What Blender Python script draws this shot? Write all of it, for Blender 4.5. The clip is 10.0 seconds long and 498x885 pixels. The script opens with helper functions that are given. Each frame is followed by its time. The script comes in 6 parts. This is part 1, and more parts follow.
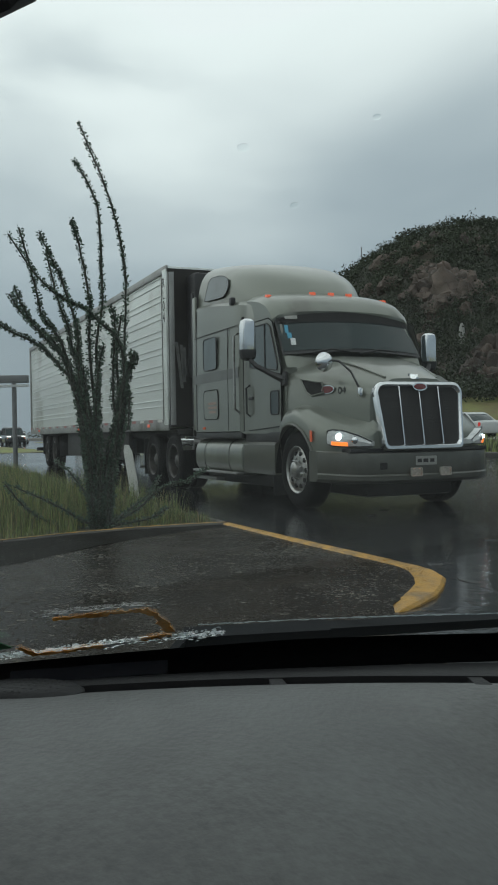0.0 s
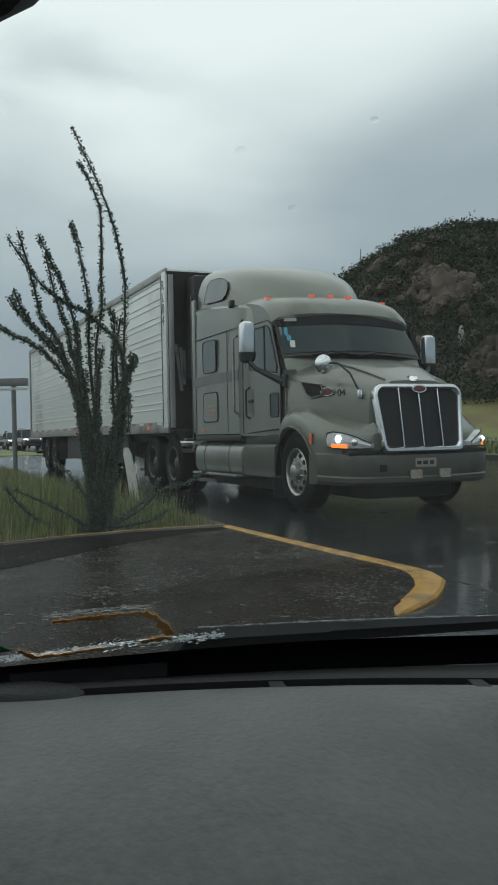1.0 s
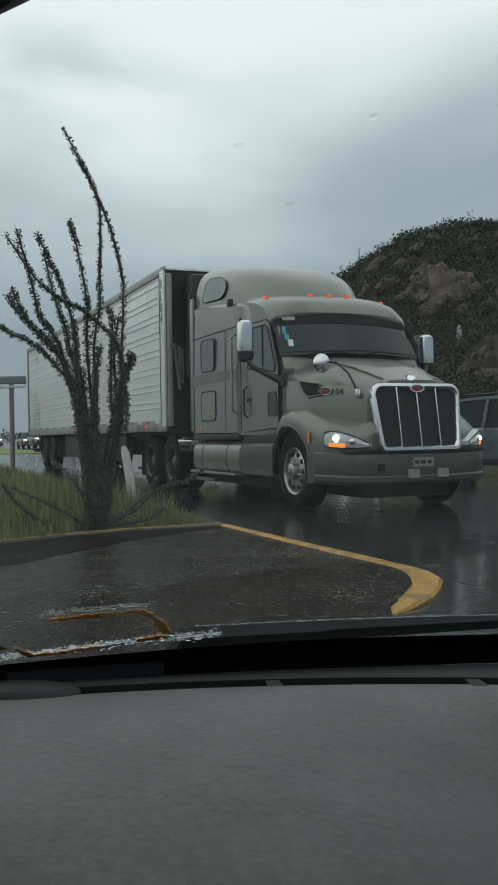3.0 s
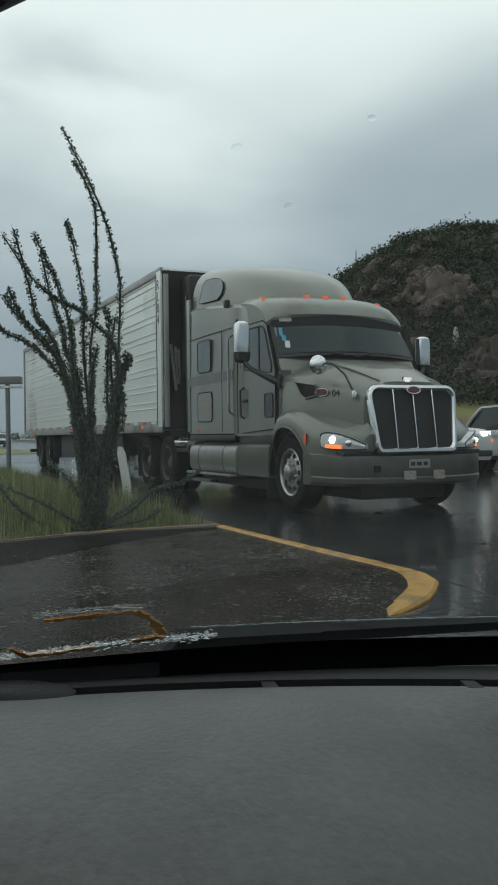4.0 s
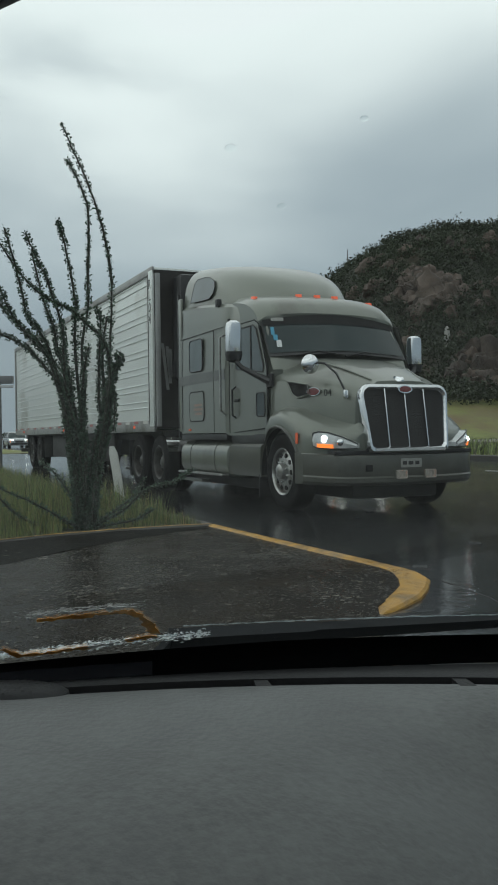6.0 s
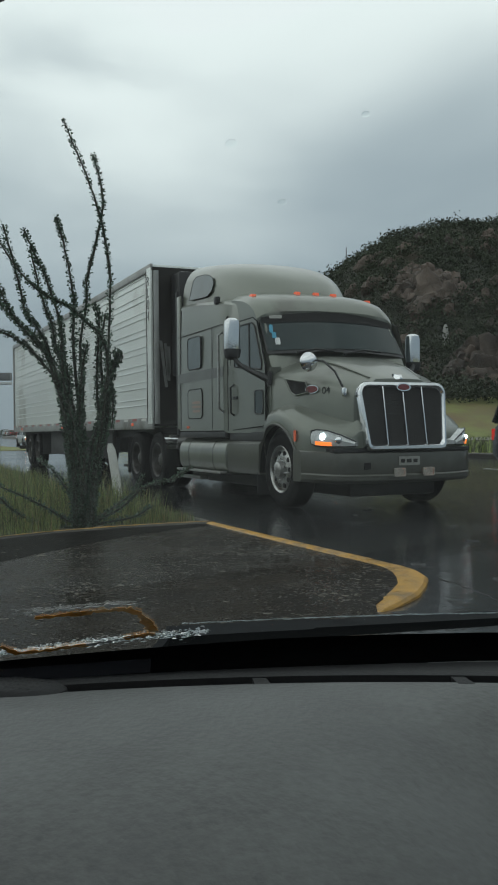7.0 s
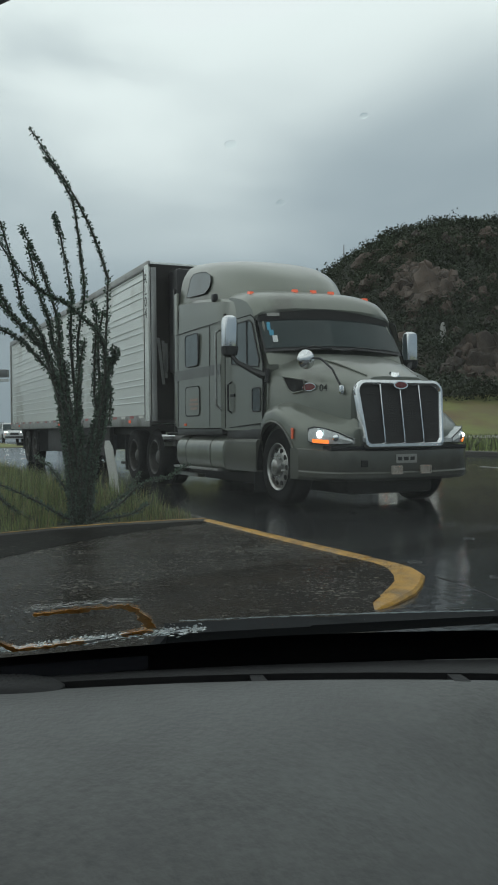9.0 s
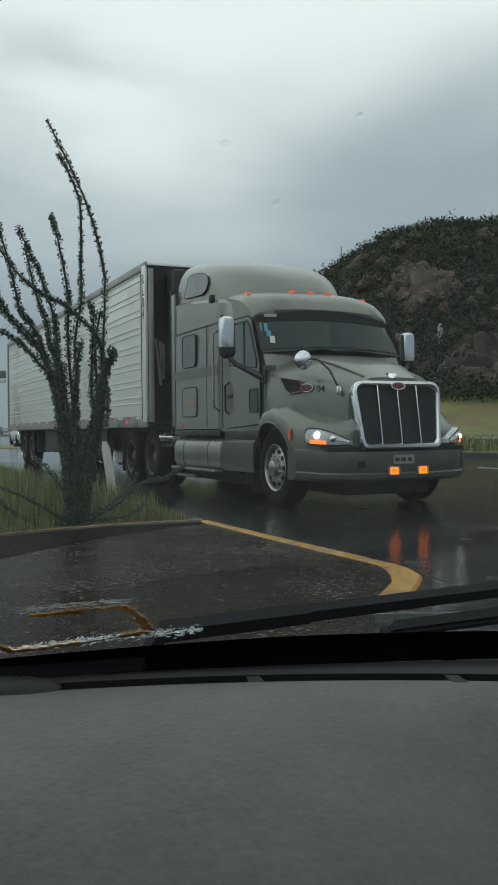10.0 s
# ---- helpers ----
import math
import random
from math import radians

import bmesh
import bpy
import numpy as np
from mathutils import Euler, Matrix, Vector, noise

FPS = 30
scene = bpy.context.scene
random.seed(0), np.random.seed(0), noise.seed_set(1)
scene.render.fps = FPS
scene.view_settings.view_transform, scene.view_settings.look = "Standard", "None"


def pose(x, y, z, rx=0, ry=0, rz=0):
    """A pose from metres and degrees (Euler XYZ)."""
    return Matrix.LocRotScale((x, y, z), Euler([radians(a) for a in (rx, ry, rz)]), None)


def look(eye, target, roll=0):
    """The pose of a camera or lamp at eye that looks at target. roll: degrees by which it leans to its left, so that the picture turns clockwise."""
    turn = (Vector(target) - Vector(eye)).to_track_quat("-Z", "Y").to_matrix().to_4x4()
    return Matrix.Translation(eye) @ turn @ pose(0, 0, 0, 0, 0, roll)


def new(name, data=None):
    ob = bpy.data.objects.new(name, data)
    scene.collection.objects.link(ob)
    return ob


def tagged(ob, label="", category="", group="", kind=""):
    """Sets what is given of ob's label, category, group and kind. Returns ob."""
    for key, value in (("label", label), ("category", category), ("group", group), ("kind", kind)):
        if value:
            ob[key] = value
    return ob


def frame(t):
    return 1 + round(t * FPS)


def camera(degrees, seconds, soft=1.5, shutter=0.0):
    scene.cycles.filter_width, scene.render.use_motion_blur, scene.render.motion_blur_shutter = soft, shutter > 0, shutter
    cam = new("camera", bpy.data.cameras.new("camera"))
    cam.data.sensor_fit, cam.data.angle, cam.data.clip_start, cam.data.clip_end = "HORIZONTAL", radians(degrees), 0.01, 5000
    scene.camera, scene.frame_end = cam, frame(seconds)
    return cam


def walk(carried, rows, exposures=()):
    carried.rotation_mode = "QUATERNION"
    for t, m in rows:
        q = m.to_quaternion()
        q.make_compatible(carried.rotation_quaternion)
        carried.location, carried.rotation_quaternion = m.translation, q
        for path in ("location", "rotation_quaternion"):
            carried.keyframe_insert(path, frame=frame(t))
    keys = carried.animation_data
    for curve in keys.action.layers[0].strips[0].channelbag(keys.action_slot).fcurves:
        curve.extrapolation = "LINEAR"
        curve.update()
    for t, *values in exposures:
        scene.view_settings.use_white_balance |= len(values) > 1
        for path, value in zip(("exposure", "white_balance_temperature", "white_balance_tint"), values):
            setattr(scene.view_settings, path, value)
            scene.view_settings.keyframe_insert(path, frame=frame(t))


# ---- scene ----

# The lorry stands along the x axis and faces +x; its bumper is at x = 0, its right side at y = -1.25.
EYE = Vector((9.1939, -6.2127, 1.0293))


def aim(x, y, z, yaw, pitch, roll):
    d = Vector((math.cos(radians(yaw)) * math.cos(radians(pitch)), math.sin(radians(yaw)) * math.cos(radians(pitch)), math.sin(radians(pitch))))
    return look((x, y, z), Vector((x, y, z)) + d, roll)


PATH = [
    # seconds, x, y, z, yaw, pitch, roll
    (0.0, 9.1939, -6.2127, 1.0293, 157.149, -0.705, -1.017),
    (0.5, 9.1944, -6.2123, 1.0292, 157.148, -0.602, -1.138),
    (1.0, 9.1947, -6.2125, 1.0293, 157.127, -0.546, -1.152),
    (1.5, 9.1935, -6.2119, 1.0294, 157.100, -0.661, -1.060),
    (2.0, 9.1935, -6.2125, 1.0295, 157.030, -0.746, -0.873),
    (2.5, 9.1933, -6.2118, 1.0290, 157.046, -0.652, -0.990),
    (4.0, 9.1923, -6.2115, 1.0287, 156.738, -0.550, -0.732),
    (4.5, 9.1943, -6.2134, 1.0289, 156.546, -0.491, -0.686),
    (5.0, 9.1944, -6.2145, 1.0295, 156.354, -0.510, -0.613),
    (5.5, 9.1944, -6.2131, 1.0290, 156.258, -0.498, -0.805),
    (7.0, 9.1912, -6.2129, 1.0284, 156.085, -0.760, -0.652),
    (7.5, 9.1941, -6.2133, 1.0292, 156.031, -0.668, -0.764),
    (8.0, 9.1936, -6.2137, 1.0286, 155.996, -0.678, -0.761),
    (8.5, 9.1927, -6.2136, 1.0287, 155.960, -0.877, -0.627),
    (9.0, 9.1939, -6.2147, 1.0293, 155.903, -0.933, -0.518),
    (9.5, 9.1927, -6.2140, 1.0287, 155.809, -0.857, -0.558),
    (10.0, 9.1930, -6.2136, 1.0290, 155.729, -0.873, -0.545),
]
cam = camera(31.96, 10.0, soft=1.9, shutter=0.1)
walk(cam, [(t, aim(x, y, z, a, b, r)) for t, x, y, z, a, b, r in PATH], exposures=[(0.0, 0.0), (2.0, -0.02), (5.5, 0.0), (7.0, -0.03), (10.0, -0.03)])

# ---- world: a rain sky, bright overhead and blue-grey towards the horizon ----
world = bpy.data.worlds.new("rain_sky")
scene.world = world
world.use_nodes = True
wn, wl = world.node_tree.nodes, world.node_tree.links
wn.clear()
w_out = wn.new("ShaderNodeOutputWorld")
w_bg = wn.new("ShaderNodeBackground")
w_sky = wn.new("ShaderNodeTexSky")
w_sky.sky_type, w_sky.sun_disc = "NISHITA", False
w_sky.sun_elevation, w_sky.sun_rotation = radians(55), radians(200)
w_geo = wn.new("ShaderNodeTexCoord")
w_sep = wn.new("ShaderNodeSeparateXYZ")
w_ramp = wn.new("ShaderNodeValToRGB")
w_noise = wn.new("ShaderNodeTexNoise")
w_map = wn.new("ShaderNodeMapping")
w_add = wn.new("ShaderNodeMath")
w_scale = wn.new("ShaderNodeMath")
w_mix = wn.new("ShaderNodeMixRGB")
w_mul = wn.new("ShaderNodeMixRGB")
wl.new(w_geo.outputs["Generated"], w_sep.inputs[0])
wl.new(w_geo.outputs["Generated"], w_map.inputs[0])
w_map.inputs["Scale"].default_value = (1.0, 1.0, 2.6)
wl.new(w_map.outputs[0], w_noise.inputs["Vector"])
w_noise.inputs["Scale"].default_value = 2.3
w_noise.inputs["Detail"].default_value = 5.0
w_noise.inputs["Roughness"].default_value = 0.45
w_noise.inputs["Distortion"].default_value = 0.4
w_scale.operation, w_scale.inputs[1].default_value = "MULTIPLY_ADD", 0.34
w_scale.inputs[2].default_value = -0.17
wl.new(w_noise.outputs["Fac"], w_scale.inputs[0])
w_add.operation = "ADD"
w_side = wn.new("ShaderNodeVectorMath")
w_side.operation, w_side.inputs[1].default_value = "DOT_PRODUCT", (-0.062, -0.147, 1.0)
wl.new(w_geo.outputs["Generated"], w_side.inputs[0])
wl.new(w_side.outputs["Value"], w_add.inputs[0])
wl.new(w_scale.outputs[0], w_add.inputs[1])
w_ramp.color_ramp.interpolation = "B_SPLINE"
stops = [(0.0, (0.29, 0.34, 0.39)), (0.13, (0.33, 0.375, 0.42)), (0.26, (0.50, 0.545, 0.58)), (0.38, (1.0, 1.01, 1.0)), (0.55, (1.08, 1.09, 1.08)), (0.85, (0.60, 0.62, 0.63))]
while len(w_ramp.color_ramp.elements) < len(stops):
    w_ramp.color_ramp.elements.new(0.5)
for e, (p, col) in zip(w_ramp.color_ramp.elements, stops):
    e.position, e.color = p, (*col, 1)
# a darker bank of cloud within the bright part of the sky
w_bank = wn.new("ShaderNodeTexNoise")
w_bank.inputs["Scale"].default_value, w_bank.inputs["Detail"].default_value = 9.0, 4.0
w_bmap = wn.new("ShaderNodeMapping")
w_bmap.inputs["Location"].default_value, w_bmap.inputs["Scale"].default_value = (0.91, -0.16, -1.18), (1.0, 1.0, 3.0)
wl.new(w_geo.outputs["Generated"], w_bmap.inputs[0])
wl.new(w_bmap.outputs[0], w_bank.inputs["Vector"])
w_dist = wn.new("ShaderNodeVectorMath")
w_dist.operation = "LENGTH"
wl.new(w_bmap.outputs[0], w_dist.inputs[0])
w_torn = wn.new("ShaderNodeMath")
w_torn.operation, w_torn.inputs[1].default_value = "MULTIPLY_ADD", 0.16
wl.new(w_bank.outputs["Fac"], w_torn.inputs[0])
wl.new(w_dist.outputs["Value"], w_torn.inputs[2])
w_brange = wn.new("ShaderNodeMapRange")
w_brange.interpolation_type = "SMOOTHSTEP"
w_brange.inputs[1].default_value, w_brange.inputs[2].default_value = 0.08, 0.25
w_brange.inputs[3].default_value, w_brange.inputs[4].default_value = -0.095, 0.0
wl.new(w_torn.outputs[0], w_brange.inputs[0])
w_add2 = wn.new("ShaderNodeMath")
w_add2.operation = "ADD"
wl.new(w_add.outputs[0], w_add2.inputs[0])
wl.new(w_brange.outputs[0], w_add2.inputs[1])
wl.new(w_add2.outputs[0], w_ramp.inputs[0])
w_mul.blend_type, w_mul.inputs[0].default_value = "MULTIPLY", 1.0
w_mul.inputs[2].default_value = (0.06, 0.06, 0.06, 1)
wl.new(w_sky.outputs[0], w_mul.inputs[1])
w_mix.blend_type, w_mix.inputs[0].default_value = "MIX", 0.08
wl.new(w_ramp.outputs[0], w_mix.inputs[1])
wl.new(w_mul.outputs[0], w_mix.inputs[2])
wl.new(w_mix.outputs[0], w_bg.inputs["Color"])
w_bg.inputs["Strength"].default_value = 1.0
wl.new(w_bg.outputs[0], w_out.inputs["Surface"])
sun = new("sun", bpy.data.lights.new("sun", "SUN"))
sun.data.energy, sun.data.angle, sun.data.color = 0.7, radians(100), (1.0, 0.98, 0.95)
sun.matrix_world = look((0, 0, 40), (5, 11, 0))


# ---- materials ----
def mat(name, color, rough=0.6, metal=0.0, vary=0.25, scale=4.0, fine=60.0, bump=0.0, bump_scale=None, dirt=None, dirt_amount=0.0, coat=0.0, rough_vary=0.15, per_object=0.0, per_island=0.0):
    """A surface with grain at two scales, an optional dirt colour and fine relief."""
    m = bpy.data.materials.new(name)
    m.use_nodes = True
    n, l = m.node_tree.nodes, m.node_tree.links
    b = n["Principled BSDF"]
    co = n.new("ShaderNodeTexCoord")
    big, small = n.new("ShaderNodeTexNoise"), n.new("ShaderNodeTexNoise")
    for t, s, d in ((big, scale, 4.0), (small, fine, 3.0)):
        t.inputs["Scale"].default_value, t.inputs["Detail"].default_value = s, d
        l.new(co.outputs["Object"], t.inputs["Vector"])
    mixv = n.new("ShaderNodeMath")
    mixv.operation, mixv.inputs[1].default_value = "MULTIPLY_ADD", 0.6
    l.new(big.outputs["Fac"], mixv.inputs[0])
    half = n.new("ShaderNodeMath")
    half.operation, half.inputs[1].default_value = "MULTIPLY", 0.4
    l.new(small.outputs["Fac"], half.inputs[0])
    l.new(half.outputs[0], mixv.inputs[2])
    val = mixv.outputs[0]
    if per_object or per_island:
        src = n.new("ShaderNodeObjectInfo") if per_object else n.new("ShaderNodeNewGeometry")
        out = src.outputs["Random"] if per_object else src.outputs["Random Per Island"]
        shift = n.new("ShaderNodeMath")
        shift.operation, shift.inputs[1].default_value = "MULTIPLY_ADD", per_object or per_island
        l.new(out, shift.inputs[0])
        l.new(val, shift.inputs[2])
        sub = n.new("ShaderNodeMath")
        sub.operation, sub.inputs[1].default_value = "SUBTRACT", 0.5 * (per_object or per_island)
        l.new(shift.outputs[0], sub.inputs[0])
        val = sub.outputs[0]
    ramp = n.new("ShaderNodeValToRGB")
    ramp.color_ramp.elements[0].position, ramp.color_ramp.elements[1].position = 0.3, 0.7
    ramp.color_ramp.elements[0].color = (*[c * (1 - vary) for c in color], 1)
    ramp.color_ramp.elements[1].color = (*[min(1, c * (1 + vary)) for c in color], 1)
    l.new(val, ramp.inputs[0])
    col = ramp.outputs[0]
    if dirt:
        d = n.new("ShaderNodeTexNoise")
        d.inputs["Scale"].default_value, d.inputs["Detail"].default_value = scale * 0.7, 6.0
        d.inputs["Roughness"].default_value = 0.65
        l.new(co.outputs["Object"], d.inputs["Vector"])
        dr = n.new("ShaderNodeMapRange")
        dr.inputs[1].default_value, dr.inputs[2].default_value = 0.62 - dirt_amount * 0.4, 0.72
        l.new(d.outputs["Fac"], dr.inputs[0])
        dm = n.new("ShaderNodeMixRGB")
        dm.inputs[2].default_value = (*dirt, 1)
        l.new(dr.outputs[0], dm.inputs[0])
        l.new(col, dm.inputs[1])
        col = dm.outputs[0]
    l.new(col, b.inputs["Base Color"])
    rr = n.new("ShaderNodeMapRange")
    rr.inputs[1].default_value, rr.inputs[2].default_value = 0.3, 0.7
    rr.inputs[3].default_value, rr.inputs[4].default_value = max(0.02, rough * (1 - rough_vary)), min(1, rough * (1 + rough_vary))
    l.new(mixv.outputs[0], rr.inputs[0])
    l.new(rr.outputs[0], b.inputs["Roughness"])
    b.inputs["Metallic"].default_value = metal
    if coat:
        b.inputs["Coat Weight"].default_value, b.inputs["Coat Roughness"].default_value = coat, 0.06
    if bump:
        bt = small
        if bump_scale:
            bt = n.new("ShaderNodeTexNoise")
            bt.inputs["Scale"].default_value, bt.inputs["Detail"].default_value = bump_scale, 4.0
            l.new(co.outputs["Object"], bt.inputs["Vector"])
        bp = n.new("ShaderNodeBump")
        bp.inputs["Strength"].default_value, bp.inputs["Distance"].default_value = bump, 0.02
        l.new(bt.outputs["Fac"], bp.inputs["Height"])
        l.new(bp.outputs[0], b.inputs["Normal"])
    return m


def glow(name, color, strength):
    m = bpy.data.materials.new(name)
    m.use_nodes = True
    b = m.node_tree.nodes["Principled BSDF"]
    b.inputs["Base Color"].default_value = (*color, 1)
    b.inputs["Emission Color"].default_value = (*color, 1)
    b.inputs["Emission Strength"].default_value = strength
    b.inputs["Roughness"].default_value = 0.2
    return m


def clear(name, tint, gloss_from=0.06):
    """A thin clear sheet: it lets the view straight through and mirrors a little, more at a flat angle."""
    m = bpy.data.materials.new(name)
    m.use_nodes = True
    n, l = m.node_tree.nodes, m.node_tree.links
    n.clear()
    out, mix = n.new("ShaderNodeOutputMaterial"), n.new("ShaderNodeMixShader")
    tr, gl, fr = n.new("ShaderNodeBsdfTransparent"), n.new("ShaderNodeBsdfGlossy"), n.new("ShaderNodeFresnel")
    tr.inputs[0].default_value = (*tint, 1)
    gl.inputs["Roughness"].default_value = 0.03
    fr.inputs["IOR"].default_value = 1.35
    k = n.new("ShaderNodeMath")
    k.operation, k.inputs[1].default_value = "MULTIPLY", gloss_from
    l.new(fr.outputs[0], k.inputs[0])
    l.new(k.outputs[0], mix.inputs[0])
    l.new(tr.outputs[0], mix.inputs[1])
    l.new(gl.outputs[0], mix.inputs[2])
    veil, film = n.new("ShaderNodeMixShader"), n.new("ShaderNodeBsdfTranslucent")
    film.inputs[0].default_value = (0.9, 0.95, 0.95, 1)
    veil.inputs[0].default_value = 0.0035
    l.new(mix.outputs[0], veil.inputs[1])
    l.new(film.outputs[0], veil.inputs[2])
    l.new(veil.outputs[0], out.inputs[0])
    return m


M = {}
M["truck_paint"] = mat("champagne_paint", (0.163, 0.174, 0.147), 0.36, 0.45, 0.14, 1.5, 120, coat=0.5, dirt=(0.10, 0.096, 0.082), dirt_amount=0.22)
# about half as bright as the body paint, with patches of dirt
M["paint_low"] = mat("champagne_paint_dark", (0.085, 0.086, 0.073), 0.36, 0.2, 0.15, 2.0, 90, coat=0.3, dirt=(0.05, 0.047, 0.04), dirt_amount=0.35)
M["chrome"] = mat("wet_chrome", (0.75, 0.76, 0.77), 0.13, 1.0, 0.06, 5, 90)
M["alu"] = mat("dull_aluminium", (0.40, 0.40, 0.385), 0.33, 0.9, 0.2, 6, 80, dirt=(0.15, 0.13, 0.11), dirt_amount=0.3)
M["rubber"] = mat("wet_tyre_rubber", (0.006, 0.006, 0.0063), 0.7, 0, 0.3, 8, 90, bump=0.2, dirt=(0.012, 0.011, 0.010), dirt_amount=0.2)
M["black"] = mat("black_plastic", (0.02, 0.02, 0.021), 0.5, 0, 0.25, 8, 120)
M["grille_mesh"] = mat("dark_grille_mesh", (0.028, 0.027, 0.027), 0.55, 0.3, 0.4, 14, 160, bump=0.5, bump_scale=140)
M["chassis"] = mat("oily_chassis_steel", (0.03, 0.028, 0.026), 0.6, 0.3, 0.4, 5, 60, bump=0.2)
# paler than the cab glass: sky reflection put into the base colour
M["side_glass"] = mat("sky_toned_side_glass", (0.085, 0.11, 0.115), 0.10, 0, 0.25, 3, 40)
# grime, and a base darkened for the shade beneath the bodywork
M["rim_dull"] = mat("grimy_shaded_rim", (0.09, 0.086, 0.08), 0.42, 0.7, 0.4, 6, 60, dirt=(0.03, 0.028, 0.025), dirt_amount=0.5)
M["cab_glass"] = mat("dark_cab_glass", (0.02, 0.034, 0.035), 0.06, 0, 0.2, 2, 40)
M["white_panel"] = mat("trailer_white_paint", (0.70, 0.73, 0.71), 0.42, 0.1, 0.10, 0.7, 40, dirt=(0.30, 0.31, 0.27), dirt_amount=0.22)
M["trailer_rib"] = mat("trailer_rib_metal", (0.82, 0.85, 0.84), 0.33, 0.3, 0.08, 1, 40)
M["trailer_rail"] = mat("trailer_rail_metal", (0.32, 0.32, 0.31), 0.42, 0.6, 0.2, 2, 40, dirt=(0.12, 0.10, 0.08), dirt_amount=0.3)
M["tape_red"] = mat("red_reflective_tape", (0.32, 0.05, 0.04), 0.35, 0, 0.15, 8, 80)
M["tape_white"] = mat("white_reflective_tape", (0.62, 0.6, 0.56), 0.35, 0, 0.15, 8, 80)
M["badge"] = mat("red_enamel", (0.15, 0.03, 0.03), 0.25, 0, 0.2, 20, 90)
M["lens"] = mat("headlamp_lens", (0.58, 0.60, 0.60), 0.14, 0.1, 0.3, 14, 60)
M["amber_glow"] = glow("amber_marker_glow", (0.8, 0.14, 0.07), 0.36)
M["amber_turn"] = glow("amber_turn_glow", (1.0, 0.22, 0.04), 1.3)
M["amber_flash"] = glow("amber_flash_glow", (1.0, 0.165, 0.006), 2.6)
M["amber_core"] = glow("amber_lamp_core", (0.95, 0.20, 0.015), 1.0)
M["amber_off"] = mat("unlit_amber_lens", (0.36, 0.34, 0.30), 0.3, 0, 0.35, 40, 120, bump=0.3)
M["amber_side"] = glow("amber_side_glow", (0.7, 0.12, 0.05), 0.12)
M["head_glow"] = glow("headlight_glow", (0.85, 0.95, 1.0), 9.0)
M["car_head"] = glow("car_headlight_glow", (1.0, 0.97, 0.9), 2.6)
M["tail_red"] = glow("tail_lamp_glow", (0.6, 0.03, 0.02), 0.5)
M["sticker_blue"] = mat("blue_sticker", (0.05, 0.28, 0.42), 0.5, 0, 0.25, 30, 90)
M["paper"] = mat("white_paper", (0.6, 0.62, 0.62), 0.6, 0, 0.1, 20, 90)
M["letter"] = mat("black_lettering", (0.02, 0.02, 0.02), 0.5)
M["plate"] = mat("number_plate", (0.27, 0.27, 0.25), 0.4, 0, 0.15, 30, 120)
M["door_writing"] = mat("faded_red_lettering", (0.27, 0.18, 0.145), 0.5, 0, 0.3, 30, 90)
M["asphalt"] = mat("wet_asphalt", (0.019, 0.020, 0.021), 0.13, 0, 0.4, 0.35, 70, bump=0.20, bump_scale=9.0, rough_vary=0.6)
M["gravel"] = mat("wet_dark_gravel", (0.013, 0.0098, 0.0062), 0.24, 0, 0.8, 1.6, 60, bump=0.45, bump_scale=26, rough_vary=0.6)
M["stones"] = mat("wet_pebbles", (0.026, 0.020, 0.014), 0.5, 0, 0.5, 12, 60, per_island=1.0)
M["grass_dry"] = mat("dry_grass_stalk", (0.27, 0.215, 0.10), 0.6, 0, 0.4, 0.9, 12, per_island=0.8)
# pale strand colour that stands in for glints on wet ground
M["straw"] = mat("pale_glint_strands", (0.13, 0.12, 0.10), 0.2, 0, 0.4, 10, 60, per_island=1.0)
M["kerb"] = mat("worn_yellow_paint", (0.52, 0.27, 0.030), 0.30, 0, 0.40, 7, 70, bump=0.4, dirt=(0.12, 0.075, 0.03), dirt_amount=0.45, per_object=0.1)
M["kerb_face"] = mat("wet_concrete", (0.035, 0.031, 0.025), 0.45, 0, 0.3, 5, 50, bump=0.3)
M["soil"] = mat("wet_earth", (0.062, 0.056, 0.028), 0.7, 0, 0.4, 2, 30, bump=0.6)
M["grass"] = mat("wet_verge_grass", (0.130, 0.165, 0.055), 0.55, 0, 0.7, 0.9, 12, per_island=0.9)
M["verge"] = mat("roadside_grass", (0.16, 0.185, 0.045), 0.8, 0, 0.5, 0.15, 3, bump=0.8, bump_scale=4, dirt=(0.13, 0.085, 0.04), dirt_amount=0.4)
M["oco_bark"] = mat("ocotillo_bark", (0.030, 0.032, 0.022), 0.7, 0, 0.4, 15, 80, bump=0.6)
M["oco_leaf"] = mat("ocotillo_leaf", (0.056, 0.098, 0.062), 0.45, 0, 0.4, 6, 40, per_island=0.6)
M["whitewash"] = mat("whitewashed_wood", (0.55, 0.55, 0.52), 0.6, 0, 0.15, 8, 60, bump=0.3)
M["grey_steel"] = mat("grey_painted_steel", (0.17, 0.175, 0.18), 0.45, 0.2, 0.2, 3, 40)
M["sign_white"] = mat("white_sign_strip", (0.6, 0.62, 0.63), 0.45, 0, 0.1, 3, 40)
M["rock"] = mat("red_brown_rock", (0.082, 0.062, 0.050), 0.85, 0, 0.6, 0.35, 3.0, bump=1.0, bump_scale=1.2, dirt=(0.05, 0.045, 0.035), dirt_amount=0.4, per_object=0.3)
M["scrub_soil"] = mat("scrub_hillside", (0.024, 0.026, 0.015), 0.9, 0, 0.5, 0.15, 1.2, bump=1.0, bump_scale=0.8, dirt=(0.06, 0.042, 0.030), dirt_amount=0.2)
M["scrub"] = mat("scrub_leaves", (0.032, 0.042, 0.022), 0.75, 0, 0.4, 0.15, 2, per_island=0.5)
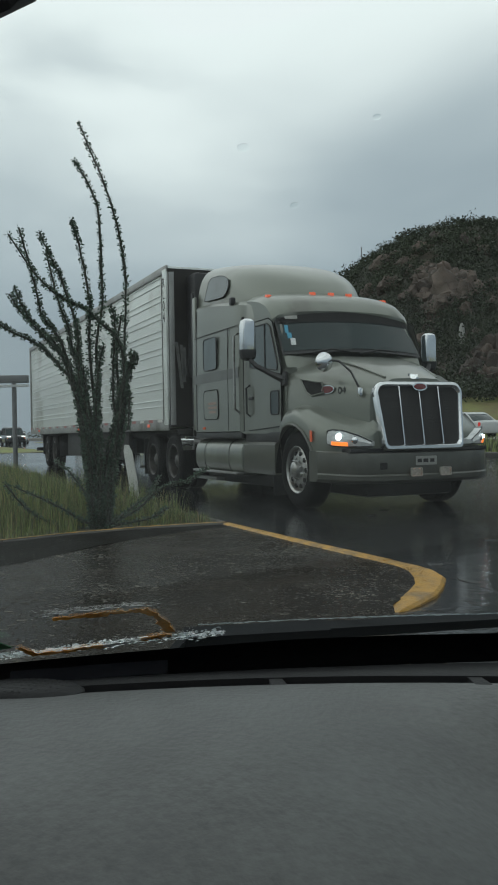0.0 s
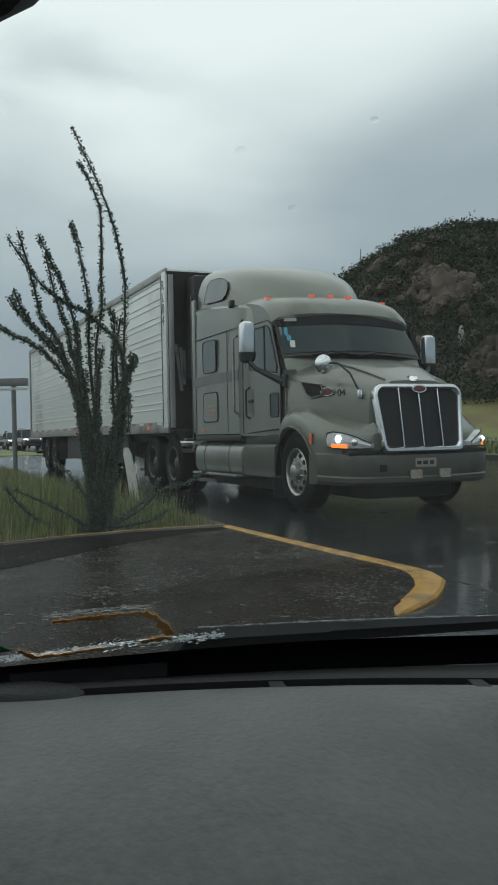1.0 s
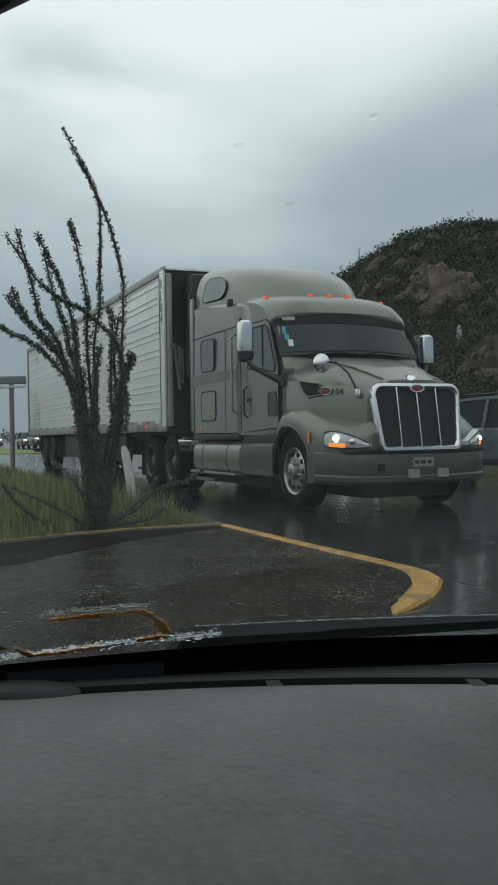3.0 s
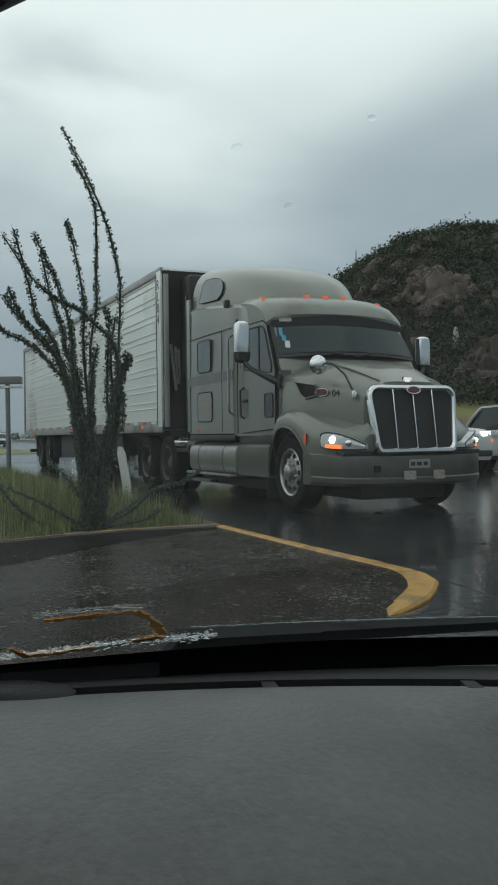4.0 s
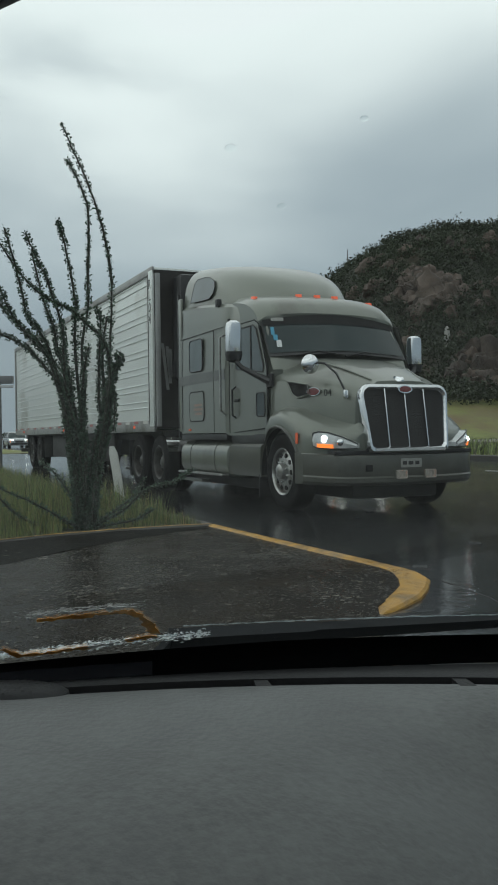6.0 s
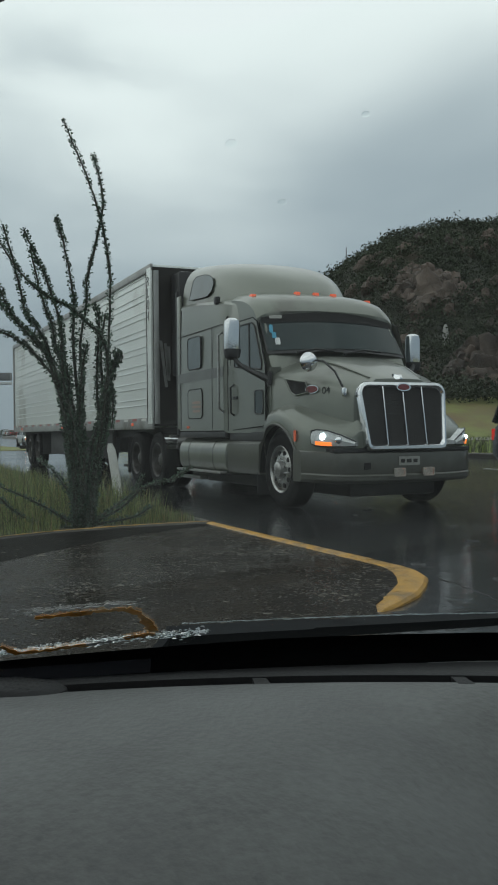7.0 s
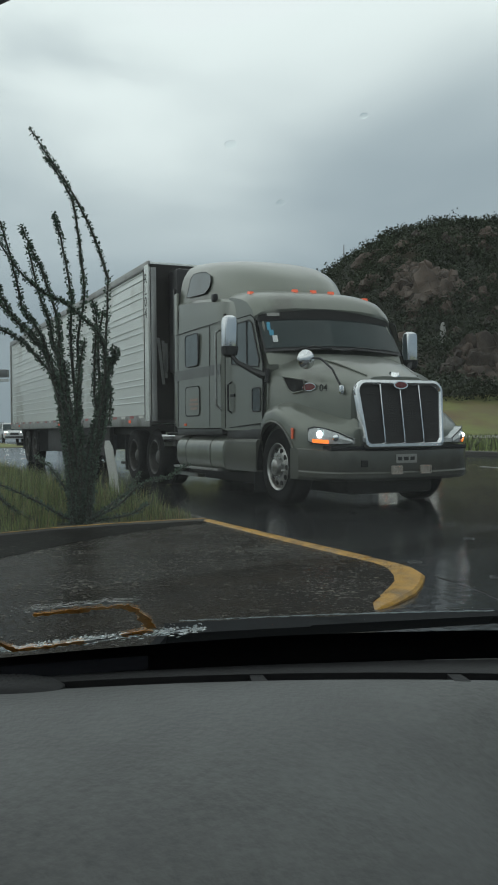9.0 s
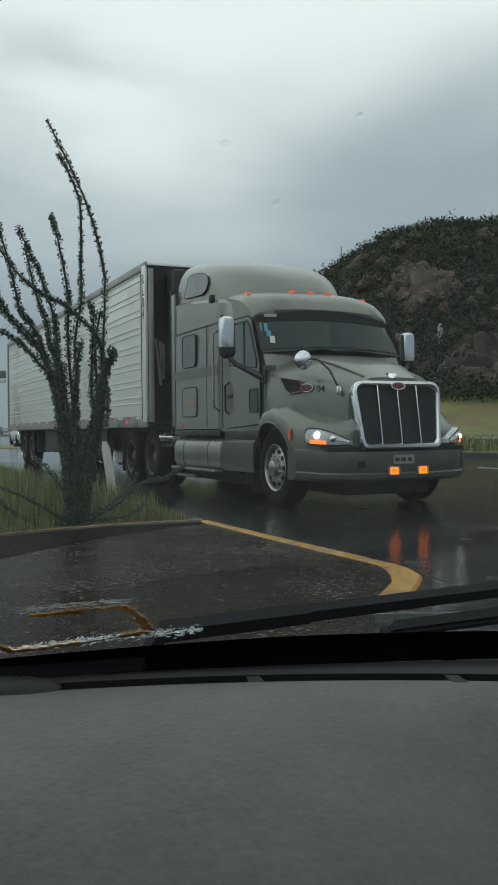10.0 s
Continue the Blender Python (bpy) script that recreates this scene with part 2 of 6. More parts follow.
M["dash"] = mat("grey_dashboard_vinyl", (0.078, 0.084, 0.083), 0.5, 0, 0.42, 11, 110, bump=0.14, bump_scale=150, dirt=(0.06, 0.064, 0.066), dirt_amount=0.25)
M["dash_dark"] = mat("dark_dashboard_plastic", (0.017, 0.018, 0.019), 0.55, 0, 0.15, 8, 250, bump=0.1, bump_scale=300)
M["void"] = mat("black_slot", (0.006, 0.006, 0.006), 0.9)
M["frit"] = mat("black_glass_border", (0.004, 0.004, 0.0045), 0.5, 0, 0.2, 10, 100)
M["headliner"] = mat("grey_headliner_cloth", (0.10, 0.10, 0.105), 0.95, 0, 0.1, 20, 300, bump=0.2)
M["seat"] = mat("dark_seat_cloth", (0.05, 0.05, 0.055), 0.9, 0, 0.15, 20, 300)
M["wiper"] = mat("wet_black_wiper", (0.011, 0.013, 0.015), 0.36, 0.2, 0.3, 20, 120)
M["residue"] = mat("rusty_glue_residue", (0.75, 0.25, 0.03), 0.55, 0, 0.7, 60, 400, dirt=(0.85, 0.6, 0.33), dirt_amount=0.5)
M["residue_pale"] = mat("pale_paper_residue", (0.8, 0.85, 0.85), 0.6, 0, 0.3, 60, 300)
M["sticker_green"] = mat("green_sticker", (0.02, 0.12, 0.04), 0.5, 0, 0.2, 40, 200)
M["windscreen"] = clear("windscreen_glass", (0.875, 0.975, 0.965), 0.16)
M["car_white"] = mat("white_car_paint", (0.55, 0.56, 0.56), 0.25, 0, 0.05, 2, 60, coat=0.5)
M["car_dark"] = mat("black_car_paint", (0.018, 0.02, 0.024), 0.2, 0, 0.1, 2, 60, coat=0.6)
M["car_red"] = mat("dark_red_car_paint", (0.16, 0.018, 0.016), 0.3, 0.1, 0.08, 2, 60, coat=0.5)
M["far_road"] = mat("pale_wet_concrete_road", (0.15, 0.135, 0.11), 0.4, 0, 0.25, 0.4, 8, rough_vary=0.4)
# near-black, for the shade and dark reflection at the kerb foot
M["kerb_shade"] = mat("dark_kerb_shade", (0.007, 0.0065, 0.005), 0.5, 0, 0.4, 2, 30, bump=0.3, bump_scale=30)
M["own_bonnet"] = mat("dark_wet_bonnet_paint", (0.008, 0.014, 0.016), 0.3, 0, 0.3, 6, 80, bump=0.15)
M["car_silver"] = mat("silver_car_paint", (0.33, 0.35, 0.36), 0.28, 0.5, 0.06, 2, 60, coat=0.5)
M["car_blue"] = mat("blue_grey_car_paint", (0.16, 0.19, 0.22), 0.28, 0.4, 0.06, 2, 60, coat=0.5)
M["lane_white"] = mat("worn_lane_paint", (0.4, 0.4, 0.39), 0.4, 0, 0.3, 6, 60)
# pale base colour puts the sky's glints into the water
M["water"] = mat("beaded_water_glints", (0.55, 0.61, 0.63), 0.08, 0.0, 0.2, 30, 100)
wb = M["water"].node_tree.nodes["Principled BSDF"]
wb.inputs["Transmission Weight"].default_value, wb.inputs["IOR"].default_value = 0.6, 1.33


M["gravel"].node_tree.nodes["Principled BSDF"].inputs["Specular IOR Level"].default_value = 0.035
M["dash_dark"].node_tree.nodes["Principled BSDF"].inputs["Specular IOR Level"].default_value = 0.2
M["frit"].node_tree.nodes["Principled BSDF"].inputs["Specular IOR Level"].default_value = 0.1
for name_, level in (("wiper", 0.22), ("own_bonnet", 0.15), ("kerb_shade", 0.01), ("cab_glass", 0.3), ("rubber", 0.1)):
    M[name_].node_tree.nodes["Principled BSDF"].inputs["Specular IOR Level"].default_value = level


# ---- mesh helpers ----
def part(name, bm, material, parent=None, label="", smooth=True, angle=35):
    me = bpy.data.meshes.new(name)
    bm.normal_update()
    bm.to_mesh(me)
    bm.free()
    for x in (material if isinstance(material, (list, tuple)) else [material]):
        me.materials.append(x)
    if smooth:
        for p in me.polygons:
            p.use_smooth = True
        me.set_sharp_from_angle(angle=radians(angle))
    ob = new(name, me)
    if parent:
        ob.parent = parent
    if label:
        ob["label"] = label
    return ob


def thing(name, label, category, group="", at=None, kind=""):
    ob = new(name)
    ob.empty_display_size = 0.2
    if at is not None:
        ob.matrix_basis = at
    return tagged(ob, label, category, group, kind)


def box(size, at=(0, 0, 0), bevel=0.0, segments=2, turn=None, bm=None):
    bm = bm or bmesh.new()
    m = Matrix.Translation(at) @ (turn or Matrix()) @ Matrix.Diagonal((*size, 1))
    r = bmesh.ops.create_cube(bm, size=1.0, matrix=m)
    if bevel:
        es = list({e for v in r["verts"] for e in v.link_edges})
        bmesh.ops.bevel(bm, geom=es, offset=bevel, segments=segments, profile=0.6, affect="EDGES")
    return bm


def loft(rings, closed=True, caps=True, bm=None):
    """Skin a list of rings, each with the same number of points."""
    bm = bm or bmesh.new()
    vs = [[bm.verts.new(p) for p in r] for r in rings]
    k = len(rings[0])
    for a, b in zip(vs, vs[1:]):
        for i in range(k if closed else k - 1):
            j = (i + 1) % k
            try:
                bm.faces.new((a[i], a[j], b[j], b[i]))
            except ValueError:
                pass
    if caps and closed:
        for r in (vs[0][::-1], vs[-1]):
            try:
                bm.faces.new(r)
            except ValueError:
                pass
    bmesh.ops.recalc_face_normals(bm, faces=bm.faces)
    return bm


def tube(path, radius, n=10, bm=None):
    """A round bar along a path; radius is a number or one for each point."""
    path = [Vector(p) for p in path]
    rad = radius if isinstance(radius, (list, tuple)) else [radius] * len(path)
    rings, up = [], Vector((0.31, 0.22, 0.92))
    for i, p in enumerate(path):
        d = (path[min(i + 1, len(path) - 1)] - path[max(i - 1, 0)]).normalized()
        s = d.cross(up).normalized()
        u = s.cross(d)
        rings.append([p + (s * math.cos(a) + u * math.sin(a)) * rad[i] for a in [2 * math.pi * k / n for k in range(n)]])
    return loft(rings, bm=bm)


def lathe(profile, n=32, axis="y", at=(0, 0, 0), bm=None):
    """Turn a profile of (along, radius) pairs about an axis through at."""
    rings = []
    for k in range(n):
        a = 2 * math.pi * k / n
        ring = []
        for s, r in profile:
            c, d = r * math.cos(a), r * math.sin(a)
            ring.append(Vector(at) + Vector({"x": (s, c, d), "y": (c, s, d), "z": (c, d, s)}[axis]))
        rings.append(ring)
    rings.append(rings[0])
    bm = loft(rings, closed=False, caps=False, bm=bm)
    bmesh.ops.remove_doubles(bm, verts=bm.verts, dist=1e-5)
    bmesh.ops.recalc_face_normals(bm, faces=bm.faces)
    return bm


def rounded(w, h, r, n=4):
    """A rounded rectangle as a list of (a, b)."""
    pts = []
    for cx, cy, a0 in ((w / 2 - r, h / 2 - r, 0), (-w / 2 + r, h / 2 - r, 90), (-w / 2 + r, -h / 2 + r, 180), (w / 2 - r, -h / 2 + r, 270)):
        for k in range(n + 1):
            a = radians(a0 + 90 * k / n)
            pts.append((cx + r * math.cos(a), cy + r * math.sin(a)))
    return pts


def slab(outline, thick, place):
    """A plate: outline in its own plane (a, b), thick along its normal, moved by the matrix place."""
    return loft([[place @ Vector((a, b, 0)) for a, b in outline], [place @ Vector((a, b, thick)) for a, b in outline]])


def frame_of(outline_out, outline_in, thick, place):
    """A ring-shaped frame between two outlines."""
    bm = bmesh.new()
    rings = [[bm.verts.new(place @ Vector((a, b, z))) for a, b in o] for o, z in ((outline_out, 0), (outline_out, thick), (outline_in, thick), (outline_in, 0))]
    k = len(outline_out)
    for q in range(4):
        a, b = rings[q], rings[(q + 1) % 4]
        for i in range(k):
            j = (i + 1) % k
            bm.faces.new((a[i], a[j], b[j], b[i]))
    bmesh.ops.recalc_face_normals(bm, faces=bm.faces)
    return bm


def axes(origin, xa, ya):
    """A frame with its x and y axes along xa and ya."""
    x = Vector(xa).normalized()
    z = x.cross(Vector(ya)).normalized()
    y = z.cross(x)
    m = Matrix((x, y, z)).transposed().to_4x4()
    m.translation = Vector(origin)
    return m


def side(x, z, y=-1.225):
    """A frame on the lorry's right flank: a to the front, b up, normal outwards."""
    return axes((x, y, z), (1, 0, 0), (0, 0, 1))


def words(text, size, place, material, name, parent, depth=0.002):
    cu = bpy.data.curves.new(name, "FONT")
    cu.body, cu.size, cu.extrude, cu.align_x, cu.align_y = text, size, depth, "CENTER", "CENTER"
    tmp = new(name, cu)
    me = bpy.data.meshes.new_from_object(tmp.evaluated_get(bpy.context.evaluated_depsgraph_get()))
    bpy.data.objects.remove(tmp)
    me.materials.clear()
    me.materials.append(material)
    ob = new(name, me)
    ob.parent = parent
    ob.matrix_basis = place
    return ob


# ---- ground, kerbs, verge ----
def sheet(name, corners, z, material, cuts=1, wobble=0.0):
    bm = bmesh.new()
    (x0, y0), (x1, y1) = corners
    n = cuts
    vs = [[bm.verts.new((x0 + (x1 - x0) * i / n, y0 + (y1 - y0) * j / n, z + wobble * noise.noise((i * 0.7, j * 0.7, 3.1)))) for j in range(n + 1)] for i in range(n + 1)]
    for i in range(n):
        for j in range(n):
            bm.faces.new((vs[i][j], vs[i + 1][j], vs[i + 1][j + 1], vs[i][j + 1]))
    return part(name, bm, material)


tagged(sheet("ground", ((-2500, -2500), (2500, 2500)), 0.0, M["asphalt"]), "dark wet asphalt with rain on it", "ground", kind="structure")

# gravel bay inside the kerb
ISLAND = [(0.40, -2.83), (1.4, -2.82), (2.5, -2.81), (3.2, -2.79), (3.70, -2.76), (3.83, -2.76), (4.03, -2.82), (4.25, -2.92), (4.46, -3.05), (4.65, -3.21), (4.81, -3.39), (4.93, -3.54), (5.3, -3.75), (6.0, -4.2), (6.8, -5.0), (7.2, -6.4), (6.2, -9.0), (1.15, -9.0), (0.80, -5.25), (0.52, -4.5), (0.40, -3.8)]
bm = bmesh.new()
lo = [bm.verts.new((x, y, 0.0)) for x, y in ISLAND]
hi = [bm.verts.new((x, y, 0.03)) for x, y in ISLAND]
bm.faces.new(hi)
for i in range(len(lo)):
    j = (i + 1) % len(lo)
    bm.faces.new((lo[i], lo[j], hi[j], hi[i]))
bmesh.ops.recalc_face_normals(bm, faces=bm.faces)
bmesh.ops.triangulate(bm, faces=bm.faces)
gravel = tagged(part("gravel_bed", bm, M["gravel"], smooth=False), "dark wet gravel bed inside the yellow kerb", "gravel bed", kind="structure")


def inside(x, y, poly):
    hit = False
    for (ax, ay), (bx, by) in zip(poly, poly[1:] + poly[:1]):
        if (ay > y) != (by > y) and x < (bx - ax) * (y - ay) / (by - ay) + ax:
            hit = not hit
    return hit


def scatter_mesh(name, shapes, material, label, category, parent=None, smooth=False):
    """One mesh out of many small shapes, each (vertices, faces)."""
    vs, fs = [], []
    for v, f in shapes:
        k = len(vs)
        vs.extend(v)
        fs.extend([tuple(i + k for i in q) for q in f])
    me = bpy.data.meshes.new(name)
    me.from_pydata(vs, [], fs)
    me.materials.append(material)
    ob = new(name, me)
    if parent:
        ob.parent = parent
    return tagged(ob, label, category, kind="stuff")


rnd = random.Random(4)
OCTA = [(0, 2, 4), (2, 1, 4), (1, 3, 4), (3, 0, 4), (2, 0, 5), (1, 2, 5), (3, 1, 5), (0, 3, 5)]


def pebble(p, r, flat=0.6):
    q = [r * rnd.uniform(0.6, 1.3) for _ in range(6)]
    a = rnd.uniform(0, 6.28)
    c, s = math.cos(a), math.sin(a)
    v = [(q[0], 0, 0), (-q[1], 0, 0), (0, q[2], 0), (0, -q[3], 0), (0, 0, q[4] * flat), (0, 0, -q[5] * flat)]
    return [(p[0] + x * c - y * s, p[1] + x * s + y * c, p[2] + z) for x, y, z in v], OCTA


shapes = []
while len(shapes) < 9000:
    x, y = rnd.uniform(-0.1, 6.5), rnd.uniform(-7, -2.7)
    if inside(x, y, ISLAND):
        shapes.append(pebble((x, y, 0.031), rnd.choice((0.003, 0.004, 0.006, 0.009, 0.013)), 0.35))
scatter_mesh("pebbles", shapes, M["stones"], "loose wet brown pebbles on the gravel bed", "pebbles")


def straw(p, length, w):
    """A thin bent strand lying on the ground, in place of a wet glint."""
    a, bend = rnd.uniform(0, 6.28), rnd.uniform(-1.2, 1.2)
    v, x, y = [], p[0], p[1]
    for k in range(5):
        c, s = math.cos(a), math.sin(a)
        v += [(x - s * w, y + c * w, p[2]), (x, y, p[2] + w * 1.3), (x + s * w, y - c * w, p[2])]
        x, y, a = x + c * length / 4, y + s * length / 4, a + bend * 0.5
    f = []
    for k in range(4):
        i = 3 * k
        f += [(i, i + 3, i + 4, i + 1), (i + 1, i + 4, i + 5, i + 2)]
    return v, f


# strands strewn in clusters where the wet gravel would glint
shapes = []
while len(shapes) < 2400:
    x, y = rnd.uniform(0.5, 6.5), rnd.uniform(-7, -2.85)
    if inside(x, y, ISLAND) and rnd.random() < 0.10 + 1.6 * max(0, noise.noise((x * 1.3, y * 1.3, 3))):
        shapes.append(straw((x, y, 0.032), rnd.choice((0.012, 0.02, 0.03, 0.05)), rnd.uniform(0.001, 0.003)))
scatter_mesh("straw", shapes, M["straw"], "thin pale strands standing in for glints on the wet gravel", "straw")


def kerb_block(a, b, wide, high, material, parent):
    """One length of kerb with a rounded top between two ground points."""
    a, b = Vector((*a, 0)), Vector((*b, 0))
    d = (b - a).normalized()
    n = Vector((-d.y, d.x, 0))
    prof = [(-wide / 2, -0.02), (-wide / 2, high - 0.03), (-wide / 2 + 0.03, high), (wide / 2 - 0.03, high), (wide / 2, high - 0.03), (wide / 2, -0.02)]
    gap = 0.0012
    return part("kerb_stone", loft([[p + n * s + Vector((0, 0, z)) for s, z in prof] for p in (a + d * gap, b - d * gap)]), material, parent, smooth=False)


front_kerb = thing("kerb_1", "low kerb with worn wet yellow paint", "kerb", kind="structure")
line = [(0.36, -2.78), (1.1, -2.77), (1.8, -2.76), (2.5, -2.745), (3.1, -2.725), (3.55, -2.71)]
for a, b in zip(line, line[1:]):
    kerb_block(a, b, 0.13, 0.044, M["kerb"], front_kerb)
# the wide painted nose of the island
nose_in = [(3.55, -2.775), (3.67, -2.77), (3.82, -2.775), (4.01, -2.83), (4.22, -2.93), (4.43, -3.06), (4.62, -3.22), (4.78, -3.40), (4.90, -3.55), (4.945, -3.62)]
nose_out = [(3.55, -2.645), (3.70, -2.64), (3.86, -2.635), (4.05, -2.65), (4.31, -2.74), (4.58, -2.94), (4.79, -3.14), (4.94, -3.36), (5.02, -3.53), (5.03, -3.59)]
rings = []
for k, ((ax, ay), (bx, by)) in enumerate(zip(nose_in, nose_out)):
    worn = {7: 0.006, 8: 0.02, 9: 0.045}.get(k, 0.0)
    a, b = Vector((ax + rnd.uniform(-0.008, 0.008), ay, -worn)), Vector((bx + rnd.uniform(-0.012, 0.012), by, -worn))
    rings.append([a + Vector((0, 0, -0.02)), a + Vector((0, 0, 0.030)), a.lerp(b, 0.06) + Vector((0, 0, 0.037)), a.lerp(b, 0.5) + Vector((0, 0, 0.042)), a.lerp(b, 0.9) + Vector((0, 0, 0.036)), b + Vector((0, 0, 0.018)), b + Vector((0, 0, -0.02))])
part("kerb_nose", loft(rings), M["kerb"], front_kerb)
back_kerb = thing("kerb_2", "wet concrete kerb with a thin worn yellow top", "kerb", kind="structure")
line = [(0.36, -2.79), (0.32, -3.2), (0.34, -3.8), (0.47, -4.5), (0.74, -5.2), (0.95, -6.1), (1.15, -7.2)]
for a, b in zip(line, line[1:]):
    kerb_block(a, b, 0.10, 0.05, M["kerb_face"], back_kerb)
    if a[1] > -3.9:
        kerb_block(a, b, 0.07, 0.056, M["kerb"], back_kerb)
    else:
        kerb_block(a, b, 0.035, 0.055, M["kerb"], back_kerb)
curb_side = thing("kerb_3", "low wet concrete kerb beside the verge", "kerb", kind="structure")
for i in range(12):
    kerb_block((0.30 - 1.6 * i, -2.78), (0.30 - 1.6 * (i + 1), -2.78), 0.12, 0.05, M["kerb_face"], curb_side)

# dark sheet along the kerb foot, painted for the kerb's shade and reflection
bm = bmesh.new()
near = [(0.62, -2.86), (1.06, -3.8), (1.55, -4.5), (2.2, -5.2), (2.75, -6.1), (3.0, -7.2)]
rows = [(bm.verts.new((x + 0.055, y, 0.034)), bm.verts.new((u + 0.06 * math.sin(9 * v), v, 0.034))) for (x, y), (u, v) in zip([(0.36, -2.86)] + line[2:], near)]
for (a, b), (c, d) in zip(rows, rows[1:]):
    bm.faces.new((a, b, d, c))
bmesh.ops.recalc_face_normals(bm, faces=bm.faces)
tagged(part("kerb_shade_band", bm, M["kerb_shade"], smooth=False), "dark band painted for the kerb's shade and reflection", "silt", kind="structure")

# verge with grass behind the kerb
VERGE = [(0.30, -2.83), (-19.5, -2.83), (-21, -4.5), (-22, -16), (1.35, -16), (1.10, -7.2), (0.69, -5.2), (0.42, -4.5), (0.29, -3.8), (0.27, -3.2)]
bm = bmesh.new()
vs = [bm.verts.new((x, y, 0.035)) for x, y in VERGE]
bm.faces.new(vs)
bmesh.ops.triangulate(bm, faces=bm.faces)
bmesh.ops.recalc_face_normals(bm, faces=bm.faces)
tagged(part("verge", bm, M["soil"], smooth=False), "wet earth of the raised roadside verge", "verge", kind="structure")


def blade(p, h, w):
    a, lean = rnd.uniform(0, 6.28), rnd.uniform(0.05, 0.5) * h
    dx, dy = math.cos(a), math.sin(a)
    bx, by = -dy * w, dx * w
    v = [(p[0] - bx, p[1] - by, p[2]), (p[0] + bx, p[1] + by, p[2]), (p[0] + dx * lean * 0.4 + bx * 0.7, p[1] + dy * lean * 0.4 + by * 0.7, p[2] + h * 0.6), (p[0] + dx * lean * 0.4 - bx * 0.7, p[1] + dy * lean * 0.4 - by * 0.7, p[2] + h * 0.6), (p[0] + dx * lean, p[1] + dy * lean, p[2] + h)]
    return v, [(0, 1, 2, 3), (3, 2, 4)]


shapes, dry = [], []
while len(shapes) < 150000:
    x, y = 1.0 - 20 * rnd.random() ** 1.5, rnd.uniform(-9.5, -2.85)
    if not inside(x, y, VERGE) or math.hypot(x - 0.3, y + 4.05) < 0.34:
        continue
    d = noise.noise((x * 0.5, y * 0.5, 0)) * 0.5 + 0.5
    edge = min(1, (-2.8 - y) / 1.0, (0.3 - x) / 0.5 + 0.35)
    if rnd.random() > 0.3 + 0.7 * d * (0.25 + 0.75 * edge):
        continue
    tall = (0.07 + 0.22 * d) * (0.5 + 0.5 * edge)
    if x < -0.6 and rnd.random() < 0.3:
        tall *= 1.9
    (dry if rnd.random() < 0.16 else shapes).append(blade((x, y, 0.03), tall * rnd.uniform(0.5, 1.5), rnd.uniform(0.0012, 0.0034)))
scatter_mesh("grass", shapes, M["grass"], "rank yellow-green wet grass on the verge", "grass")
scatter_mesh("dry_grass", dry, M["grass_dry"], "dry straw-coloured stalks among the verge grass", "grass")
tagged(sheet("far_verge_field", ((-600, -120), (-44, 4.1)), 0.02, M["verge"]), "flat wet grass field beside the far road", "field", kind="structure")

# the far side of the road: verge bank below the hill
YAW0 = radians(157.15)
FWD, RGT = Vector((math.cos(YAW0), math.sin(YAW0), 0)), Vector((math.sin(YAW0), -math.cos(YAW0), 0))


def out_there(u, v, z):
    """A place u metres to the side and v metres ahead of where the camera stands."""
    p = Vector((EYE.x, EYE.y, 0)) + RGT * u + FWD * v
    return Vector((p.x, p.y, z))


def hill_height(u, v):
    ridge = 29.2 * (1 - math.exp(-((u + 8) / 21) ** 2)) if u > -8 else 0.0
    ridge *= 1 + 0.05 * noise.noise((u * 0.11, 7, 0)) + 0.03 * noise.noise((u * 0.4, 2, 0))
    s = min(1, max(0, (v - 62) / 80))
    if v > 150:
        s = max(0, 1 - (v - 150) / 120)
    s = s * s * (3 - 2 * s)
    rough = noise.fractal((u * 0.07, v * 0.07, 1), 1.0, 2.0, 5) * 3.2 * s * (1 if u > -10 else 0)
    step = 1.6 * abs(noise.noise((u * 0.16, v * 0.12, 9))) * s
    return 3.0 * min(1, max(0, (v - 52) / 14)) * min(1, max(0, (u + 14) / 12)) + ridge * s + rough * 0.7 + step


bm = bmesh.new()
nu, nv = 150, 100
grid = [[bm.verts.new(out_there(-25 + 145 * i / nu, 50 + 150 * j / nv, hill_height(-25 + 145 * i / nu, 50 + 150 * j / nv) - 0.3)) for j in range(nv + 1)] for i in range(nu + 1)]
for i in range(nu):
    for j in range(nv):
        f = bm.faces.new((grid[i][j], grid[i][j + 1], grid[i + 1][j + 1], grid[i + 1][j]))
        v = 50 + 150 * j / nv
        f.material_index = 1 if v < 70 else 0
bmesh.ops.recalc_face_normals(bm, faces=bm.faces)
hill = tagged(part("hill", bm, [M["scrub_soil"], M["verge"]]), "steep rocky hill overgrown with dark scrub", "hill", kind="structure")

# rock faces and boulders on the hill
def rocky(u, v):
    """How bare the hillside is: one broken face below the ridge, one scree near its foot."""
    face = 0.9 * math.exp(-((u - 23.0) / 3.4) ** 2 - ((v - 105) / 6.0) ** 2)
    scree = 0.8 * math.exp(-((u - 23.2) / 2.6) ** 2 - ((v - 78) / 6.0) ** 2)
    return face + scree + 0.38 * noise.noise((u * 0.13, v * 0.10, 4.4))


